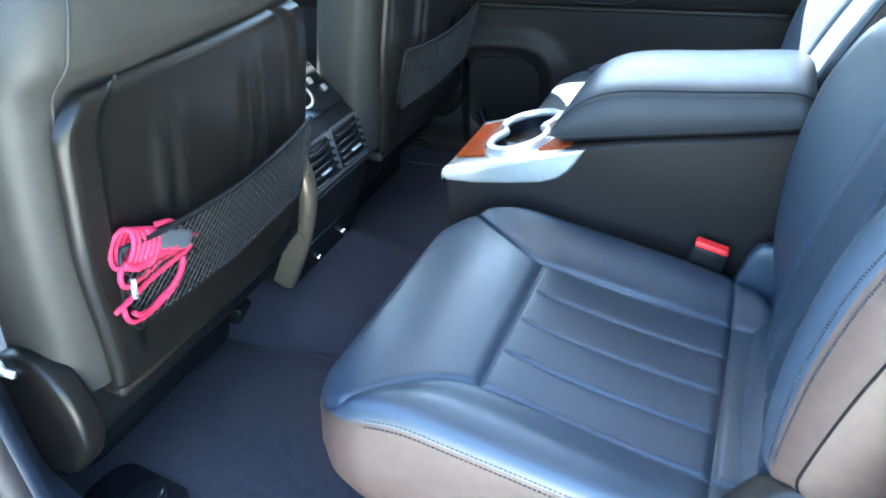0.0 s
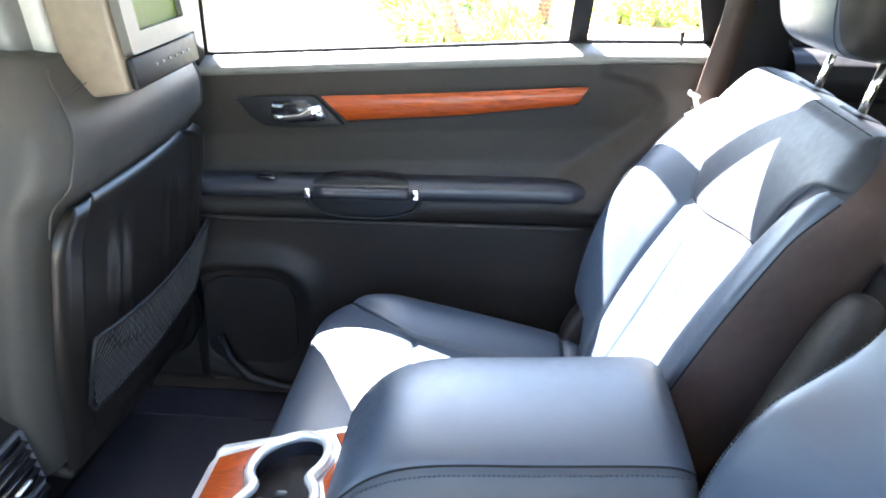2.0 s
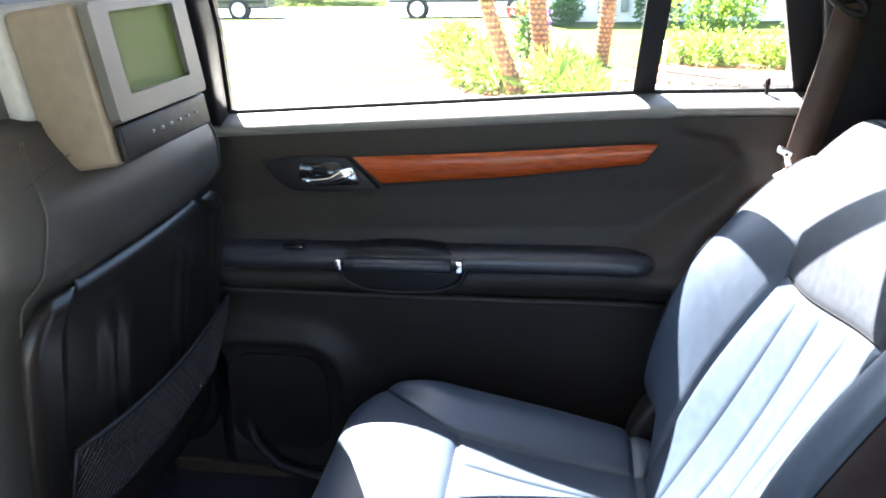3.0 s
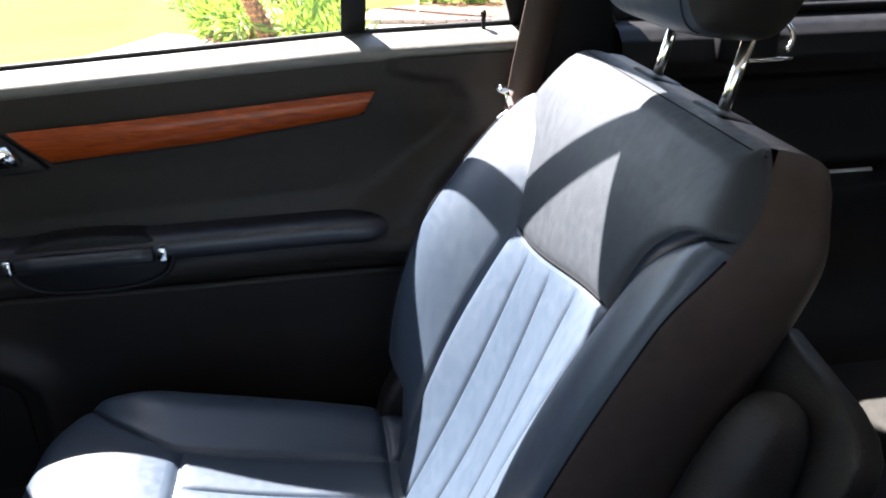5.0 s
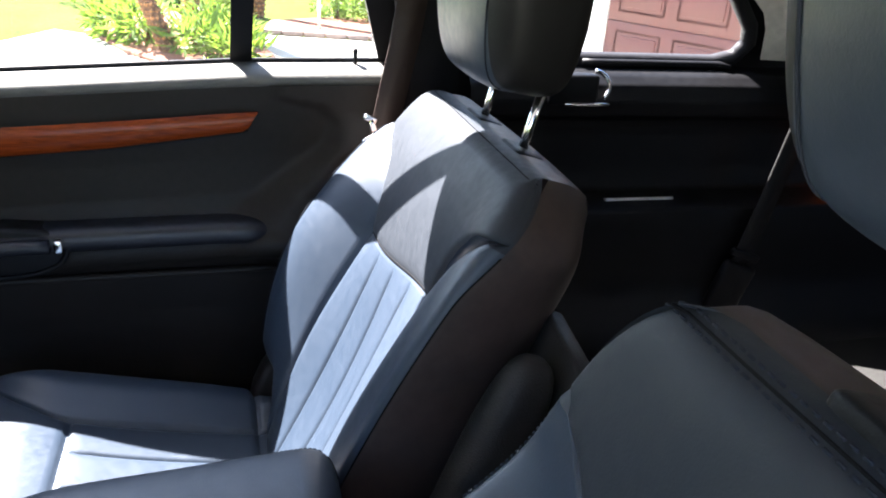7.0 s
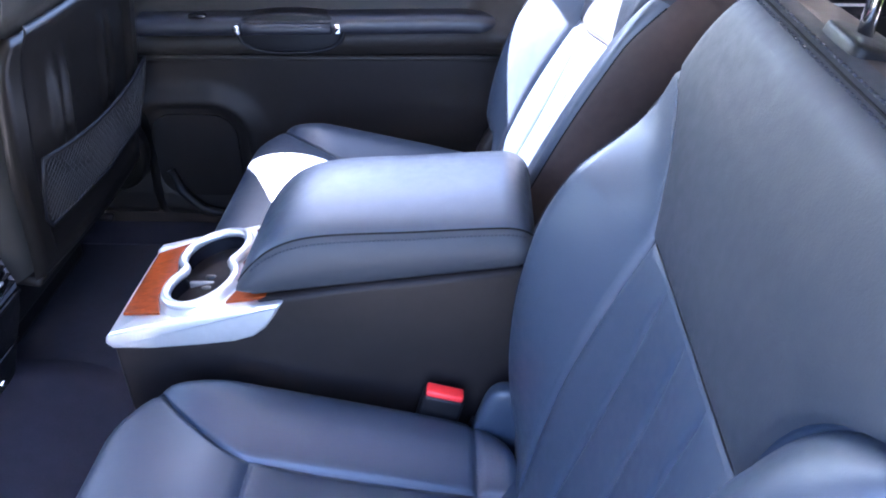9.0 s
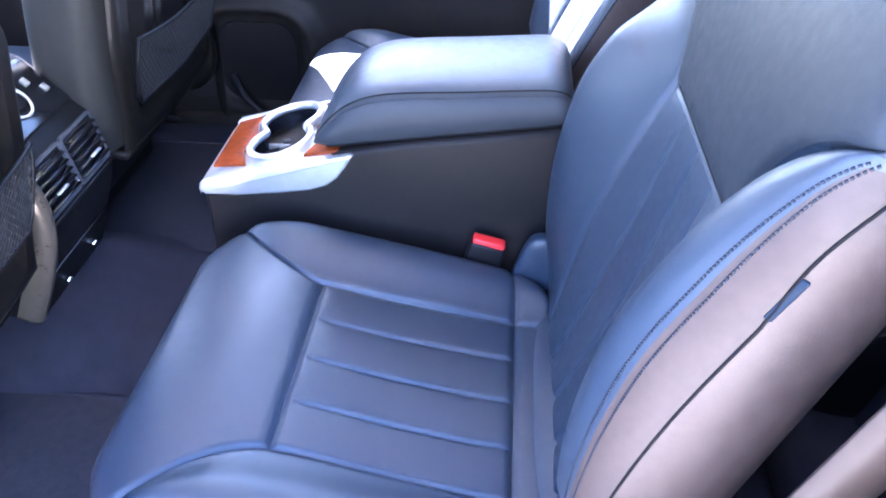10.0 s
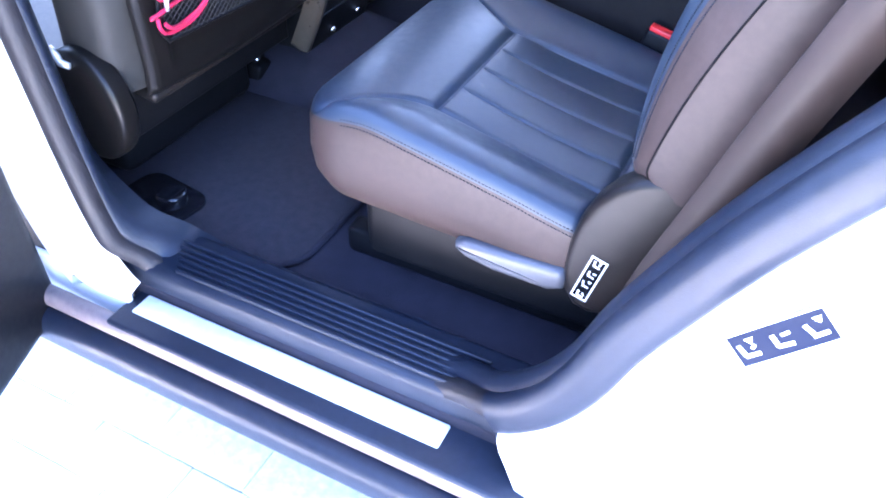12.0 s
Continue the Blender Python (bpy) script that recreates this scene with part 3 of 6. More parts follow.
# ---- pillars and rear quarter on the right ----
def quarter_side():
    trim = thing("wall_right_rear", "black plastic side trim of the luggage space with a pale pillar above", "side trim", kind="structure")
    # pillar behind the door: broad black trim, leaning back to the belt
    p = [(0.240, 0.42), (0.244, 1.0), (0.250, 1.143), (0.236, 1.20), (0.194, 1.34), (0.128, 1.55), (0.27, 1.55), (0.318, 1.34), (0.338, 1.172), (0.40, 1.10), (0.40, 0.42)]
    part("pillar_trim", lean_in(prism(p, 0.03, Matrix(((1, 0, 0, 0), (0, 0, -1, 0.742), (0, 1, 0, 0), (0, 0, 0, 1))), r=0.012, seg=3)), BLACK, trim, "black door pillar cover")
    # side trim below the quarter glass, stepping inwards at a shelf
    prof = [(0.40, 0.52), (0.55, 0.52), (0.72, 0.545), (0.80, 0.585), (0.922, 0.60), (0.939, 0.604), (0.945, 0.63), (0.952, 0.672), (0.99, 0.682), (1.06, 0.690),
            (1.075, 0.684), (1.085, 0.668), (1.11, 0.664), (1.135, 0.672), (1.150, 0.690), (1.160, 0.725), (1.163, 0.765)]

    def side(x, k):
        i = min(len(prof) - 2, int(k))
        f = k - i
        z, y = (prof[i][j] * (1 - f) + prof[i + 1][j] * f for j in (0, 1))
        return Vector((x, y - 0.06 * max(0, x - 0.9) ** 2, z))
    part("side_trim", grid(side, span(0.345, 1.9, 40), span(0, len(prof) - 1, 64)), BLACK, trim, "black moulded luggage side")
    part("shelf_strip", tube([(x, 0.640, 0.9465) for x in span(0.59, 0.72, 8)], 0.0040, 8), SILVER, trim)
    part("ledge_strip", tube([(x, 0.716, 1.165) for x in span(0.55, 0.81, 10)] + [(0.828, 0.708, 1.160)], 0.006, 8), BLACK, trim)
    # black rim round the quarter glass
    pts = [(x, z) for x, z in quarter_glass]
    fine = []
    for (a, b), (c, d) in zip(pts, pts[1:] + pts[:1]):
        fine += [(a + (c - a) * i / 3, b + (d - b) * i / 3) for i in range(3)]
    part("glass_rim", tube([(x, 0.742 - 0.42 * max(0, z - 1.14), z) for x, z in fine], 0.014, 8, closed=True), RUBBER, trim)
    # pale upper pillar cover, from the glass rim to the roof
    def pale(u, v):
        top = line_of([(0.27, 1.535), (0.7, 1.535), (1.3, 1.50), (1.9, 1.43)])
        low = line_of([(0.30, 1.425), (0.42, 1.424), (0.55, 1.410), (0.645, 1.386), (0.72, 1.349), (0.80, 1.297), (0.862, 1.252), (0.880, 1.215), (0.890, 1.175), (1.9, 1.150)])
        x = 0.28 + 1.62 * u ** 1.6
        z = low(x) + (top(x) - low(x)) * v
        return Vector((x, 0.733 - 0.42 * (z - 1.14) - 0.02 * step01(0.0, 0.2, v) - 0.05 * max(0, x - 0.85) ** 1.5, z))
    part("upper_trim", grid(pale, span(0, 1, 90), span(0, 1, 16)), HEADLINER, trim, "pale grey upper pillar trim")
    part("belt_slot_cover", squad(0.14, 0.024, 0.095, 0.3, m=pose(0.945, 0.648, 1.325, -22, 0, -3)), HEADLINER, trim, "pale belt outlet cover")
    part("belt_slot", rbox(0.062, 0.02, 0.018, 0.005, 2, pose(0.988, 0.638, 1.284)), GLOSSY, trim)
    # cup holder in the trim, chrome ringed
    ring = [(0.552 + 0.028 * math.cos(a), 0.665 + 0.012 * math.sin(a), 1.137 + 0.022 * math.sin(a)) for a in span(-1.0, 1.4, 14)]
    part("holder_ring", tube(ring, 0.004, 8), CHROME, trim, "chrome bow of the side holder")
    part("holder_edge", tube([(x, 0.655, 1.108) for x in span(0.50, 0.578, 5)], 0.0035, 8), CHROME, trim)
    part("holder_box", rbox(0.085, 0.03, 0.05, 0.006, 2, pose(0.515, 0.668, 1.131)), BLACK, trim)
    part("trim_latch", rbox(0.045, 0.012, 0.016, 0.004, 2, pose(0.875, 0.676, 1.106)), BEZEL, trim)
    part("trim_button", squad(0.04, 0.015, 0.05, 0.5, m=pose(1.08, 0.672, 1.07)), BLACK, trim)
    part("coat_hook", tube([(1.13, 0.66, 1.10), (1.15, 0.635, 1.09), (1.16, 0.63, 1.065), (1.14, 0.63, 1.055)], 0.008, 8), BLACK, trim)
    part("luggage_lamp", squad(0.030, 0.012, 0.006, 0.5, m=pose(1.095, 0.664, 1.004)), LAMP, trim, "small lit luggage lamp")
    return trim


quarter_side()

# the same on the left, plain, closes the cabin behind the open doorway
pane_left = part("window_6", wall_xz([(0.40, 1.17), (0.82, 1.17), (0.85, 1.2), (0.7, 1.34), (0.40, 1.40)], -0.765, 0.005), PRIVACY, smooth=False)
tagged(pane_left, "dark tinted quarter glass", "car window", kind="structure")
left = part("wall_left", wall_xz([(0.42, 0.32), (1.95, 0.32), (1.95, 1.2), (1.7, 1.42), (0.30, 1.50), (0.33, 1.10), (0.36, 0.98)], -0.78, 0.05, [[(0.40, 1.17), (0.82, 1.17), (0.85, 1.2), (0.7, 1.34), (0.40, 1.40)]]), BLACK, smooth=False)
tagged(left, "black inner side of the car behind the doorway", "car side", kind="structure")
front = part("wall_left_front", wall_xz([(-1.95, 0.32), (-0.80, 0.32), (-0.74, 0.9), (-0.80, 1.45), (-1.05, 1.46), (-1.35, 1.40), (-1.95, 1.02)], -0.76, 0.05,
             [[(-1.55, 1.05), (-0.86, 1.09), (-0.9, 1.40), (-1.05, 1.41), (-1.25, 1.34)]]), BLACK, smooth=False)
tagged(front, "black inner side of the front door", "car side", kind="structure")

# luggage floor: folded third row under grey carpet
load = part("load_floor", rbox(1.34, 1.02, 0.05, 0.012, 3, pose(1.270, 0.0, 0.690)), CARGO)
tagged(load, "grey carpeted load floor over the folded third row", "load floor", kind="structure")
def third_row(side):
    seat = thing("third_row_seat", "folded black third-row seat behind the second row", "car seat", "third row seats")
    y = side * 0.325
    part("backrest", squad(0.20, 0.60, 0.40, 0.28, 0.30, m=pose(0.545, y, 0.480, 0, 14, 0)), CARPET, seat)
    part("back_seam", tube([(0.478 + 0.012 * math.cos(a), y + 0.20 * math.cos(a), 0.51 + 0.13 * math.sin(a)) for a in span(0.1, math.pi - 0.1, 24)], 0.003, 6), BLACK, seat)
    part("base", rbox(0.30, 0.58, 0.14, 0.04, 4, pose(0.52, y, 0.475)), CARPET, seat)
    part("hinge_cover", squad(0.16, 0.06, 0.16, 0.5, m=pose(0.47, y - side * 0.10, 0.60, 0, 24, 0)), BLACK, seat)
third_row(1)
third_row(-1)


STEPBLUE = material("dark_satin_plastic", (0.013, 0.017, 0.028), rough=0.42, spec=0.30, grain=0.15, grain_size=600, vary=0.12)


# ---- left doorway: sill, pillar foot, white body, seals ----
def doorway():
    sill = thing("door_sill", "black ribbed door sill with brushed steel plate", "door sill", kind="structure")
    part("inner_step", rbox(0.80, 0.107, 0.12, 0.014, 4, pose(-0.375, -0.6845, 0.380)), STEPBLUE, sill, "moulded black inner step")
    for i in range(6):
        part("sill_rib", rbox(0.545 - 0.008 * i, 0.0060, 0.010, 0.0026, 3, pose(-0.3475 + 0.004 * i, -0.664 - 0.0116 * i, 0.4410)), STEPBLUE, sill)
    part("outer_step", rbox(0.70, 0.13, 0.10, 0.008, 3, pose(-0.310, -0.750, 0.330)), STEPBLUE, sill, "dark outer step")
    part("steel_plate", rbox(0.535, 0.040, 0.006, 0.0028, 3, pose(-0.365, -0.762, 0.3815)), PLATE, sill, "brushed steel sill plate")
    part("outer_edge", tube([(x, -0.803, 0.362) for x in span(-0.85, 0.6, 20)], 0.017, 14), EDGEMAUVE, sill, "greyish mauve edge strip")
    part("rocker", rbox(2.4, 0.050, 0.06, 0.02, 4, pose(-0.1, -0.822, 0.320)), STEPBLUE, sill, "dark rocker cover under the doorway")
    part("end_cap", rbox(0.20, 0.12, 0.055, 0.02, 4, pose(0.060, -0.69, 0.425, 0, -12, 0)), STEPBLUE, sill)
    part("cap_mark", rbox(0.045, 0.004, 0.003, 0.001, 1, pose(-0.005, -0.722, 0.447)), GREYBEZEL, sill)


doorway()

# the edge of the doorway: a path in x, z that runs down the pillar, along the sill and up over the wheel arch
EDGE = [(-0.80, 1.50), (-0.760, 1.20), (-0.722, 0.90), (-0.705, 0.75), (-0.690, 0.62), (-0.672, 0.52), (-0.645, 0.455), (-0.605, 0.425), (-0.50, 0.415), (-0.26, 0.415), (-0.14, 0.428),
        (-0.065, 0.458), (-0.015, 0.495), (0.022, 0.535), (0.054, 0.592), (0.085, 0.672), (0.126, 0.754), (0.170, 0.836), (0.208, 0.897), (0.248, 0.957), (0.30, 1.03), (0.35, 1.10), (0.366, 1.19), (0.345, 1.33), (0.30, 1.50)]


edge = fine_path(EDGE, 6)
normals = []
for i, p in enumerate(edge):
    d = (edge[min(len(edge) - 1, i + 1)] - edge[max(0, i - 1)]).normalized()
    normals.append(Vector((d.y, -d.x)))      # points out of the opening, into the body


def frame_band(rows, mat, name, label, parent, lo=0, hi=None, drop=0.0, pull=0.0):
    """A band that follows the doorway's edge; rows are (outward, y)."""
    bm = bmesh.new()
    hi = hi or len(edge)
    def away(i, y):
        """How far the inner rows give way in front, where the pillar is slim."""
        return pull * step01(0.44, 0.60, edge[i].y) * (edge[i].x < -0.4) * max(0.0, y + 0.735) / 0.075
    grid_v = [[bm.verts.new((edge[i].x + normals[i].x * (o + away(i, y)), y + drop * (1 - step01(0.42, 0.50, edge[i].y)) * (1 - step01(-0.10, 0.02, edge[i].x)), max(edge[i].y - 0.05 if edge[i].y < 0.45 else 0.2, edge[i].y + normals[i].y * (o + away(i, y))))) for o, y in rows] for i in range(lo, hi)]
    for a, b in zip(grid_v, grid_v[1:]):
        for k in range(len(rows) - 1):
            bm.faces.new((a[k], a[k + 1], b[k + 1], b[k]))
    bmesh.ops.recalc_face_normals(bm, faces=bm.faces)
    return part(name, bm, mat, parent, label)


body = thing("body_side", "white painted car body round the open rear doorway", "car body", kind="structure")
rear_from = next(i for i, p in enumerate(edge) if p.x > -0.055 and p.y < 0.6)
front_to = next(i for i, p in enumerate(edge) if p.x > -0.62)
mid = next(i for i, p in enumerate(edge) if p.x > -0.20 and p.y < 0.5)
frame_band([(-0.012, -0.66), (-0.016, -0.70), (-0.012, -0.735), (0.0, -0.745), (0.012, -0.742)], STEPBLUE, "inner_trim", "black inner pillar trim", body, 0, mid + 1, drop=0.035, pull=0.100)
frame_band([(-0.004, -0.700), (-0.012, -0.706), (-0.015, -0.718), (-0.012, -0.735), (0.0, -0.745), (0.012, -0.742)], STEPBLUE, "rear_inner_trim", "black inner trim of the rear pillar", body, mid, drop=0.035)
frame_band([(-0.004, -0.701), (0.02, -0.694), (0.10, -0.690), (0.30, -0.690)], BLACK, "inner_lining", "black lining behind the doorway", body, rear_from)
frame_band([(-0.006, -0.738), (-0.012, -0.750), (-0.008, -0.764), (0.006, -0.770), (0.018, -0.764), (0.022, -0.750)], SEALGREY, "door_seal", "soft dark door seal", body, 0, rear_from + 1, drop=0.036)
frame_band([(-0.006, -0.738), (-0.012, -0.750), (-0.008, -0.764), (0.006, -0.771), (0.022, -0.772), (0.034, -0.771), (0.040, -0.764), (0.041, -0.752)], STEPBLUE, "rear_door_seal", "dark rubber seal along the rear of the doorway", body, rear_from, drop=0.036)
frame_band([(0.034, -0.752), (0.044, -0.770), (0.056, -0.777), (0.085, -0.784), (0.14, -0.800), (0.24, -0.830), (0.42, -0.862), (0.75, -0.885), (1.1, -0.885)], PAINT, "rear_quarter", "white painted rear quarter", body, rear_from)
frame_band([(0.014, -0.752), (0.030, -0.764), (0.060, -0.7695), (0.100, -0.7715), (0.150, -0.7745), (0.156, -0.74)], PAINT, "pillar_paint", "white painted middle pillar", body, 0, front_to)

part("pillar_foot", rbox(0.30, 0.012, 0.13, 0.004, 2, pose(-0.800, -0.764, 0.345)), PAINT, body, "white painted foot of the pillar")


def pictogram_label(name, label, m, cells, cw, ch, vertical, ground):
    """A warning label: a dark card with pale figures drawn as plain shapes."""
    lab = thing(name, label, "label", at=m)
    w, h = (cw, ch * cells) if vertical else (cw * cells, ch)
    part("card", rbox(w, h, 0.0008, 0.0, 1), ground, lab, smooth=False)
    rnd = random.Random(7)
    for i in range(cells):
        cx, cy = (0, h / 2 - ch * (i + 0.5)) if vertical else (-w / 2 + cw * (i + 0.5), 0)
        k = min(cw, ch)
        lean = rnd.uniform(-14, 14)
        blocks = [rbox(k * 0.46, k * 0.13, 0.0006, 0.0, 1, pose(cx + k * 0.02, cy - k * 0.24, 0.0008, 0, 0, lean * 0.5)),
                  rbox(k * 0.13, k * 0.42, 0.0006, 0.0, 1, pose(cx - k * 0.20, cy - k * 0.02, 0.0008, 0, 0, lean + 12)),
                  rbox(k * (0.16 + 0.10 * (i % 2)), k * 0.10, 0.0006, 0.0, 1, pose(cx + k * 0.16, cy + k * (0.02 + 0.10 * (i % 3)), 0.0008, 0, 0, 35 - 30 * i))]
        if i % 2 == 0:
            blocks.append(prism([(cx + k * 0.02, cy + k * 0.34), (cx + k * 0.30, cy + k * 0.34), (cx + k * 0.16, cy + k * 0.12)], 0.0006, pose(0, 0, 0.0005)))
        part("figure", join(*blocks), WHITE_INK, lab, smooth=False)
    t = 0.0022
    part("border", join(rbox(w, t, 0.0006, 0, 1, pose(0, h / 2 - t / 2, 0.0008)), rbox(w, t, 0.0006, 0, 1, pose(0, -h / 2 + t / 2, 0.0008)),
                        rbox(t, h - 2 * t, 0.0006, 0, 1, pose(w / 2 - t / 2, 0, 0.0008)), rbox(t, h - 2 * t, 0.0006, 0, 1, pose(-w / 2 + t / 2, 0, 0.0008))), WHITE_INK, lab, smooth=False)
    return lab


# ---- open left rear door, seen only at its inner edge ----
leaf = thing("open_door", "open rear car door with black inner trim, swung forward", "car door", at=pose(-0.845, -0.79, 0.0, 0, 0, 21))
part("door_trim", rbox(0.09, 0.95, 0.76, 0.03, 4, pose(0.0, -0.475, 0.685)), BLACK, leaf, "black inner door trim")
part("door_skin", rbox(0.05, 0.95, 0.76, 0.02, 3, pose(-0.072, -0.475, 0.685)), PAINT, leaf, "white painted outer skin")

# ---- second-row seats ----
def corner_round(p, q, a, b, r):
    """Draws the corners of a rectangle, half sizes a and b, into roundings of radius r."""
    u, v = abs(p) - (a - r), abs(q) - (b - r)
    if u > 0 and v > 0:
        u2, v2 = u * math.sqrt(1 - v * v / (2 * r * r)), v * math.sqrt(1 - u * u / (2 * r * r))
        return math.copysign(a - r + u2, p), math.copysign(b - r + v2, q)
    return p, q


def edge_gap(p, q, a, b, r):
    """How far a place lies inside the rim of a rounded rectangle."""
    u, v = abs(p) - (a - r), abs(q) - (b - r)
    return -(math.hypot(max(u, 0), max(v, 0)) + min(max(u, v), 0) - r)


def with_lines(a, b, n, extra, close=0.0035):
    """Grid lines from a to b, finer beside the given seams."""
    out = set(round(v, 5) for v in span(a, b, n))
    for e in extra:
        out = {v for v in out if abs(v - e) > close * 1.6}
        out |= {round(e + k * close, 5) for k in (-2, -1, -0.45, 0, 0.45, 1, 2) if a <= e + k * close <= b}
    return sorted(out)


def upholster(parent, us, vs, place, panel_of, mat=None):
    """A padded surface cut into panels at its seams; each panel is a part."""
    verts = {}
    cells = {}
    for i in range(len(us) - 1):
        for j in range(len(vs) - 1):
            cells.setdefault(panel_of((us[i] + us[i + 1]) / 2, (vs[j] + vs[j + 1]) / 2), []).append((i, j))
    for name, some in cells.items():
        bm = bmesh.new()
        mine = {}
        for i, j in some:
            q = []
            for a, b in ((i, j), (i + 1, j), (i + 1, j + 1), (i, j + 1)):
                if (a, b) not in verts:
                    verts[a, b] = place(us[a], vs[b])
                if (a, b) not in mine:
                    mine[a, b] = bm.verts.new(verts[a, b])
                q.append(mine[a, b])
            bm.faces.new(q)
        part(name[0], bm, mat or name[1], parent, name[2])


def stitches(fn, n, size=0.0008, length=0.62):
    """A row of thread stitches along fn(t)."""
    bm = bmesh.new()
    for i in range(n):
        a, b = fn((i + 0.2) / n), fn((i + 0.2 + length) / n)
        way = (b - a).normalized()
        s1 = way.orthogonal().normalized() * size
        s2 = way.cross(s1)
        ends = [[bm.verts.new(p + s) for s in (s1, s2, -s1, -s2)] for p in (a, b)]
        for k in range(4):
            bm.faces.new((ends[0][k], ends[0][(k + 1) % 4], ends[1][(k + 1) % 4], ends[1][k]))
        bm.faces.new(ends[0][::-1])
        bm.faces.new(ends[1])
    return bm


CX, CA, CB, CR = -0.185, 0.243, 0.238, 0.085      # cushion: middle, half length, half width, corner radius
SEAM_X, SEAM_V, CRIM = -0.252, 0.134, 0.021
CUSH_Z = spline_of([(-0.43, 0.706), (-0.38, 0.716), (-0.31, 0.716), (-0.25, 0.705), (-0.10, 0.673), (0.0, 0.650), (0.06, 0.646)])
PLEATS = (-0.067, 0.0, 0.067)


def side_rise(x, a):
    """How far the side bolsters of a cushion stand above its middle."""
    return 0.021 * step01(SEAM_V, 0.205, a) * step01(-0.45, -0.28, x)


def cushion_point(x, q):
    """A place on the cushion of a seat whose middle is at y = 0; q > 0 is the door side."""
    s = SEAM_V + (0.108 * (min(1, max(0, (SEAM_X - x) / 0.145))) ** 1.5 if x < SEAM_X else 0.006 * step01(SEAM_X, 0.0, x))
    s = min(s, CB - 0.006)
    a = abs(q)
    y = a * s / SEAM_V if a <= SEAM_V else s + (a - SEAM_V) / (CB - SEAM_V) * (CB - s)
    y = math.copysign(y, q)
    z = CUSH_Z(x)
    z += side_rise(x, a)
    if x > SEAM_X and a < SEAM_V and x < 0:      # padded strips of the insert
        ks = (-SEAM_V, *PLEATS, SEAM_V)
        k = max(i for i in range(4) if q >= ks[i] - 1e-9)
        t = (q - ks[k]) / (ks[k + 1] - ks[k])
        z += 0.0019 * (4 * t * (1 - t)) ** 0.5 * step01(SEAM_X, SEAM_X + 0.03, x)
        z -= 0.007 * math.sin(math.pi * (x - SEAM_X) / -SEAM_X)
    if x < SEAM_X:
        z += 0.006 * math.sin(math.pi * min(1, (SEAM_X - x) / 0.17)) * (1 - (a / CB) ** 2)
    g = 0.0
    g = max(g, dip(a - SEAM_V, 0.0034))
    if a < SEAM_V:
        g = max(g, dip(x - SEAM_X, 0.0045))
        if x > SEAM_X:
            g = max([g] + [0.55 * dip(q - p, 0.0024) * step01(SEAM_X + 0.006, SEAM_X + 0.02, x) * (x < 0.0) for p in PLEATS])
    g = max(g, dip(x - 0.0, 0.005))
    z -= 0.0058 * g
    p2, y2 = corner_round(x - CX, y, CA, CB, CR)
    d = max(0.0, edge_gap(p2, y2, CA, CB, CR))
    z -= fall(d, CRIM)
    return Vector((CX + p2, y2, z))


def rim_loop(n=160):
    out = []
    a, b, r = CA, CB, CR
    for i in range(n):
        t = 2 * math.pi * i / n
        c, s = math.cos(t), math.sin(t)
        k = min(a / abs(c) if abs(c) > 1e-6 else 9, b / abs(s) if abs(s) > 1e-6 else 9)
        p, q = c * k, s * k
        p, q = corner_round(p, q, a, b, r)
        out.append((p, q))
    return out


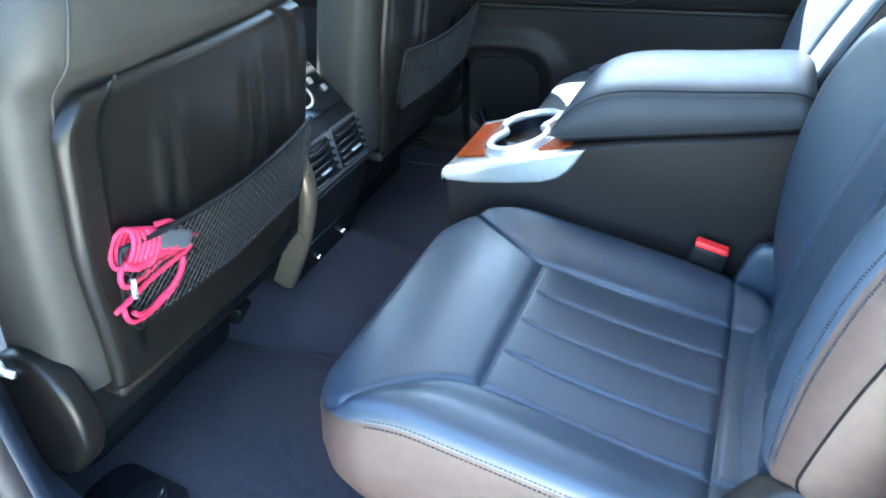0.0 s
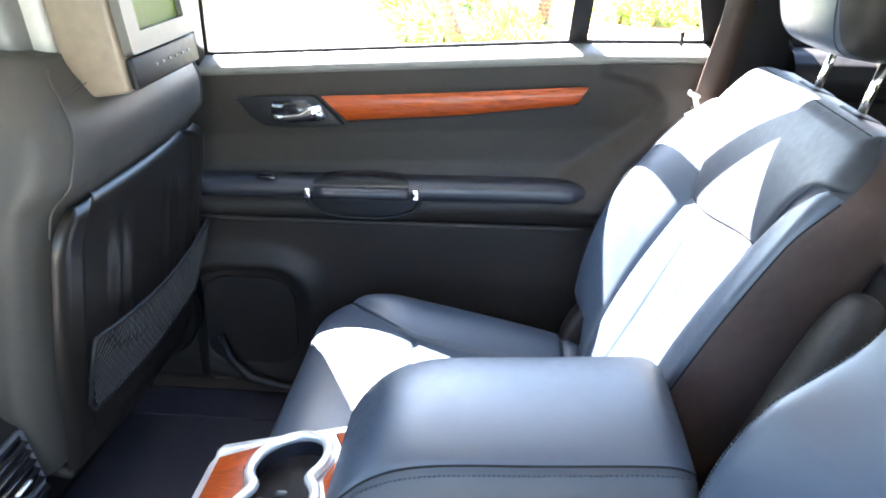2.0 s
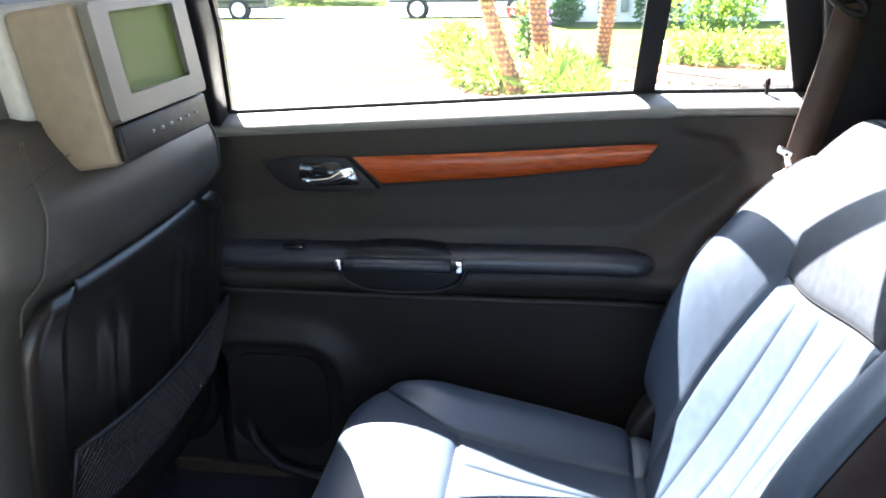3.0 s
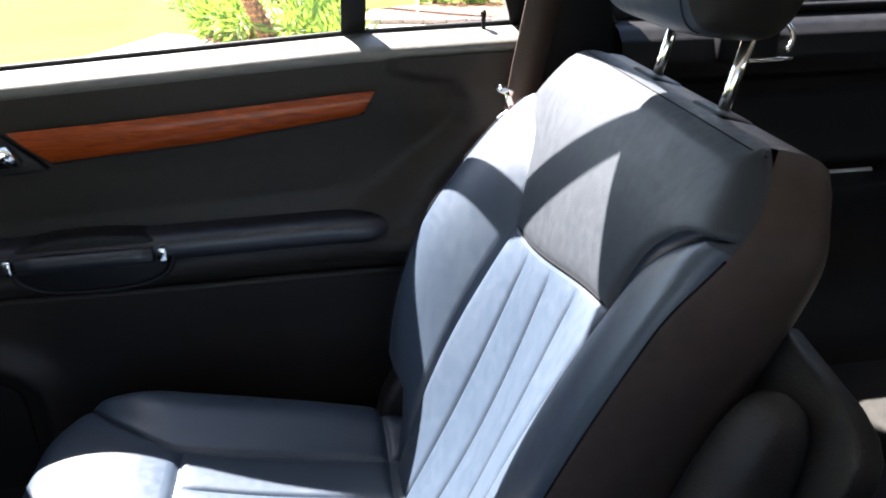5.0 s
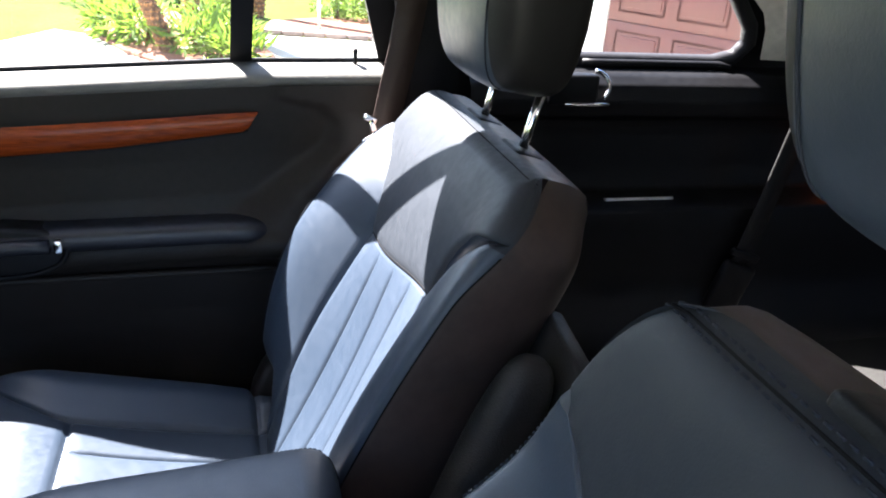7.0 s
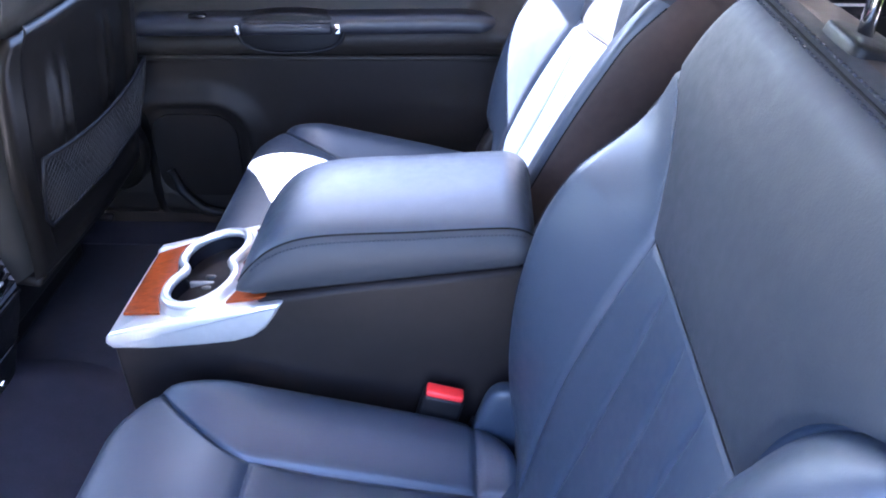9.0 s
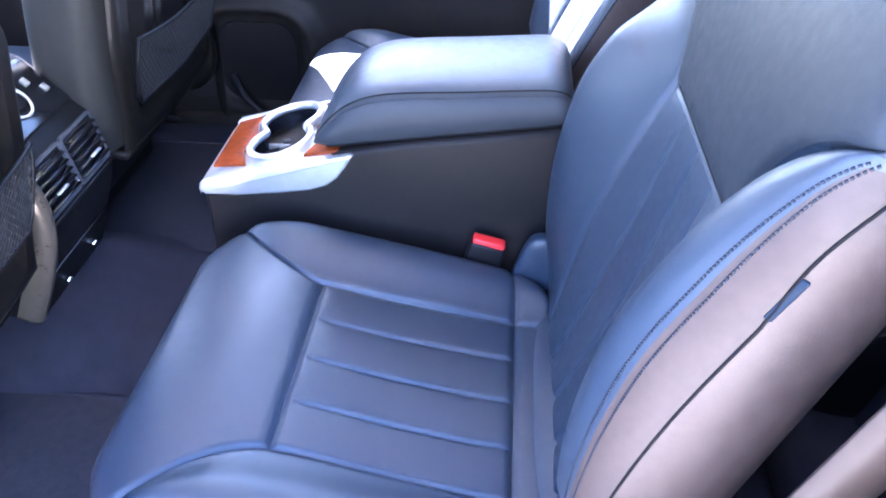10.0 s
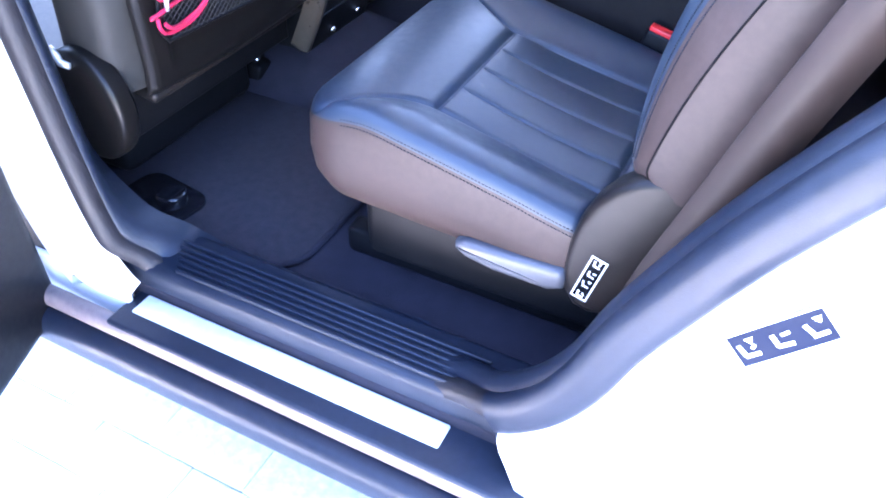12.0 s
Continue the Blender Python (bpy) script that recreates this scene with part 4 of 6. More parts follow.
def build_cushion(seat, side):
    def place(x, q):
        v = cushion_point(x, q)
        return Vector((v.x, side * v.y, v.z))

    xs = with_lines(CX - CA, CX + CA, 42, (SEAM_X, 0.0))
    for k in (0.001, 0.004, 0.009, 0.016, 0.026):
        xs.append(CX - CA + k)
    vs = with_lines(-CB, CB, 46, (-SEAM_V, SEAM_V, *PLEATS))
    for k in (0.001, 0.004, 0.009, 0.016, 0.026):
        vs += [-CB + k, CB - k]
    xs, vs = sorted(set(xs)), sorted(set(vs))
    if side < 0:
        xs = xs[::-1]

    def panel(x, q):
        if x > 0:
            return ("cushion_rear_strip", LEATHER, "")
        if abs(q) > SEAM_V:
            return ("cushion_bolster", LEATHER, "") if q > 0 else ("inner_cushion_bolster", LEATHER, "")
        if x < SEAM_X:
            return ("cushion_front", LEATHER, "")
        k = sum(q > p for p in PLEATS)
        return (("pleat", "pleat_b", "pleat_c", "pleat_d")[k], LEATHER, "")

    def named(x, q):
        n = panel(x, q)
        return n
    upholster(seat, xs, vs, place, named)
    # skirt round the cushion
    loop = rim_loop()
    levels = [(0.0, 0.000), (0.0015, -0.006), (0.002, -0.020), (0.004, -0.050), (0.001, -0.080), (-0.010, -0.104), (-0.028, -0.118), (-0.06, -0.122)]
    bm = bmesh.new()
    rows = []
    for out, dz in levels:
        row = []
        for p, q in loop:
            z = CUSH_Z(CX + p) - CRIM + side_rise(CX + p, abs(q))
            low = line_of([(-0.42, 0.562), (-0.25, 0.556), (0.1, 0.552)])(CX + p)
            zz = z + (low - z) * (-dz / 0.122)
            row.append(bm.verts.new((CX + p * (1 + out / CA), side * q * (1 + out / CB), zz)))
        rows.append(row)
    n = len(loop)
    for a, b in zip(rows, rows[1:]):
        for i in range(n):
            bm.faces.new((a[i], a[(i + 1) % n], b[(i + 1) % n], b[i]))
    bm.faces.new(rows[-1])
    bmesh.ops.recalc_face_normals(bm, faces=bm.faces)
    part("cushion_skirt", bm, LEATHER_SIDE, seat, "smooth black vinyl cushion side")
    # twin stitching along the door side
    for off, dz in ((0.0004, 0.0035), (0.0014, -0.0045)):
        def row(t, off=off, dz=dz):
            x = -0.34 + 0.37 * t
            return Vector((x, side * (CB - 0.0015 + off * 2), CUSH_Z(x) - CRIM + dz + side_rise(x, CB)))
        part("stitching", stitches(row, 74), THREAD, seat)


BACK_FOOT, BACK_LEAN = Vector((0.0442, 0, 0.6536)), 0.2846


B_TOP, B_SEAM, B_HALF, B_PLEAT = 0.582, 0.133, 0.250, (-0.0665, 0.0, 0.0665)
B_CREST = spline_of([(-0.03, -0.008), (0.01, 0.002), (0.0875, 0.036), (0.183, 0.061), (0.27, 0.070), (0.32, 0.066), (0.407, 0.041), (0.46, 0.020), (0.50, 0.005), (0.54, 0.0), (0.62, 0.0)])
F_CREST = spline_of([(-0.03, -0.008), (0.01, 0.002), (0.0875, 0.036), (0.183, 0.049), (0.27, 0.050), (0.34, 0.046), (0.42, 0.038), (0.48, 0.028), (0.54, 0.013), (0.582, 0.003), (0.62, 0.0)])
B_LINE = spline_of([(0.0, B_SEAM), (0.345, B_SEAM), (0.395, 0.145), (0.425, 0.164), (0.447, 0.190), (0.466, 0.222), (0.482, 0.26), (0.60, 0.30)])      # the seam beside the insert


def B_W(s):
    """Half width of the backrest at s: upright sides and square, rounded shoulders."""
    return 0.240 + 0.010 * step01(-0.02, 0.2, s) if s < 0.43 else 0.155 + 0.095 * math.sqrt(max(0.0, 1 - ((s - 0.43) / 0.158) ** 2.2))


def back_point(s, q, wide=0.0):
    """A place on the front of the backrest; s runs up its face, q across (door side > 0), both in metres; wide: how much broader the door side is."""
    a = abs(q)
    t = (a - B_SEAM) / (B_HALF - B_SEAM)
    foot = -0.03
    if q > B_SEAM:      # the door-side bolster ends above the hinge cover
        foot = -0.03 + 0.115 * step01(0.0, 0.30, t) + 0.02 * step01(0.75, 1.0, t)
        s = foot + (s + 0.03) * (B_TOP - foot) / (B_TOP + 0.03)
    w = B_W(s) + (wide * (1 - step01(0.42, 0.56, s)) if q > 0 else 0.0)
    seam = min(B_LINE(s - (0.026 if q > 0 else 0.012)), w - 0.002)
    y = math.copysign(a * seam / B_SEAM if a <= B_SEAM else seam + t * (w - seam), q)
    lumbar = math.sin(math.pi * min(1.0, max(0.0, s / 0.365)))
    swell = 0.017 * lumbar
    out = 0.0
    if a > B_SEAM:
        out += swell
        if q > 0:      # swells to its crest, then rounds off to the corded seam at the side
            k = min(1.0, t / (0.56 + 8 * wide))
            out += (B_CREST(s - 0.022 * step01(0.26, 0.42, s)) * (1 + 3 * wide) - swell) * math.sin(k * math.pi / 2) * (1 - 0.88 * max(0.0, (t - 0.56 - 8 * wide) / (0.44 - 8 * wide)) ** 2.1)
        else:
            k = min(1.0, t / 0.86)
            if wide:
                out += (F_CREST(s) - swell) * math.sin(k * math.pi / 2)
            else:
                out += (B_CREST(s) - swell) * (0.7 * k + 0.3 * math.sin(k * math.pi / 2)) * (1 - step01(0.35, 0.46, s)) + 0.012 * step01(0.35, 0.46, s)
    elif s < 0.365:
        ks = (-B_SEAM, *B_PLEAT, B_SEAM)
        k = max(i for i in range(4) if q >= ks[i] - 1e-9)
        t = (q - ks[k]) / (ks[k + 1] - ks[k])
        out += 0.0022 * (4 * t * (1 - t)) ** 0.6 * (1 - step01(0.325, 0.362, s)) + swell * (q / B_SEAM) ** 2 - 0.011 * lumbar * (1 - (q / B_SEAM) ** 2)
    else:
        out += 0.013 * math.sin(math.pi * min(1, (s - 0.365) / 0.217)) ** 0.8 * (1 - 0.4 * (y / w) ** 4) + 0.002
        if wide and q < 0:
            out += 0.70 * F_CREST(s) * step01(0.13, 0.25, abs(y))
    g = dip(a - B_SEAM, 0.0036) * (1 - step01(0.455, 0.474, s))
    if a < B_SEAM:
        g = max(g, 0.45 * dip(s - 0.365, 0.0050))
        if s < 0.365:
            g = max([g] + [0.6 * dip(q - p, 0.0028) * (1 - step01(0.335, 0.358, s)) for p in B_PLEAT])
    out -= 0.0050 * g
    low = 1 - step01(0.40, 0.50, s)
    side = fall(max(0.0, w - abs(y)), 0.008 + 0.014 * (1 - low)) if q < 0 or s > 0.40 else 0.0
    out -= max(side * (1 if q < 0 else 1 - low), fall(max(0.0, B_TOP - s), 0.030), fall(max(0.0, s - foot), 0.022))
    return s, y, out


def back_matrix(extra, shift=0.0):
    return Matrix.Translation(BACK_FOOT - Vector((shift, 0, 0.004 * min(3.0, extra)))) @ Matrix.Rotation(BACK_LEAN + radians(extra), 4, "Y")


def build_back(seat, side, extra, low_top):
    m, hold = (back_matrix(8.2, 0.034), back_matrix(extra)) if side > 0 else (back_matrix(extra), back_matrix(extra))

    def bp(s, q):
        a, y, o = back_point(s, q, 0.022 if side > 0 else 0.0)
        if side > 0:      # its seams climb towards the console
            a += 0.034 * step01(0.15, 0.36, a) * (1 - step01(0.46, 0.575, a)) * step01(0.10, -0.14, q)
        return a, y, o

    def put(s, y, out):
        s -= low_top * max(0.0, s - 0.46) / 0.122 if s < B_TOP else low_top
        return m @ Vector((-out, side * y, s))

    def place(s, q):
        return put(*bp(s, q))

    ss = with_lines(-0.03, B_TOP, 52, (0.365,))
    ss = sorted(set(ss + [B_TOP - k for k in (0.001, 0.004, 0.009, 0.016, 0.026)]))
    qs = with_lines(-B_HALF, B_HALF, 46, (-B_SEAM, B_SEAM, *B_PLEAT))
    qs = sorted(set(qs + [sg * (B_HALF - k) for k in (0.0012, 0.004, 0.009, 0.015) for sg in (-1, 1)] + [0.2275]))
    if side > 0:
        qs = qs[::-1]

    def panel(s, q):
        if q > 0.2275 and s < 0.47:
            return ("bolster_band", LEATHER_SIDE, "")
        if abs(q) > B_SEAM and s < 0.472:
            return ("back_bolster", LEATHER, "") if q > 0 else ("inner_back_bolster", LEATHER, "")
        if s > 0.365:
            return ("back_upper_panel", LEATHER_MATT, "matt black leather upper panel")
        return (("back_pleat", "back_pleat_b", "back_pleat_c", "back_pleat_d")[sum(q > p for p in B_PLEAT)], LEATHER, "")
    upholster(seat, ss, qs, place, panel)
    # sides and rear: a narrow welt, a padded side and the bowed back
    rim = [(s, B_HALF) for s in span(-0.03, B_TOP, 44)] + [(B_TOP, q) for q in span(B_HALF, -B_HALF, 28)[1:-1]] + [(s, -B_HALF) for s in span(B_TOP, -0.03, 44)]

    def ring(k, grow):
        out = []
        for s, q in rim:
            a, y, o = bp(s, q)
            edge_w = math.copysign(1.0, q) * step01(0.10, 0.24, abs(q))
            back = -0.078 - 0.034 * max(0.0, 1 - (y / 0.22) ** 2)
            out.append(put(a + grow * (a > B_TOP - 0.01), y + grow * edge_w, o + (back - o) * k))
        return out
    bands = [("side_welt", LEATHER_SIDE, [(0.0, 0.0), (0.02, 0.0006), (0.05, 0.0012), (0.085, 0.0017), (0.12, 0.0021)]),
             ("side_panel", LEATHER_SIDE, [(0.12, 0.0021), (0.19, 0.0030), (0.34, 0.0046), (0.55, 0.0040), (0.74, 0.0010), (0.88, -0.006), (0.96, -0.014), (1.0, -0.030)])]
    for name, mat, rows in bands:
        bm = bmesh.new()
        vv = [[bm.verts.new(p) for p in ring(*r)] for r in rows]
        for a, b in zip(vv, vv[1:]):
            for i in range(len(rim) - 1):
                bm.faces.new((a[i], a[i + 1], b[i + 1], b[i]))
        if name == "side_panel":
            bm.faces.new(vv[-1])
        bmesh.ops.recalc_face_normals(bm, faces=bm.faces)
        part(name, bm, mat, seat)
    part("corded_seam", tube([put(*bp(-0.02 + 0.50 * t, B_HALF)) for t in span(0, 1, 60)], 0.0013, 8), SEAMCORD, seat)
    part("inner_welt", tube([put(*bp(0.02 + 0.45 * t, -B_HALF)) for t in span(0, 1, 60)], 0.0009, 6), SEAMCORD, seat)
    for q, lift in ((0.2235, 0.0005), (0.2315, 0.0005), (-0.2465, 0.0005)) if side < 0 else ((0.2235, 0.0005), (0.2315, 0.0005)):
        def row(t, q=q, lift=lift):
            b = bp(0.0 + 0.47 * t, q)
            return put(b[0], b[1] + math.copysign(lift, q), b[2] + lift)
        part("stitching", stitches(row, 120, 0.0010), THREAD, seat)
    frame_line = [(0.02 + 0.345 * t, -B_SEAM) for t in span(0, 1, 30)] + [(0.365, q) for q in span(-B_SEAM, B_SEAM, 20)[1:-1]] + [(0.365 - 0.345 * t, B_SEAM) for t in span(0, 1, 30)]
    part("insert_seam", tube([put(*bp(*p)) for p in frame_line], 0.0011, 6), SEAMCORD, seat)
    part("top_seam", tube([put(*bp(B_TOP - 0.0075, q)) for q in span(-0.225, 0.225, 60)], 0.0011 if side < 0 else 0.0006, 6), SEAMCORD, seat)
    for d in (0.0045, 0.0105) if side < 0 else ():
        def toprow(t, d=d):
            b = bp(B_TOP - d, -0.23 + 0.46 * t)
            return put(b[0] + 0.0006, b[1], b[2] + 0.0006)
        part("stitching", stitches(toprow, 84, 0.0010), THREAD, seat)
    # headrest on two posts
    for py in (-0.070, 0.070):
        deep, rake = (0.062, 0.1) if side > 0 else (0.038, 0.28)
        foot, top = (hold @ Vector((deep - rake * d, side * py, B_TOP - (0.029 if side > 0 else 0.006) + d)) for d in (-0.03, 0.09))
        part("headrest_post", tube([foot, top], 0.0054, 14), CHROME, seat, "polished steel post")
        part("post_collar", squad(0.038, 0.060, 0.022, 0.35, m=hold @ pose(deep, side * py, B_TOP - (0.031 if side > 0 else 0.008))), BLACK, seat, "black post collar")
    hm = hold @ (pose(-0.0035, 0, 0.690, 0, -10.8, 0) if side > 0 else pose(-0.044, 0, 0.737, 0, -12, 0))
    bm = squad(0.114, 0.266, 0.164, 0.40, 0.46, nu=64, nv=40)
    for v in bm.verts:
        low = step01(0.1, -1.0, v.co.z / 0.082)
        v.co.x = v.co.x * (1 - 0.16 * low) + 0.012 * (v.co.y / 0.136) ** 2 - 0.010 * (v.co.z / 0.086)
        v.co.y *= (1 + 0.05 * (v.co.z / 0.086)) * (1 - 0.05 * low)
    bm.faces.ensure_lookup_table()
    whole = bpy.data.meshes.new("headrest_form")
    bm.to_mesh(whole)
    bm.free()
    # front keeps the leather; sides and back carry their shade as a darker colour
    for name, mat, front, label in (("headrest", LEATHER, True, "black leather headrest cushion"), ("headrest_shell", SHADED_HEADVINYL, False, "matte black headrest sides and back, shade put into their colour")):
        some = bmesh.new()
        some.from_mesh(whole)
        for co, no in (((0, 0.099, 0), (0, 1, 0)), ((0, -0.099, 0), (0, 1, 0)), ((0.004, 0, 0), (1, 0, 0))):
            bmesh.ops.bisect_plane(some, geom=some.verts[:] + some.edges[:] + some.faces[:], dist=1e-6, plane_co=co, plane_no=no)
        drop = [f for f in some.faces if (abs(f.calc_center_median().y) < 0.099 and f.calc_center_median().x < 0.004) != front]
        bmesh.ops.delete(some, geom=drop, context="FACES")
        some.transform(hm)
        part(name, some, mat, seat, label)
    bpy.data.meshes.remove(whole)
    for sy in (-1, 1):
        pts = []
        for a in span(-math.pi / 2 + 0.12, math.pi / 2 - 0.12, 40):
            z = math.copysign(abs(math.sin(a)) ** 0.40, math.sin(a))
            room = (1 - abs(z) ** (2 / 0.40)) ** (0.40 / 0.46) - 0.74 ** (2 / 0.46)
            if room <= 0:
                continue
            p = Vector((-0.057 * room ** 0.23, sy * 0.133 * 0.74, 0.082 * z))
            low = step01(0.1, -1.0, z)
            p.x = p.x * (1 - 0.16 * low) + 0.012 * (p.y / 0.136) ** 2 - 0.010 * (p.z / 0.086) - 0.0004
            p.y *= (1 + 0.05 * (p.z / 0.086)) * (1 - 0.05 * low)
            pts.append(hm @ p)
        part("headrest_seam", tube(pts, 0.0009, 5), THREAD, seat)


def m_board(extra):
    """Turns a y, s outline into a board that leans with the backrest."""
    return back_matrix(extra) @ Matrix(((0, 0, 1, 0.078), (1, 0, 0, 0), (0, 1, 0, 0), (0, 0, 0, 1)))


def rear_seat(side, extra, low_top, label):
    seat = thing("rear_car_seat", label, "car seat", "second row seats", at=pose(0, side * SEAT_Y[side], 0))
    build_cushion(seat, side)
    build_back(seat, side, extra, low_top)
    # fabric strip between cushion and backrest, and its side covers
    part("hinge_strip", squad(0.105, 0.40, 0.085, 0.6, m=pose(0.072, 0, 0.625, 0, -20, 0)), LEATHER, seat)
    base = rbox(0.40, 0.40, 0.12, 0.02, 3, pose(-0.14, 0, 0.515))
    part("seat_base", base, BLACK, seat, "black seat frame")
    for y in (-0.14, 0.14):
        part("seat_rail", rbox(0.50, 0.04, 0.05, 0.008, 2, pose(-0.15, y, FLOOR + 0.026)), BLACK, seat, "black floor rail")
    # rounded hinge cover at the door side
    o = side * 0.250
    cover = [(-0.010, 0.566), (-0.014, 0.605), (-0.012, 0.640), (-0.004, 0.680), (0.010, 0.712), (0.030, 0.740), (0.055, 0.760), (0.082, 0.771), (0.108, 0.772), (0.128, 0.762), (0.132, 0.735),
             (0.124, 0.690), (0.110, 0.640), (0.092, 0.598), (0.072, 0.566), (0.050, 0.546), (0.026, 0.540), (0.004, 0.546)]
    y0 = o - 0.044 if side > 0 else o
    part("hinge_cover", prism(cover, 0.044, Matrix(((1, 0, 0, 0), (0, 0, 1, y0), (0, 1, 0, 0), (0, 0, 0, 1))), r=0.013, seg=4), COVERDARK, seat, "rounded black plastic hinge cover")
    part("inner_hinge_cover", squad(0.10, 0.03, 0.13, 0.45, m=pose(0.045, -side * 0.238, 0.655, 0, 16, 0)), LEATHER, seat)
    # pull lever under the cushion side
    lev = [(-0.165, 0.583), (-0.150, 0.590), (-0.080, 0.592), (-0.016, 0.596), (-0.008, 0.588), (-0.010, 0.565), (-0.030, 0.556), (-0.110, 0.556), (-0.150, 0.564), (-0.165, 0.574)]
    y0 = o - 0.030 if side > 0 else o
    part("pull_lever", prism(lev, 0.030, Matrix(((1, 0, 0, 0), (0, 0, 1, y0), (0, 1, 0, 0), (0, 0, 0, 1))), r=0.010, seg=4), LEVER, seat, "grey moulded pull lever")
    if side > 0:      # board that reaches past the backrest towards the middle, with a padded roll before it
        board = [(0.0, -0.22), (0.0, 0.405), (0.006, 0.420), (0.018, 0.430), (0.04, 0.437), (0.12, 0.447), (0.12, -0.22)]
        bm = prism([(-SEAT_Y[side] + y, s) for y, s in board], 0.022, m_board(extra), r=0.005, seg=2)
        part("back_board", bm, BOARD, seat, "dark grey board behind the seat back")
        part("padded_roll", squad(0.062, 0.060, 0.36, 0.6, 0.7, m=back_matrix(extra) @ pose(0.052, -SEAT_Y[side] + 0.052, 0.245)), BOARD, seat, "soft grey padded roll")
    part("side_tag", rbox(0.0065, 0.005, 0.038, 0.0015, 2, back_matrix(extra) @ pose(-0.004, side * 0.2495, 0.392, 0, 8, side * 25)), TAG, seat, "small dark airbag tag")
    return seat


rear_seat(-1, 0.0, 0.006, "black leather rear car seat with pleated insert, beside the open doorway")
rear_seat(1, 3.0, 0.008, "black leather rear car seat with pleated insert, half in sunlight")
pictogram_label("seat_label", "small black label with white folding pictures on the hinge cover", pose(0.022, -0.6136, 0.602, 90, 0, 0) @ pose(0, 0, 0, 0, 0, -15), 4, 0.022, 0.0187, True, GLOSSY)
pictogram_label("door_label", "blue and white pictogram label stuck on the white body", pose(0.229, -0.8040, 0.786, 84, 0, 4) @ pose(0, 0, 0, 0, 0, 44), 3, 0.029, 0.037, False, BLUE_INK)


# ---- belts and buckles ----
def buckle(side, x, label):
    b = thing("belt_buckle", label, "belt buckle", "buckles")
    y = side * 0.116
    m = pose(x, y, 0.672, 0, 14, 0)
    part("case", rbox(0.052, 0.022, 0.06, 0.006, 3, m), BLACK, b)
    part("push_button", rbox(0.046, 0.018, 0.010, 0.003, 3, m @ pose(0, 0, 0.031)), RED, b, "bright red push button")
    part("stalk", rbox(0.03, 0.012, 0.20, 0.004, 2, pose(x + 0.03, y, 0.56, 0, 14, 0)), BLACK, b)


buckle(-1, -0.048, "black belt buckle with red button beside the console")


def belt(name, pts, across, label, width=0.047, web=WEB):
    b = thing(name, label, "seat belt", "seat belts")
    part("webbing", strap(pts, across, width), web, b)
    return b


lb = belt("seat_belt", [(0.070, -0.672, 0.52), (0.086, -0.678, 0.61), (0.110, -0.681, 0.70), (0.142, -0.683, 0.80), (0.174, -0.684, 0.90), (0.208, -0.684, 1.0), (0.29, -0.674, 1.2), (0.345, -0.66, 1.32)], (0.85, 0.1, -0.50), "brown-grey seat belt webbing down beside the open doorway", 0.052)
part("belt_anchor", rbox(0.05, 0.012, 0.06, 0.005, 2, pose(0.07, -0.668, 0.49)), BLACK, lb)
rb = belt("seat_belt", [(0.240, 0.636, 1.284), (0.231, 0.648, 1.20), (0.218, 0.660, 1.12), (0.205, 0.664, 1.04), (0.190, 0.660, 0.95), (0.168, 0.652, 0.80), (0.12, 0.64, 0.60)], (1, 0.05, 0.1), "brown seat belt webbing hanging from the pillar", 0.046)
guide = [Vector((0.232, 0.638, 1.290)) + 0.030 * math.cos(a) * Vector((0.80, 0.02, -0.58)) + 0.011 * math.sin(a) * Vector((0.58, -0.10, 0.80)) for a in span(0, 2 * math.pi, 28)[:-1]]
part("belt_guide", tube(guide, 0.0060, 10, closed=True), BLACK, rb, "dark belt guide loop")
part("guide_bolt", squad(0.022, 0.014, 0.022, 0.6, m=pose(0.222, 0.646, 1.304)), BLACK, rb, "dark guide bolt")
part("belt_tongue", join(rbox(0.030, 0.006, 0.012, 0.002, 2, pose(0.184, 0.632, 1.060, 0, -30, 0)), rbox(0.010, 0.006, 0.034, 0.002, 2, pose(0.186, 0.630, 1.076, 0, -20, 0)), rbox(0.022, 0.006, 0.010, 0.002, 2, pose(0.180, 0.630, 1.091, 0, 25, 0))), CHROME, rb, "shiny belt tongue")
tb = belt("seat_belt", [(0.985, 0.640, 1.272), (0.965, 0.630, 1.20), (0.925, 0.61, 1.10), (0.880, 0.59, 0.97), (0.838, 0.575, 0.85), (0.80, 0.565, 0.735)], (0.9, 0.2, -0.30), "dark third-row seat belt webbing crossing the side trim", 0.046, DARKWEB)
part("belt_stop", rbox(0.06, 0.01, 0.014, 0.003, 2, pose(0.842, 0.572, 0.862, 0, 20, 0)), BLACK, tb)
part("belt_end", rbox(0.07, 0.02, 0.12, 0.01, 3, pose(0.818, 0.57, 0.79, 0, 18, 0)), BLACK, tb)


# ---- front seats with screens in the headrests ----
FS_Y = {-1: 0.374, 1: 0.385}


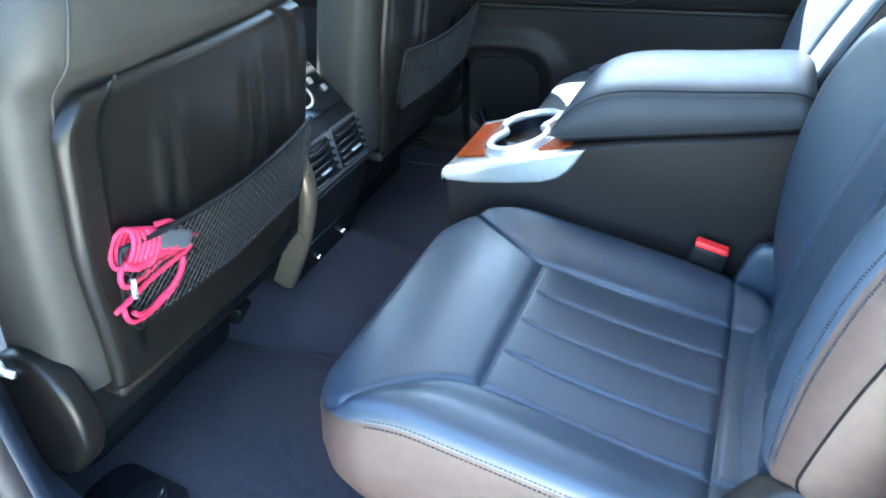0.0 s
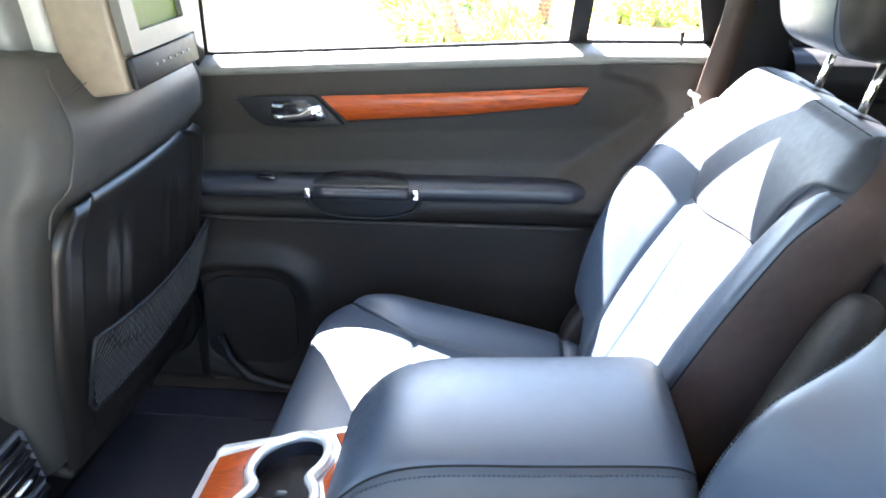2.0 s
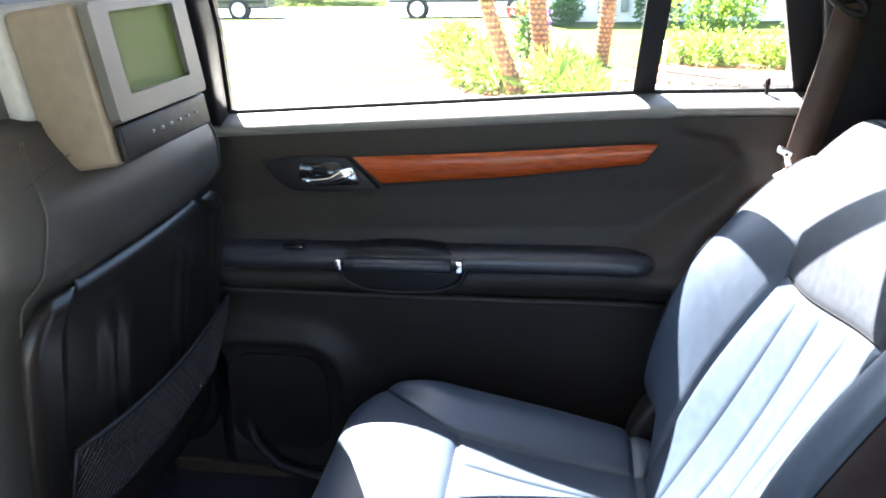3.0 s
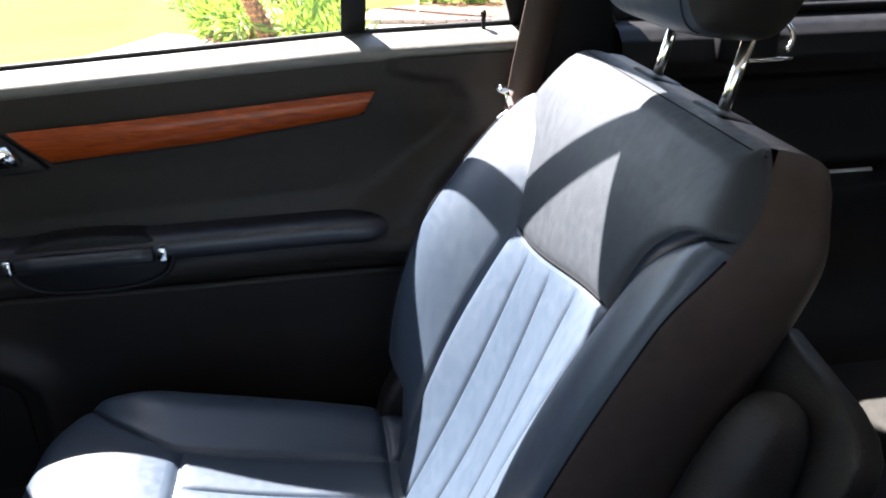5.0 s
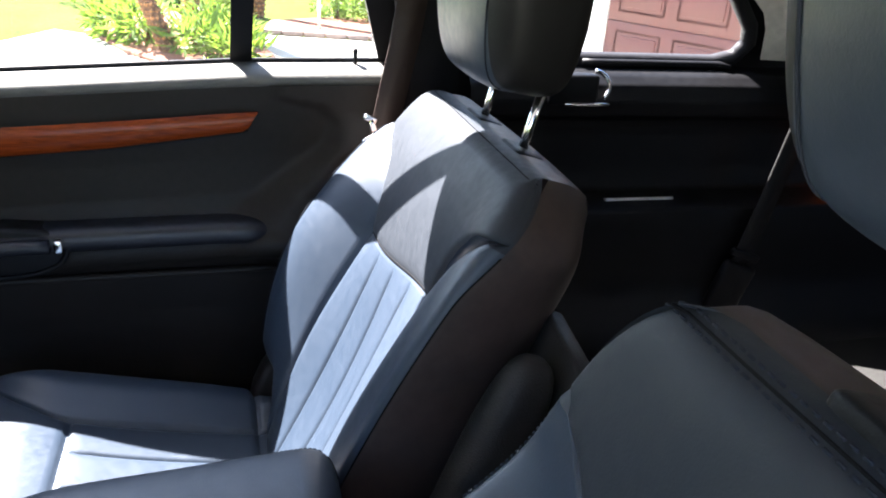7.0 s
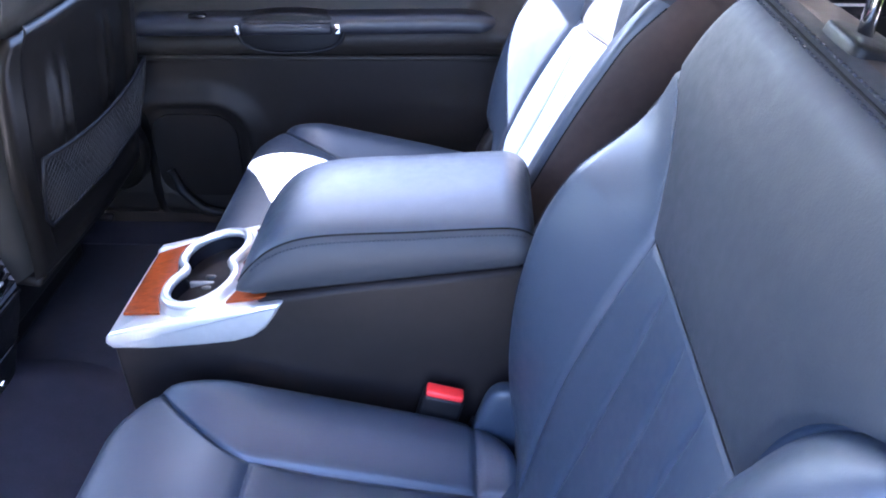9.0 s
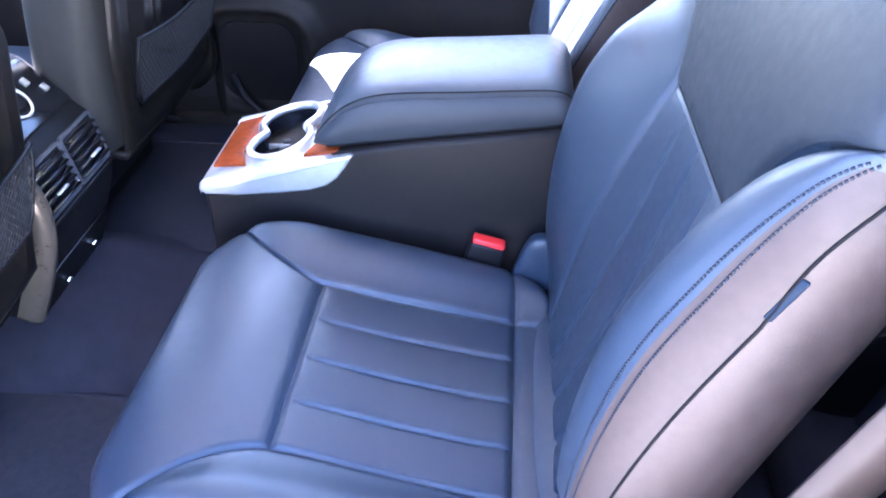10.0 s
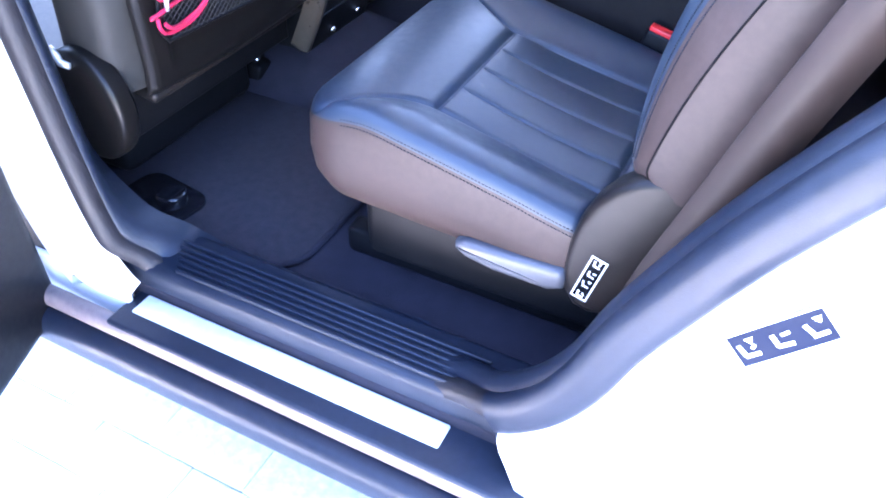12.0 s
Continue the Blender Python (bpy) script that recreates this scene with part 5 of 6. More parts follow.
def front_seat(side, label):
    seat = thing("front_car_seat", label, "car seat", "front seats", at=pose(-0.71, side * FS_Y[side], 0))
    lean = math.atan(0.16)
    m = Matrix.Translation((0.02, 0, 0.70)) @ Matrix.Rotation(lean, 4, "Y")      # s up the back, x to the rear
    W = lambda s: 0.258 + 0.010 * step01(-0.05, 0.20, s) if s < 0.27 else 0.15 + 0.118 * math.sqrt(max(0.0, 1 - ((s - 0.27) / 0.235) ** 2))  # noqa: E731

    def back(s, t):
        """The leather body of the backrest round its section: t from 0 to 1 about the section."""
        w = W(s)
        a = 2 * math.pi * t
        k = lambda v, e: math.copysign(abs(v) ** e, v)  # noqa: E731
        d = (0.076 + 0.026 * step01(0.325, 0.375, s) if math.cos(a) > 0 else 0.065) * (1 - 0.62 * step01(0.385, 0.50, s) ** 2)
        return m @ Vector((-0.078 + d * k(math.cos(a), 0.45), side * w * k(math.sin(a), 0.5), s))
    bm = grid(back, span(-0.05, 0.45, 44) + [0.462, 0.474, 0.484, 0.492, 0.497], span(0, 1, 72))
    bmesh.ops.remove_doubles(bm, verts=bm.verts, dist=1e-5)
    edge_loop = [e for e in bm.edges if e.is_boundary]
    bmesh.ops.contextual_create(bm, geom=[e for e in edge_loop if e.verts[0].co.z > 1.0])
    bmesh.ops.recalc_face_normals(bm, faces=bm.faces)
    part("backrest", bm, SHADED_FRONT_VINYL, seat, "black vinyl side and rear of the backrest, with shade in its colour")
    for t in (0.118, 0.882):
        part("piping", tube([back(s, t) + Vector((0.0012, 0, 0)) for s in span(0.30, 0.485, 40)], 0.0020, 8), SHADED_FRONT_VINYL, seat)
    # hard shell on the rear with a raised rim
    W2 = lambda s: 0.214 + 0.024 * step01(-0.05, 0.18, s) if s < 0.28 else 0.178 + 0.06 * math.sqrt(max(0.0, 1 - ((s - 0.28) / 0.058) ** 2))  # noqa: E731

    def shell_pt(s, q):
        w = W2(s)
        d = min((1 - abs(q)) * w, 0.336 - s, s + 0.058)
        y = abs(q) * w
        lift = 0.012 * (1 - q * q) - fall(max(0, d), 0.016) * 0.9
        trough = -0.010 * (1 - step01(w - 0.055, w - 0.040, y)) * step01(-0.03, 0.01, s)
        ribs = 0.009 * (dip(y - 0.070, 0.009) + dip(y - 0.103, 0.009)) * step01(0.10, 0.16, s) * (1 - step01(0.235, 0.30, s))
        return m @ Vector((0.014 + lift + ribs + trough, side * q * w, s))
    ss = sorted(set(span(-0.058, 0.335, 48) + [0.335 - k for k in (0.001, 0.004, 0.01, 0.016, 0.03, 0.036, 0.042)]))
    qs = sorted(set(span(-1, 1, 60) + [sg * (1 - k) for k in (0.004, 0.015, 0.04, 0.07, 0.13, 0.15, 0.17) for sg in (-1, 1)]))
    bm = grid(shell_pt, ss, qs, flip=side > 0)
    bmesh.ops.recalc_face_normals(bm, faces=bm.faces)
    part("back_shell", bm, SHELL, seat, "hard black shell on the seat back")
    # net pocket: frame cords and real mesh
    net_top = lambda q: 0.163 - 0.014 * (1 - q * q)  # noqa: E731

    def net_at(q, s):
        return m @ Vector((0.023 + 0.011 * (1 - q * q) + 0.012 * step01(0.04, 0.16, s), side * q * 0.205, s))
    low = 0.035
    part("net_band", tube([net_at(q, net_top(q)) for q in span(-1, 1, 24)], 0.0035, 8), BLACK, seat, "elastic top band of the net")
    part("net_frame", tube([net_at(-1, net_top(-1)), net_at(-1.01, 0.12), net_at(-0.97, low + 0.02), net_at(-0.9, low), net_at(0, low - 0.004), net_at(0.9, low), net_at(0.97, low + 0.02), net_at(1.01, 0.12), net_at(1, net_top(1))], 0.003, 8), BLACK, seat)
    cords = bmesh.new()
    def cord(pts, r=0.0009):
        rows = []
        for i, p in enumerate(pts):
            way = (pts[min(len(pts) - 1, i + 1)] - pts[max(0, i - 1)]).normalized()
            a = way.orthogonal().normalized()
            b = way.cross(a)
            rows.append([cords.verts.new(p + r * v) for v in (a, -0.5 * a + 0.87 * b, -0.5 * a - 0.87 * b)])
        for a, b in zip(rows, rows[1:]):
            for k in range(3):
                cords.faces.new((a[k], a[(k + 1) % 3], b[(k + 1) % 3], b[k]))
    n = 34
    for i in range(-10, n + 10):
        for sg in (-1, 1):
            pts = []
            for j in range(13):
                f = j / 12
                q = -1 + 2 * (i + sg * (f - 0.5) * 9 + 0.5) / n
                if abs(q) <= 1.0 - 0.09 * (1 - f) ** 4:
                    pts.append(net_at(q, low + (net_top(q) - low) * f))
            if len(pts) > 1:
                cord(pts)
    part("net", cords, NETCORD, seat, "black diamond-mesh storage net")
    # added black panel in place of shade under the back, seat base and side cover
    part("cushion", rbox(0.50, 0.50, 0.15, 0.05, 5, pose(-0.33, 0, 0.580)), LEATHER, seat, "black leather seat cushion")
    part("dark_blind", rbox(0.012, 0.47, 0.122, 0.004, 2, pose(-0.072, 0, 0.591)), BLACK, seat, "added black panel hiding the cushion's lit rear")
    part("lower_lip", rbox(0.05, 0.40, 0.020, 0.008, 3, pose(-0.018, 0, 0.630, 0, 9, 0)), DOORLOW, seat, "dark lip along the foot of the shell")
    part("seat_base", rbox(0.42, 0.36, 0.10, 0.02, 3, pose(-0.34, 0, 0.47)), BLACK, seat)
    part("side_cover", squad(0.150, 0.186, 0.045, 0.40, 1.0, nu=56, m=pose(-0.055, side * 0.262, 0.638, 90, 0, 0)), SHELL, seat, "rounded plastic recliner cover")
    part("recliner_catch", tube([(-0.082, side * 0.284, 0.734), (-0.072, side * 0.286, 0.724), (-0.066, side * 0.287, 0.713), (-0.050, side * 0.286, 0.711)], [0.003, 0.006, 0.006, 0.005], 8), BRUSHED, seat, "small bright catch")
    for y in (-0.19, 0.19):
        rail = part("seat_rail", rbox(0.46, 0.045, 0.055, 0.01, 2, pose(-0.30, y, FLOOR + 0.028)), BLACK, seat, "black floor rail")
        if y * side > 0:
            rail.data.transform(Matrix.Translation((-0.14, 0, 0)))
            continue
        rail.data.transform(Matrix.Translation((-0.09, 0, 0)))
        foot = y - side * 0.03
        part("rail_end", join(rbox(0.075, 0.062, 0.016, 0.004, 2, pose(-0.125, foot, FLOOR + 0.012)), rbox(0.045, 0.044, 0.05, 0.008, 3, pose(-0.150, foot, FLOOR + 0.038, 0, 14, 0))), BLACK, rail, "black rail end bracket", smooth="edges")
        part("rail_bolt", tube([(-0.148, foot, FLOOR + 0.058), (-0.146, foot, FLOOR + 0.070)], 0.009, 10), CHROME, rail, "bright rail bolt")
        for dy in (-0.018, 0.018):
            part("rail_rivet", tube([(-0.106, foot + dy, FLOOR + 0.018), (-0.106, foot + dy, FLOOR + 0.0235)], 0.0045, 8), SILVER, rail, "small bright rivet")
    # top stitching
    for d in (0.0, 0.007):
        part("stitching", stitches(lambda t, d=d: m @ Vector((-0.018 + d, side * (-0.20 + 0.40 * t), 0.478 - 0.9 * (abs(-0.20 + 0.40 * t)) ** 2.2)), 60), THREAD, seat)
    # headrest with a screen housing at its back
    h = m @ pose(-0.071, -side * 0.018, 0.544, 0, -17, 0)
    part("headrest", squad(0.15, 0.285, 0.205, 0.35, 0.45, m=h @ pose(-0.082, 0, -0.005)), LEATHER_HEAD, seat, "greyish leather headrest")
    part("rear_cover", rbox(0.038, 0.225, 0.172, 0.012, 4, h @ pose(-0.010, 0, -0.022)), COVERGREY, seat, "pale grey headrest back cover")
    part("screen_housing", rbox(0.078, 0.214, 0.166, 0.007, 3, h @ pose(0.047, 0, -0.027)), TANSIDE, seat, "brown screen housing")
    fx = 0.088
    bez = part("bezel", wall_xz(rounded(-0.103, -0.066, 0.103, 0.053, 0.006), 0, 0.012, [rounded(-0.070, -0.042, 0.070, 0.042, 0.003)]), BEZEL, seat, "grey screen bezel", smooth=False)
    turn = Matrix(((0, 1, 0, 0), (1, 0, 0, 0), (0, 0, 1, 0), (0, 0, 0, 1)))
    bez.data.transform(h @ pose(fx, 0, 0) @ turn)
    part("screen", rbox(0.003, 0.146, 0.090, 0.0, 1, h @ pose(fx + 0.003, 0, 0.0)), SCREEN, seat, "blank greenish screen", smooth=False)
    key = part("button_panel", rbox(0.010, 0.204, 0.038, 0.003, 2, h @ pose(fx + 0.003, 0, -0.088)), BLACK, seat, "black strip of buttons")
    part("bezel_lip", wall_xz(rounded(-0.077, -0.049, 0.077, 0.049, 0.004), 0, 0.004, [rounded(-0.0705, -0.0425, 0.0705, 0.0425, 0.003)]), BLACK, bez, smooth=False).data.transform(h @ pose(fx + 0.0075, 0, 0) @ turn)
    for i in range(6):
        part("button", rbox(0.003, 0.006, 0.0035, 0.001, 1, h @ pose(fx + 0.0085, -0.042 + 0.0215 * i, -0.087)), LEVER, key)
    for y in (-0.055, 0.055):
        part("headrest_post", tube([m @ Vector((-0.07, y, 0.42)), m @ Vector((-0.07, y, 0.50))], 0.006, 12), CHROME, seat)
    return seat


NETCORD = material("net_cord", (0.017, 0.017, 0.019), rough=0.7, vary=0.2)
LEATHER_HEAD = material("grey_leather", (0.060, 0.060, 0.057), rough=0.45, grain=0.2, grain_size=520, kind="leather", vary=0.1)
COVERGREY = material("pale_cover", (0.19, 0.19, 0.175), rough=0.5, grain=0.1, grain_size=600, vary=0.08)
front_seat(-1, "black leather front seat with net pocket holding a pink cord")
front_seat(1, "black leather front seat with a screen in its headrest")

# ---- console between the rear seats ----
def rear_console():
    c = thing("rear_console", "black rear centre console with silver cup-holder tray and padded armrest", "console")
    side = [(-0.452, 0.41), (0.09, 0.41), (0.075, 0.70), (0.056, 0.868), (-0.05, 0.852), (-0.16, 0.836), (-0.25, 0.818), (-0.30, 0.785), (-0.40, 0.758), (-0.452, 0.750)]
    part("body", prism(side, 0.184, Matrix(((1, 0, 0, 0), (0, 0, -1, 0.092 + 0.004), (0, 1, 0, 0), (0, 0, 0, 1))), r=0.010, seg=3), CONSOLE, c, "black padded console body", smooth="edges")
    # silver tray: rounded plate with the cup opening cut through it, and a skirt that sweeps down the sides
    y0 = 0.004
    def cup_hole():
        """Two round cups run together: the outline of both, its waists eased."""
        rad = []
        for t in span(0, 2 * math.pi, 96)[:-1]:
            c, s_ = math.cos(t), math.sin(t)
            rad.append(0.0365 * abs(c) + math.sqrt(0.0445 ** 2 - (0.0365 * s_) ** 2))
        n = len(rad)
        eased = [sum(rad[(i + k) % n] for k in range(-4, 5)) / 9 for i in range(n)]
        return [(-0.347 - r * math.sin(2 * math.pi * i / n), y0 + r * math.cos(2 * math.pi * i / n)) for i, r in enumerate(eased)]
    hole = cup_hole()
    wood = [(-0.440, y0 - 0.066), (-0.388, y0 - 0.078), (-0.402, y0 - 0.04), (-0.390, y0), (-0.402, y0 + 0.04), (-0.388, y0 + 0.078), (-0.440, y0 + 0.066)]
    outer = rounded(-0.460, y0 - 0.094, -0.235, y0 + 0.094, 0.014, 5)
    def lift(v):
        v.z += 0.764 + 0.24 * max(0, v.x + 0.46) - 0.003 * (abs(v.y - y0) / 0.094) ** 6 - fall(max(0, v.x + 0.456), 0.02) * 0.8
    plate = wall_xz(outer, 0.0, 0.010, [hole])
    plate.transform(Matrix(((1, 0, 0, 0), (0, 0, 1, 0), (0, 1, 0, -0.010), (0, 0, 0, 1))))
    for v in plate.verts:
        lift(v.co)
    bmesh.ops.recalc_face_normals(plate, faces=plate.faces)
    part("tray", plate, SILVER, c, "satin silver tray", smooth=False)
    ring = []
    for x, y in hole:
        p = Vector((x, y, 0.0))
        lift(p)
        ring.append(p + Vector((0, 0, 0.003)))
    part("cup_rim", tube([p + Vector((0, 0, 0.004)) for p in ring], 0.0062, 12, closed=True), SILVER, c, "rounded silver cup-holder rim")
    flank = bmesh.new()
    skirt = [[flank.verts.new((-0.347 + (p.x + 0.347) * g, y0 + (p.y - y0) * g, p.z + dz)) for p in ring] for g, dz in ((1.10, 0.004), (1.115, -0.002), (1.15, -0.007))]
    for a, b in zip(skirt, skirt[1:]):
        for i in range(len(ring)):
            flank.faces.new((a[i], a[(i + 1) % len(ring)], b[(i + 1) % len(ring)], b[i]))
    bmesh.ops.recalc_face_normals(flank, faces=flank.faces)
    part("cup_flank", flank, SILVER, c, "sloping silver flank under the rim")
    well = bmesh.new()
    rows = []
    for k, (g, dz) in enumerate(((1.0, 0.0), (0.96, -0.02), (0.93, -0.055), (0.86, -0.064))):
        rows.append([well.verts.new((-0.347 + (p.x + 0.347) * g, y0 + (p.y - y0) * g, p.z + dz)) for p in ring])
    for a, b in zip(rows, rows[1:]):
        for i in range(len(ring)):
            well.faces.new((a[i], a[(i + 1) % len(ring)], b[(i + 1) % len(ring)], b[i]))
    well.faces.new(rows[-1])
    bmesh.ops.recalc_face_normals(well, faces=well.faces)
    for f in well.faces:
        f.normal_flip()
    part("cup_well", well, GLOSSY, c, "glossy black cup well")
    for yy in (-0.012, 0.012):
        part("cup_finger", rbox(0.014, 0.007, 0.014, 0.003, 2, pose(-0.352, y0 + yy, 0.768)), BEZEL, c)
    part("cup_divider", rbox(0.05, 0.006, 0.018, 0.002, 2, pose(-0.352, y0, 0.764)), GREYBEZEL, c)
    wp = prism(wood, 0.005, pose(0, 0, -0.001), r=0.0012)
    for v in wp.verts:
        lift(v.co)
    part("wood_inlay", wp, WOOD, c, "reddish wood inlay", smooth="edges")
    back = [(-0.303, y0 - 0.080), (-0.240, y0 - 0.085), (-0.240, y0 + 0.085), (-0.303, y0 + 0.080), (-0.288, y0 + 0.045), (-0.302, y0), (-0.288, y0 - 0.045)]
    wp = prism(back, 0.005, pose(0, 0, -0.001), r=0.0012)
    for v in wp.verts:
        lift(v.co)
    part("rear_wood_inlay", wp, WOOD, c, "reddish wood behind the cups", smooth="edges")
    part("release_button", squad(0.022, 0.026, 0.014, 0.6, m=pose(-0.272, y0 - 0.004, 0.814)), BRUSHED, c, "small silver release button")
    for sg in (-1, 1):
        prof = [(-0.446, 0.765), (-0.453, 0.758), (-0.455, 0.750), (-0.447, 0.742), (-0.40, 0.743), (-0.34, 0.750), (-0.295, 0.757), (-0.270, 0.766), (-0.254, 0.779), (-0.242, 0.796), (-0.230, 0.816), (-0.236, 0.8165), (-0.30, 0.8015), (-0.40, 0.7775)]
        part("tray_side", prism(prof, 0.014, Matrix(((1, 0, 0, 0), (0, 0, -1, y0 + sg * 0.093 + 0.007), (0, 1, 0, 0), (0, 0, 0, 1))), r=0.005, seg=3), SILVER, c, "silver side wing of the tray", smooth="edges")
    # armrest lid: puffed sides, a seam along the upper edge, a softly domed top and a sloping nose
    zb = lambda x: 0.833 + 0.15 * (x + 0.25)  # noqa: E731
    zs = spline_of([(-0.284, 0.833), (-0.276, 0.846), (-0.262, 0.864), (-0.240, 0.884), (-0.210, 0.899), (-0.170, 0.907), (-0.08, 0.913), (0.02, 0.920), (0.042, 0.918), (0.055, 0.908), (0.060, 0.895)])
    xs = sorted(set(span(-0.284, 0.060, 46) + [-0.2835, -0.282, -0.279, 0.0595, 0.058, 0.055]))

    def half(x):
        nose = math.sqrt(max(0.0, 1 - max(0.0, (-0.252 - x) / 0.034) ** 2.4))
        tail = math.sqrt(max(0.0, 1 - max(0.0, (x - 0.036) / 0.025) ** 2.4))
        return 0.080 + 0.022 * min(nose, tail)

    def lid_side(x, v, sg):
        """From the lower edge (v = 0) up the puffed side to the seam (v = 1)."""
        low, up = zb(x), max(zb(x) + 0.004, zs(x))
        w = half(x) + 0.004 * math.sin(math.pi * v) - 0.009 * v ** 3 - 0.004 * (1 - v) ** 4
        return Vector((x, y0 + sg * (w - 0.0022 * dip(v - 1, 0.05)), low + (up - low) * v))

    def lid_top(x, u):
        up = max(zb(x) + 0.004, zs(x))
        w = half(x) - 0.009 - 0.0022
        d = (1 - abs(u)) * w
        return Vector((x, y0 + u * w, up + 0.012 * (1 - u * u) ** 0.8 * min(1.0, (x + 0.284) / 0.05) * min(1.0, (0.062 - x) / 0.03) + 0.003 * (1 - math.exp(-d / 0.004))))
    vs = sorted(set(span(0, 1, 12) + [0.94, 0.97, 0.99]))
    for sg in (-1, 1):
        bm = grid(lambda x, v: lid_side(x, v, sg), xs, vs, flip=sg < 0)
        bmesh.ops.recalc_face_normals(bm, faces=bm.faces)
        if sum(f.normal.y * sg for f in bm.faces) < 0:
            bmesh.ops.reverse_faces(bm, faces=bm.faces)
        # darker leather than the lid top: the side's shade is in the colour
        part("lid_side", bm, LEATHER_MATT, c, "padded side of the armrest lid, its shade put into the colour")
        part("lid_piping", tube([lid_side(x, 1, sg) + Vector((0, -sg * 0.0008, -0.0006)) for x in xs], 0.0016, 8), SEAMCORD, c)
        part("stitching", stitches(lambda t, sg=sg: lid_side(-0.262 + 0.31 * t, 0.90, sg) + Vector((0, sg * 0.0006, 0)), 70, 0.0008), THREAD, c)
    us = sorted(set(span(-1, 1, 26) + [0.94, 0.97, 0.99, -0.94, -0.97, -0.99]))
    part("armrest_lid", grid(lid_top, xs, us), LEATHER, c, "padded leather armrest lid")
    for x in (xs[0], xs[-1]):
        end_face = bmesh.new()
        loop = [lid_side(x, v, -1) for v in vs] + [lid_top(x, u) for u in us[1:-1]] + [lid_side(x, v, 1) for v in vs[::-1]]
        end_face.faces.new([end_face.verts.new(p) for p in loop])
        part("lid_end", end_face, LEATHER_SIDE, c, smooth=False)
    part("lid_plate", rbox(0.318, 0.182, 0.012, 0.005, 2, pose(-0.112, y0, 0.8505, 0, -8.53, 0)), BLACK, c, "dark gap plate under the lid")
    return c


rear_console()


# ---- rear end of the front console: controls, air vents, pale corner trims ----
def front_console():
    c = thing("front_console", "black front console end with two air vents and climate controls", "console", at=pose(0, 0.02, 0))
    prof = [(-1.35, 0.41), (-0.80, 0.41), (-0.764, 0.482), (-0.756, 0.50), (-0.735, 0.56), (-0.712, 0.62), (-0.703, 0.655), (-0.704, 0.668), (-0.722, 0.752), (-0.740, 0.770), (-0.81, 0.838), (-0.84, 0.852), (-1.35, 0.86)]
    part("body", prism(prof, 0.23, Matrix(((1, 0, 0, 0), (0, 0, -1, 0.115), (0, 1, 0, 0), (0, 0, 0, 1))), r=0.008, seg=3), BLACK, c, "black console body", smooth="edges")
    for sg in (-1, 1):
        vent = part("air_vent", wall_xz(rounded(-0.0525, -0.043, 0.0525, 0.043, 0.008), 0, 0.012, [rounded(-0.047, -0.0375, 0.047, 0.0375, 0.005)]), GREYPLUG, c, "framed air vent", smooth=False)
        turn = Matrix(((0, -1, 0, 0), (1, 0, 0, 0), (0, 0, 1, 0), (0, 0, 0, 1)))
        vm = pose(-0.708, sg * 0.0535, 0.711, 0, -12, 0)
        vent.data.transform(vm @ turn)
        part("vent_box", rbox(0.004, 0.092, 0.074, 0, 1, vm @ pose(-0.004, 0, 0)), GLOSSY, vent, smooth=False)
        for i in range(5):
            part("slat", rbox(0.014, 0.090, 0.0022, 0.0008, 1, vm @ pose(0.002, 0, -0.028 + 0.014 * i, 0, 22, 0)), GLOSSY, vent)
        part("vent_knob", rbox(0.006, 0.030, 0.004, 0.0015, 2, vm @ pose(0.009, 0.004 * sg, -0.014)), SILVER, vent, "small silver vent slider")
    # slanted control face with ring dial
    cm = pose(-0.776, 0.0, 0.806, 0, 44, 0)
    part("control_face", rbox(0.10, 0.20, 0.010, 0.004, 2, cm @ pose(0, 0, 0.002)), GLOSSY, c, "glossy control face")
    part("control_dial", tube([cm @ Vector((0.028 * math.cos(a), 0.028 * math.sin(a), 0.010)) for a in span(0, 2 * math.pi, 28)[:-1]], 0.0026, 8, closed=True), SILVER, c, "silver dial ring")
    part("dial_knob", squad(0.036, 0.036, 0.014, 0.5, 1.0, m=cm @ pose(0, 0, 0.010)), BLACK, c)
    part("dial_mark", rbox(0.010, 0.005, 0.003, 0.001, 1, cm @ pose(-0.012, -0.006, 0.018)), RED, c)
    for y in (-0.075, -0.055, 0.055, 0.075):
        part("control_key", rbox(0.014, 0.012, 0.006, 0.002, 2, cm @ pose(0.012 * (1 if abs(y) > 0.06 else -1), y, 0.009)), GREYBEZEL, c)
    part("lower_lip", tube([(-0.701, y, 0.660) for y in span(-0.108, 0.108, 8)], 0.004, 8), BLACK, c)
    part("panel_joint", tube([(-0.7345, y, 0.560) for y in span(-0.112, 0.112, 8)], 0.0018, 6), GLOSSY, c)
    for sg in (-1,):
        path = [(-0.770, 0.792), (-0.735, 0.784), (-0.705, 0.768), (-0.689, 0.742), (-0.684, 0.705), (-0.690, 0.660), (-0.703, 0.615), (-0.722, 0.570), (-0.740, 0.532), (-0.758, 0.495)]
        fine = fine_path(path, 4)
        bm = bmesh.new()
        rows = []
        for i, p in enumerate(fine):
            t = i / (len(fine) - 1)
            w = 0.018 - 0.004 * t
            way = (fine[min(len(fine) - 1, i + 1)] - fine[max(0, i - 1)]).normalized()
            nx, nz = -way.y, way.x      # outwards, to the rear
            rows.append([bm.verts.new((p.x + nx * b, sg * (0.136 - 0.004 * t) - sg * a, p.y + nz * b)) for a, b in ((-w, -0.03), (-w, -0.006), (-w + 0.004, 0.002), (-w * 0.4, 0.007), (w * 0.4, 0.0075), (w - 0.004, 0.003), (w, -0.005), (w, -0.03))])
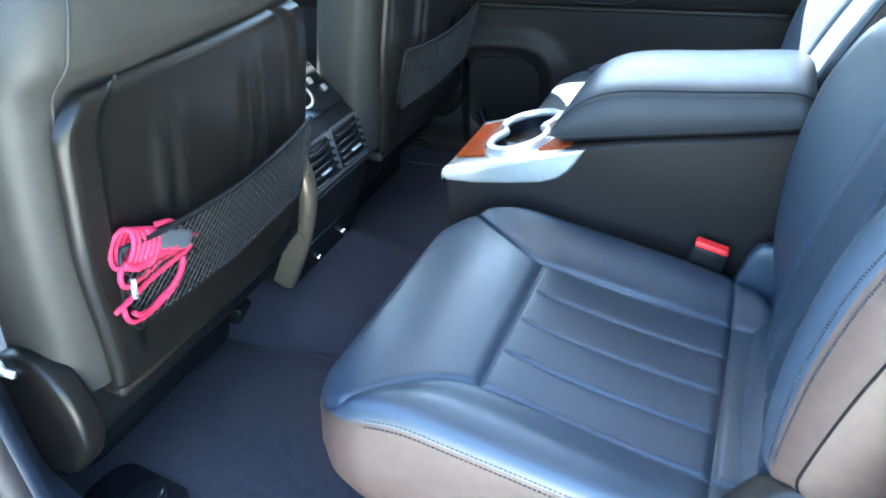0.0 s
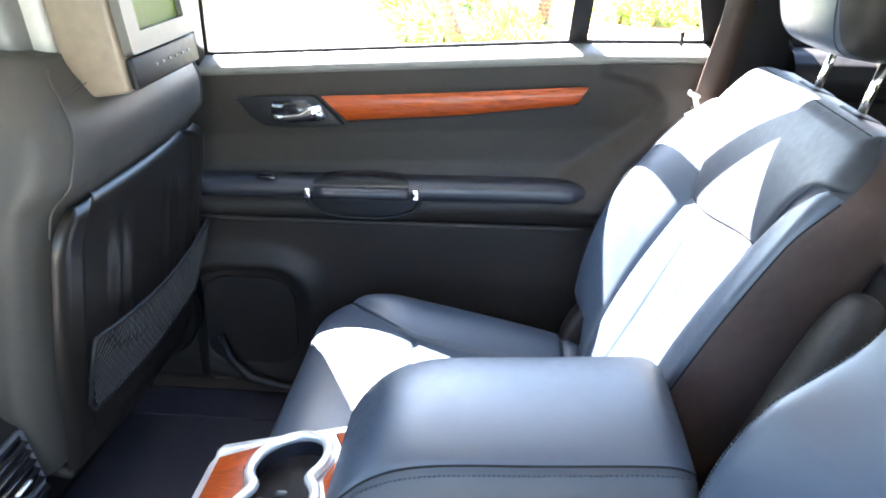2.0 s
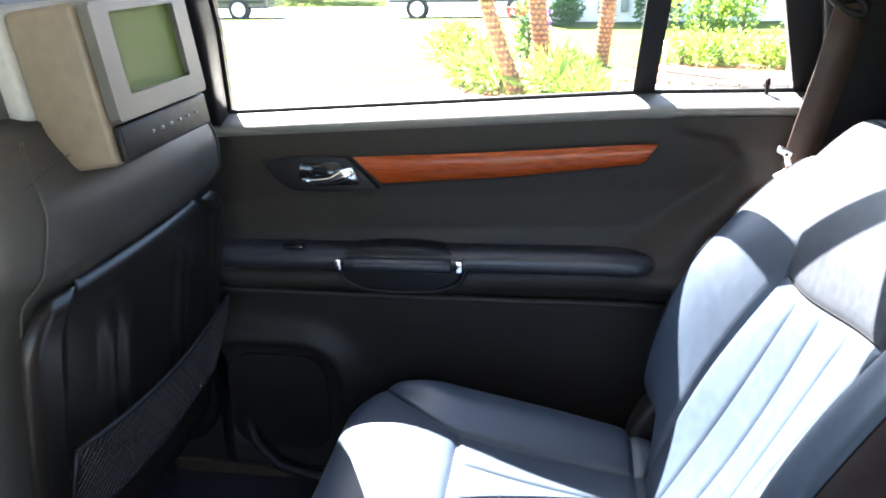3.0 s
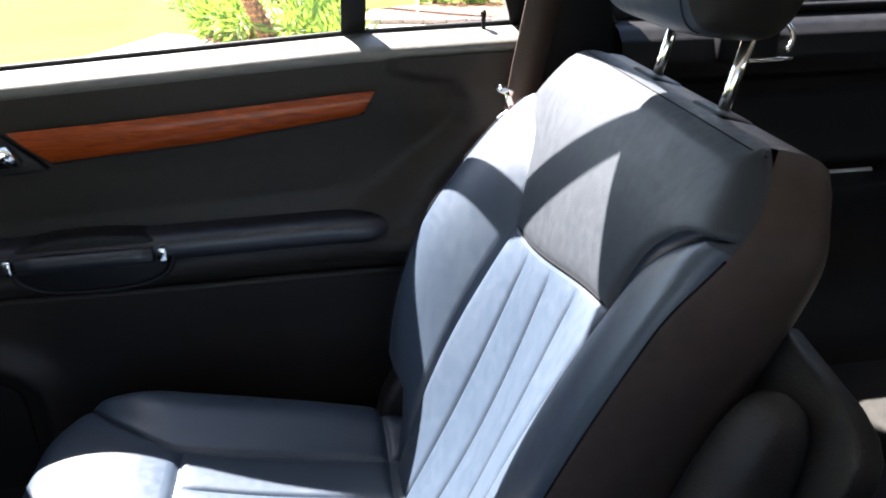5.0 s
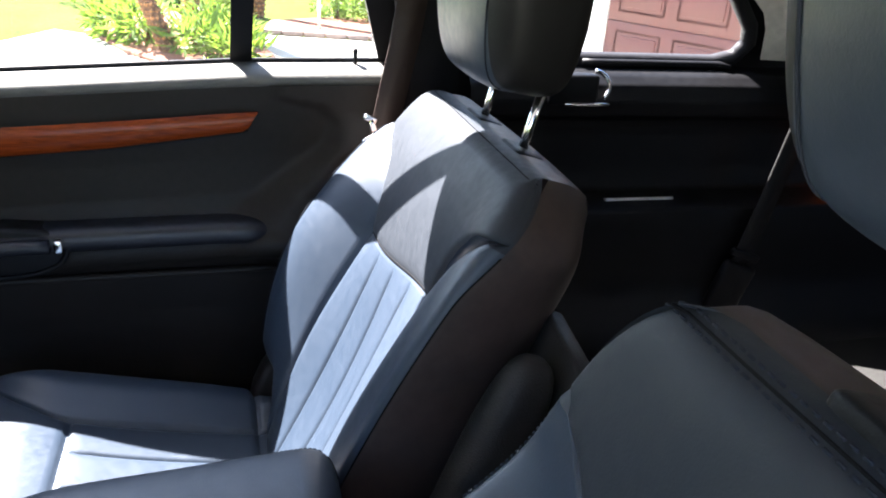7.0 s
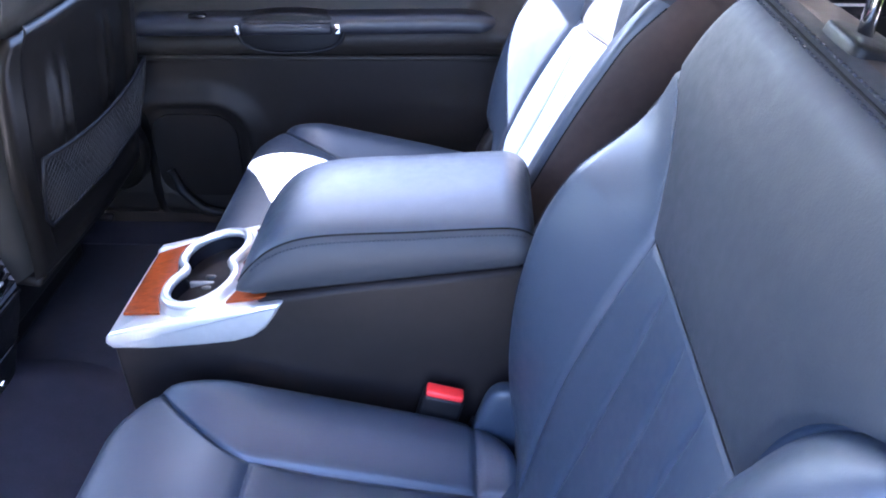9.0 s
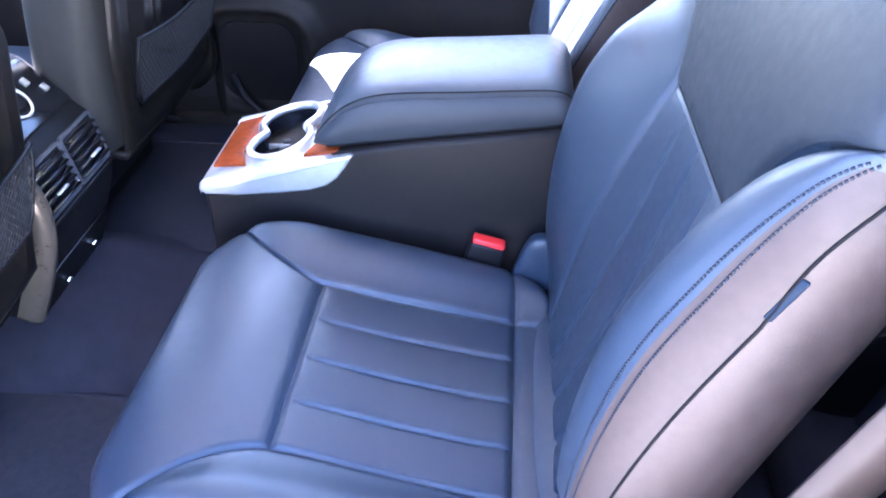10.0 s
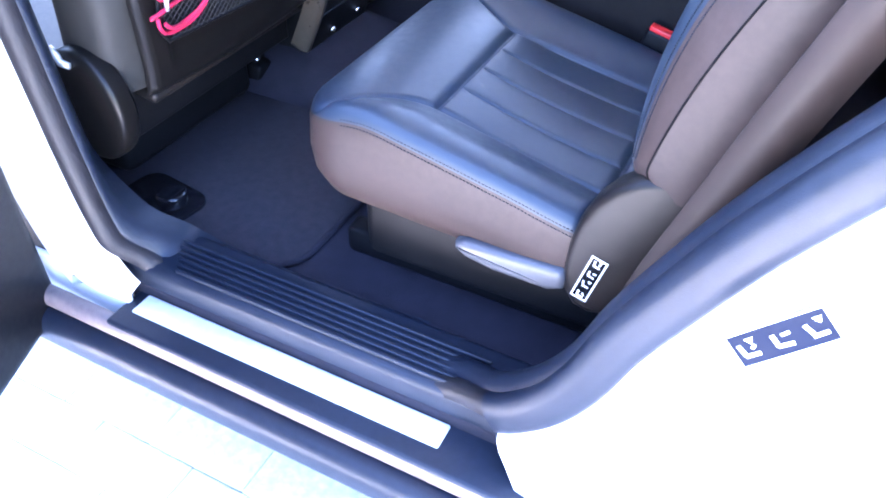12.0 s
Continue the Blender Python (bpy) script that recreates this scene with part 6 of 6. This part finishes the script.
        for a, b in zip(rows, rows[1:]):
            for k in range(7):
                bm.faces.new((a[k], a[k + 1], b[k + 1], b[k]))
        bm.faces.new(rows[0])
        bm.faces.new(rows[-1])
        bmesh.ops.recalc_face_normals(bm, faces=bm.faces)
        part("corner_trim", bm, CORNER, c, "satin grey corner trim")
    for i, (y, z) in enumerate(((-0.043, 0.506), (0.056, 0.511))):
        part("trim_bolt", tube([(-0.756, y, z), (-0.744, y, z)], 0.006, 10), CHROME, c, "small bright bolt")
    return c


front_console()


def tunnel_top(x, y):
    """The carpet over the tunnel: high under the console, easing down to the floor behind it and to both sides."""
    return Vector((x, 0.02 + y, FLOOR - 0.002 + 0.079 * (1 - step01(-0.78, -0.54, x)) * (1 - step01(0.10, 0.26, abs(y)))))


hump = grid(tunnel_top, span(-1.30, -0.52, 40), span(-0.27, 0.27, 36))
tunnel = part("floor_tunnel", hump, CARPET)
tagged(tunnel, "dark carpet sloping up to the front console", "car floor", kind="structure")


# ---- floor mats ----
def floor_mat(pts, label, z):
    mat = thing("floor_mat", label, "floor mat", "floor mats")
    part("carpet_top", prism(pts, 0.010, pose(0, 0, z), r=0.003), MAT, mat, "dark velour surface", smooth="edges")
    rim = [(x, y, z + 0.007) for x, y in pts]
    part("binding", tube(rim, 0.0050, 8, closed=True), CARPET, mat, "black bound edge")
    return mat


def mirror(pts):
    return [(x, -y) for x, y in pts][::-1]


left_mat = rounded(-0.98, -0.621, -0.444, -0.195, 0.06, 6)
m1 = floor_mat(left_mat, "dark velour mat on the floor behind the front seat", FLOOR)
floor_mat(mirror(left_mat), "dark velour mat on the far side floor", FLOOR)
clip = part("mat_clip", prism(rounded(-0.075, -0.045, 0.075, 0.045, 0.03), 0.008, pose(-0.748, -0.570, FLOOR + 0.011, 0, 0, -8), r=0.002), GLOSSY, m1, "black plastic clip plate", smooth="edges")
part("clip_knob", squad(0.055, 0.055, 0.026, 0.5, 1.0, m=pose(-0.728, -0.570, FLOOR + 0.024)), GLOSSY, clip, "round glossy clip knob")
anchor = part("seat_anchor_bolt", squad(0.03, 0.025, 0.02, 0.5, m=pose(-0.384, -0.470, FLOOR + 0.008)), CHROME)
tagged(anchor, "small shiny seat anchor bolt on the floor", "bolt")


# ---- pink cord with plug in the net ----
def pink_cord():
    c = thing("pink_cord", "coiled bright pink cord with grey plug in the seat net", "cord")
    def at(y, z, out=0.0):
        return Vector((-0.655 + 0.16 * (z - 0.80) + out, y, z))

    def run(pts, out, r=0.0030):
        fine = fine_path(pts, 5)
        part("strand", tube([at(p.x, p.y, out + 0.002 * math.sin(9 * i / len(fine))) for i, p in enumerate(fine)], [r * (1 + 0.16 * (i % 2)) for i in range(len(fine))], 8), PINK, c)

    axis, over = Vector((0.89, -0.45)), Vector((0.45, 0.89))
    for k in range(6):      # wraps round the plug
        mid = Vector((-0.570, 0.850)) + axis * 0.0085 * k
        ring = [at(mid.x + over.x * 0.023 * math.cos(a) + axis.x * 0.004 * math.sin(a), mid.y + over.y * 0.023 * math.cos(a) + axis.y * 0.004 * math.sin(a), 0.010 + 0.012 * math.sin(a)) for a in span(0, 2 * math.pi, 20)[:-1]]
        part("strand", tube(ring, 0.0030, 8, closed=True), PINK, c)
    run([(-0.473, 0.788), (-0.482, 0.770), (-0.500, 0.754), (-0.522, 0.746), (-0.548, 0.744), (-0.570, 0.750), (-0.582, 0.764), (-0.584, 0.778)], 0.012)
    run([(-0.480, 0.790), (-0.490, 0.772), (-0.506, 0.761), (-0.526, 0.754), (-0.548, 0.752), (-0.566, 0.758), (-0.575, 0.768)], 0.016)
    run([(-0.466, 0.800), (-0.495, 0.797), (-0.53, 0.793), (-0.565, 0.790), (-0.603, 0.786)], 0.018)
    run([(-0.578, 0.838), (-0.585, 0.818), (-0.574, 0.803), (-0.547, 0.800), (-0.515, 0.806), (-0.485, 0.802)], 0.014)
    run([(-0.582, 0.838), (-0.566, 0.827), (-0.540, 0.824), (-0.512, 0.822), (-0.488, 0.812)], 0.020, 0.0042)
    run([(-0.577, 0.832), (-0.560, 0.821), (-0.536, 0.817), (-0.508, 0.814), (-0.480, 0.806)], 0.018, 0.0036)
    run([(-0.520, 0.856), (-0.505, 0.852), (-0.488, 0.842), (-0.470, 0.820), (-0.450, 0.803)], 0.014)
    lie = at(-0.500, 0.827, 0.012)
    part("plug", squad(0.026, 0.070, 0.027, 0.45, m=pose(lie.x, lie.y, lie.z, -27, 0, 0)), GREYPLUG, c, "grey plug body")
    part("plug_tip", tube([at(-0.571, 0.812, 0.020), at(-0.573, 0.788, 0.022)], 0.0036, 8), SILVER, c, "bright metal tip")


pink_cord()

# ---- outside: drive, lawn, beds, palms, hedges, house, garage, parked cars ----
LAWN = material("lawn_grass", (0.042, 0.068, 0.012), rough=0.95, spec=0.04, grain=1.0, grain_size=60, vary=0.3, vary_size=0.9, tint=(0.088, 0.108, 0.022))
CONCRETE = material("pale_concrete", (0.34, 0.325, 0.295), rough=0.85, grain=0.5, grain_size=60, vary=0.12, vary_size=1.2)
PAVER = material("pale_paver", (0.78, 0.745, 0.69), rough=0.85, grain=0.4, grain_size=90, vary=0.15, vary_size=4)
ASPHALT = material("asphalt", (0.13, 0.13, 0.13), rough=0.9, grain=0.6, grain_size=80, vary=0.15, vary_size=1)
MULCH = material("red_mulch", (0.16, 0.06, 0.035), rough=0.95, grain=1.0, grain_size=40, vary=0.4, vary_size=6)
STUCCO = material("white_stucco", (0.84, 0.82, 0.78), rough=0.9, grain=0.6, grain_size=40, vary=0.06, vary_size=0.7)
TERRA = material("pink_garage_paint", (0.105, 0.036, 0.031), rough=0.55, grain=0.2, grain_size=60, vary=0.08, vary_size=2)
BARK = material("palm_bark", (0.10, 0.048, 0.02), rough=0.9, grain=0.8, grain_size=50, vary=0.35, vary_size=9)
LEAF = leaf_material("leaf_green", (0.060, 0.125, 0.014), (0.145, 0.225, 0.032))
DARKLEAF = leaf_material("dark_leaf", (0.035, 0.085, 0.018), (0.07, 0.14, 0.025))
FLOWER = material("red_flower", (0.60, 0.05, 0.03), rough=0.6, vary=0.2)
VIOLET = material("violet_flower", (0.18, 0.08, 0.35), rough=0.6, vary=0.2)
KERB = material("pink_edging", (0.50, 0.33, 0.27), rough=0.85, grain=0.4, grain_size=60, vary=0.15, vary_size=4)
VANPAINT = material("silver_blue_paint", (0.60, 0.65, 0.72), rough=0.25, metal=0.15, coat=0.6, vary=0.03)
DARKPAINT = material("dark_car_paint", (0.05, 0.055, 0.06), rough=0.25, metal=0.3, coat=0.6, vary=0.03)
CARGLASS = material("dark_car_glass", (0.03, 0.04, 0.05), rough=0.05, vary=0.05)
TYRE = material("tyre_rubber", (0.02, 0.02, 0.02), rough=0.8, vary=0.1)

ground = part("ground", grid(lambda x, y: Vector((x, y, -0.02 + 0.02 * noise.noise((x * 0.2, y * 0.2, 0)) - 0.58 * step01(16.5, 21.5, y))), span(-400, 400, 40), [-400, -200, -100, -40, -10, 0, 4, 8, 12, 15, 16.5, 17.5, 18.5, 19.5, 20.5, 21.5, 23, 30, 60, 120, 400]), LAWN)
tagged(ground, "sunlit green lawn reaching the distance", "lawn", kind="structure")


def slab(name, pts, z, thick, mat, label, category, kind="structure"):
    ob = part(name, prism(pts, thick, pose(0, 0, z - thick), r=0.01), mat, smooth="edges")
    return tagged(ob, label, category, kind=kind)


drive = slab("driveway", [(-3.6, -6.5), (4.05, -6.5), (4.05, 7.35), (0.35, 8.20), (0.30, 7.6), (0.45, 6.7), (0.20, 6.05), (-0.35, 6.25), (-0.85, 6.95), (-1.25, 7.9), (-1.65, 8.2), (-2.0, 7.4), (-2.5, 6.4), (-3.6, 4.6)], 0.0, 0.05, CONCRETE, "pale sunlit concrete driveway beside the car", "driveway")
slab("bed", [(-0.85, 6.95), (-0.35, 6.25), (0.20, 6.05), (0.45, 6.7), (0.30, 7.6), (0.10, 8.9), (-0.55, 9.6), (-1.15, 9.0), (-1.25, 7.9)], 0.03, 0.06, MULCH, "mulched planting bed with palms", "planting bed")
slab("bed", [(0.36, 8.36), (4.05, 7.50), (4.05, 9.2), (1.3, 9.5), (0.5, 9.1)], 0.03, 0.06, MULCH, "mulched planting bed along the lawn", "planting bed")
slab("walkway", [(-7.6, 9.4), (-6.7, 9.4), (-4.3, 15.8), (-5.2, 15.8)], 0.005, 0.05, CONCRETE, "pale concrete garden walkway across the lawn", "walkway")
slab("road", [(-60, 21.4), (14, 21.4), (14, 29.0), (-60, 29.0)], -0.57, 0.04, ASPHALT, "sunlit grey street", "road")
EDGESTONE = material("pinkish_edging", (0.20, 0.15, 0.135), rough=0.85, grain=0.4, grain_size=60, vary=0.2, vary_size=3)
kerb = thing("bed_edging", "pinkish edging stones along the mulch bed", "edging", kind="structure")
for i in range(16):
    f = i / 16
    part("edging_stone", rbox(0.22, 0.09, 0.06, 0.015, 2, pose(0.46 + 3.6 * f, 8.25 - 0.835 * f, 0.025, 0, 0, -13)), EDGESTONE, kerb)


def leaf_cloud(centre, size, n, leaf, seed, flat=0.5):
    """Many small leaves filling a lumpy mound."""
    rnd = random.Random(seed)
    bm = bmesh.new()
    lobes = [(Vector((rnd.uniform(-0.55, 0.55) * size[0], rnd.uniform(-0.55, 0.55) * size[1], rnd.uniform(0.25, 0.75) * size[2])), rnd.uniform(0.32, 0.55)) for _ in range(9)]
    for _ in range(n):
        c, r = rnd.choice(lobes)
        d = Vector((rnd.gauss(0, 1), rnd.gauss(0, 1), rnd.gauss(0, 1))).normalized()
        p = Vector(centre) + c + Vector((d.x * size[0] * r, d.y * size[1] * r, d.z * size[2] * r)) * rnd.uniform(0.75, 1.05)
        if p.z < 0.03:
            continue
        a = (d + Vector((rnd.uniform(-0.8, 0.8), rnd.uniform(-0.8, 0.8), rnd.uniform(-0.3, 0.9)))).normalized()
        b = a.cross(Vector((rnd.gauss(0, 1), rnd.gauss(0, 1), rnd.gauss(0, 1)))).normalized()
        L, w = leaf * rnd.uniform(0.6, 1.3), leaf * flat * rnd.uniform(0.6, 1.2)
        v = [bm.verts.new(p + s) for s in (Vector(), a * L * 0.5 + b * w * 0.5, a * L, a * L * 0.5 - b * w * 0.5)]
        bm.faces.new(v)
    return bm


def bush(name, centre, size, n, leaf, seed, mat, label, flat=0.5):
    t = thing(name, label, "bush", "garden bushes", at=pose(*centre))
    part("crown", leaf_cloud((0, 0, 0), size, n, leaf, seed, flat), mat, t, smooth=False)
    stem = tube([(0, 0, 0.0), (0.02, 0.01, size[2] * 0.3), (0.0, 0.03, size[2] * 0.6)], [0.03, 0.02, 0.01], 6)
    part("stem", stem, BARK, t)
    return t


def frond(bm, root, way, length, n, leaf, seed, droop):
    rnd = random.Random(seed)
    p, d = Vector(root), Vector(way).normalized()
    side = d.cross(Vector((0, 0, 1))).normalized()
    for i in range(n):
        t = i / n
        d = (d + Vector((0, 0, -droop * (0.5 + t)))).normalized()
        q = p + d * length / n
        up = side.cross(d).normalized()
        w = leaf * math.sin(math.pi * (0.12 + 0.85 * t)) ** 0.7
        v = [bm.verts.new(x) for x in (p + side * 0.006, p - side * 0.006, q - side * 0.005, q + side * 0.005)]
        bm.faces.new(v)
        for sg in (-1, 1):
            tip = p + side * sg * w + d * w * 0.7 + up * w * rnd.uniform(-0.25, 0.25) - Vector((0, 0, 0.18 * w))
            v = [bm.verts.new(x) for x in (p, p + d * 0.022 + up * 0.002, tip)]
            bm.faces.new(v)
        p = q


def palm(x, y, lean, height, r, crown_z, crown_len, seed, label, rise=(0.5, 1.6), droop=0.10):
    t = thing("palm_tree", label, "palm tree", "palm trees", at=pose(x, y, 0.0))
    rnd = random.Random(seed)
    mid = lambda z: Vector((lean[0] * z + 0.03 * math.sin(2 * z + seed), lean[1] * z, z))  # noqa: E731
    part("trunk", tube([mid(z) for z in span(0, height, 26)], [r * (1.15 - 0.2 * i / 26) for i in range(27)], 14), BARK, t, "brown palm trunk")
    bm = bmesh.new()
    rows = int(height / 0.055)
    for i in range(rows):
        z = (i + 0.5) * height / rows
        c = mid(z)
        for k in range(9):
            a = 2 * math.pi * (k + 0.5 * (i % 2)) / 9
            d = Vector((math.cos(a), math.sin(a), 0))
            s = d.cross(Vector((0, 0, 1)))
            rr = r * (1.12 - 0.2 * i / rows)
            b = c + d * rr
            w, h = r * 0.46, 0.030
            v = [bm.verts.new(q) for q in (b - s * w - d * 0.01, b - Vector((0, 0, h)) - d * 0.01, b + s * w - d * 0.01, b + Vector((0, 0, h)) - d * 0.006, b + d * (0.022 + 0.008 * rnd.random()) + Vector((0, 0, 0.012)))]
            for q in ((0, 1, 4), (1, 2, 4), (2, 3, 4), (3, 0, 4)):
                bm.faces.new([v[j] for j in q])
    part("leaf_scars", bm, BARKLIGHT, t, "rows of pale diamond-shaped leaf scars", smooth=False)
    bm = bmesh.new()
    for i in range(16):
        a = 2.4 * i
        up = rnd.uniform(*rise)
        frond(bm, mid(crown_z) + Vector((0, 0, 0.02 * i / 16)), (math.cos(a), math.sin(a), up), crown_len * rnd.uniform(0.8, 1.1), 26, 0.20, seed * 50 + i, droop)
    part("crown", bm, LEAF, t, "arching feathery fronds", smooth=False)
    return t


BARKLIGHT = material("palm_scars", (0.24, 0.115, 0.045), rough=0.9, grain=0.5, grain_size=60, vary=0.35, vary_size=12)
palm(-0.50, 7.0, (-0.315, 0.0), 0.92, 0.066, 0.90, 0.80, 3, "short leaning palm with scarred brown trunk in the bed", (1.6, 5.0), 0.045)
palm(-0.27, 8.70, (-0.18, 0.02), 3.0, 0.086, 3.0, 1.2, 5, "tall palm with scarred brown trunk in the bed")
palm(0.33, 9.50, (0.12, 0.03), 3.1, 0.075, 3.1, 1.2, 8, "slim upright palm behind the bed")
for i, (x, y, w, h, n) in enumerate(((-0.98, 7.75, 0.30, 0.30, 420), (-0.72, 7.35, 0.34, 0.36, 480), (-0.30, 7.0, 0.30, 0.22, 360), (-0.05, 7.3, 0.34, 0.26, 420), (0.12, 6.6, 0.28, 0.20, 320), (-0.15, 8.0, 0.30, 0.30, 320))):
    bush("fern_bush", (x, y, 0.02), (w, w, h), n, 0.17, 20 + i, LEAF, "light green strappy plant in the palm bed", 0.2)
bush("round_bush", (-1.55, 10.1, 0.0), (0.50, 0.40, 0.40), 1500, 0.06, 33, LEAF, "low yellow-green bush at the lawn edge")
bush("flower_bush", (-0.55, 9.75, 0.0), (0.16, 0.15, 0.75), 320, 0.09, 24, DARKLEAF, "green stems below red blossoms")
bush("flower_bush", (-0.62, 9.9, 0.56), (0.30, 0.2, 0.10), 160, 0.06, 25, FLOWER, "cluster of red blossoms on a bush", 0.8)
bush("flower_bush", (-0.35, 9.4, 0.30), (0.10, 0.10, 0.30), 60, 0.08, 26, VIOLET, "slim plant with violet blossoms", 0.6)
for i, (x, y) in enumerate(((1.30, 9.40), (1.72, 9.30), (2.18, 9.15), (2.68, 9.02), (3.2, 8.88))):
    bush("hedge_bush", (x, y, 0.0), (0.36, 0.28, 0.40), 1100, 0.06, 40 + i, LEAF, "sunlit light green bush in the mulch bed")
for i, (x, y, w, h) in enumerate(((1.62, 14.9, 0.48, 0.92), (-0.05, 15.1, 0.35, 0.55))):
    bush("wall_bush", (x, y, 0.0), (w, 0.4, h), 1500, 0.10, 60 + i, DARKLEAF, "dense dark green bush against the house wall")
for i, (x, y, h) in enumerate(((2.25, 14.2, 0.80), (2.9, 13.8, 1.0), (3.7, 13.2, 1.5))):
    bush("garden_bush", (x, y, 0.0), (0.5, 0.45, h), 1500, 0.09, 70 + i, LEAF, "bright yellow-green garden bush")
stake = part("garden_stake", tube([(1.0, 8.55, 0.0), (1.0, 8.55, 0.40)], 0.018, 8), STUCCO)
tagged(stake, "thin white stake standing in the mulch bed", "stake")
for i in range(9):
    bush("street_tree", (-26 + 5.5 * i, 33 + 2 * (i % 3), -0.3), (3.2, 2.4, 4.5 + i % 3), 1300, 0.55, 90 + i, DARKLEAF, "leafy tree across the street")


def house():
    h = thing("house", "white stucco house wall behind the lawn", "house")
    part("wall", rbox(16, 0.3, 2.1, 0.02, 2, pose(7.05, 15.7, 1.05)), STUCCO, h, "white stucco wall")
    part("roof", prism([(-0.16, 0), (4.0, 0), (4.0, 1.2), (-0.16, 0.06)], 16.2, pose(-1.05, 15.7, 2.1) @ Matrix(((0, 0, 1, 0), (1, 0, 0, 0), (0, 1, 0, 0), (0, 0, 0, 1)))), KERB, h, "low tiled roof edge", smooth=False)
    part("downpipe", tube([(0.85, 15.50, 0), (0.85, 15.50, 2.1)], 0.05, 10), STUCCO, h)
    for x, z in ((0.62, 0.30), (0.72, 0.28), (1.05, 0.32)):
        part("meter_box", rbox(0.14, 0.12, 0.26, 0.02, 2, pose(x, 15.48, z)), COVERGREY, h, "small grey utility box")


house()


def garage():
    g = thing("garage", "pinkish garage with sectional panelled door under an added, unseen overhang", "garage", at=pose(3.50, 6.62, 0.0, 0, 0, 30))
    part("wall", rbox(0.3, 2.4, 2.9, 0.01, 1, pose(0.20, 1.23, 1.45)), STUCCO, g, "white garage wall")
    part("near_wall", rbox(0.3, 3.0, 2.9, 0.01, 1, pose(0.20, -6.55, 1.45)), STUCCO, g, "white garage wall")
    # unseen overhang, added and sized to keep the door out of the sun
    part("shade_eave", rbox(0.62, 10.6, 0.12, 0.02, 2, pose(-0.16, -2.75, 2.60)), KERB, g)
    door = part("garage_door", rbox(0.05, 5.05, 2.45, 0.004, 1, pose(0.09, -2.52, 1.225)), TERRA, g, "pinkish sectional garage door", smooth=False)
    for r in range(5):
        part("door_section", rbox(0.03, 5.02, 0.475, 0.008, 2, pose(0.065, -2.52, 0.245 + 0.49 * r)), TERRA, door, smooth="edges")
        for k in range(8):
            y, z = -0.36 - 0.62 * k, 0.245 + 0.49 * r
            part("door_panel", wall_xz(rounded(-0.25, -0.165, 0.25, 0.165, 0.006, 2), 0.0, 0.014, [rounded(-0.225, -0.140, 0.225, 0.140, 0.004, 2)]), TERRA, door, smooth=False).data.transform(Matrix.Translation((0.050, y, z)) @ Matrix.Rotation(radians(-90), 4, "Z"))
            part("panel_field", rbox(0.012, 0.40, 0.23, 0.010, 2, pose(0.048, y, z)), TERRA, door, smooth="edges")


garage()


def parked_car(x, y, length, height, paint, label, flip=1):
    c = thing("parked_car", label, "car", "parked cars", at=pose(x, y, -0.575))
    L, H = length / 2, height
    prof = [(-L, 0.35), (-L, 0.75), (-L * 0.93, 0.95), (-L * 0.52, 1.05), (-L * 0.28, H * 0.93), (-L * 0.05, H), (L * 0.6, H), (L * 0.86, H * 0.93), (L * 0.97, 1.0), (L, 0.7), (L, 0.35)]
    turn = Matrix(((flip, 0, 0, 0), (0, 0, -1, 0.85), (0, 1, 0, 0), (0, 0, 0, 1)))
    part("body", prism(prof, 1.7, turn, r=0.07, seg=3), paint, c, "painted car body", smooth="edges")
    for pts in ([(-L * 0.42, 1.08), (-L * 0.25, H * 0.90), (-L * 0.04, H * 0.93), (-L * 0.03, 1.08)], [(0.02, 1.08), (0.02, H * 0.93), (L * 0.40, H * 0.93), (L * 0.42, 1.08)], [(L * 0.46, 1.08), (L * 0.45, H * 0.92), (L * 0.80, H * 0.89), (L * 0.88, 1.08)]):
        t2 = Matrix(((flip, 0, 0, 0), (0, 0, -1, -0.845), (0, 1, 0, 0), (0, 0, 0, 1)))
        part("side_window", prism(pts, 0.012, t2), CARGLASS, c, "dark car window", smooth=False)
    for wx in (-L * 0.64, L * 0.60):
        wheel = part("wheel", tube([(wx * flip, -0.88, 0.33), (wx * flip, -0.66, 0.33)], 0.33, 24), TYRE, c, "black tyre", smooth="edges")
        part("rim", tube([(wx * flip, -0.895, 0.33), (wx * flip, -0.86, 0.33)], 0.21, 18), SILVER, wheel, "silver wheel rim", smooth="edges")
    part("door_line", rbox(0.012, 0.01, 0.75, 0, 1, pose(0.0, -0.852, 0.72)), TYRE, c, smooth=False)
    part("bumper_strip", rbox(length * 0.96, 0.03, 0.06, 0.01, 2, pose(0, -0.855, 0.55)), TYRE, c)


parked_car(-2.9, 23.9, 4.7, 1.75, VANPAINT, "silver-blue minivan parked on the street", -1)
parked_car(-11.2, 24.1, 4.5, 1.45, DARKPAINT, "dark car parked on the street", 1)

# ---- paving stones under the open doorway ----
paving = thing("paving", "pale sunlit paving stones beside the car", "paving", kind="structure")
stone = bpy.data.meshes.new("paving_stone")
bm = rbox(0.2171, 0.1091, 0.05, 0.004, 2)
bm.to_mesh(stone)
bm.free()
stone.materials.append(PAVER)
rnd = random.Random(4)
for i in range(16):
    for j in range(16):
        ob = new("paving_stone", stone)
        ob.parent = paving
        ob.matrix_local = pose(-1.9 + 0.218 * i + 0.109 * (j % 2), -0.30 - 0.11 * j, -0.020 + rnd.uniform(0, 0.003), rnd.uniform(-0.5, 0.5), rnd.uniform(-0.5, 0.5), rnd.uniform(-0.8, 0.8))
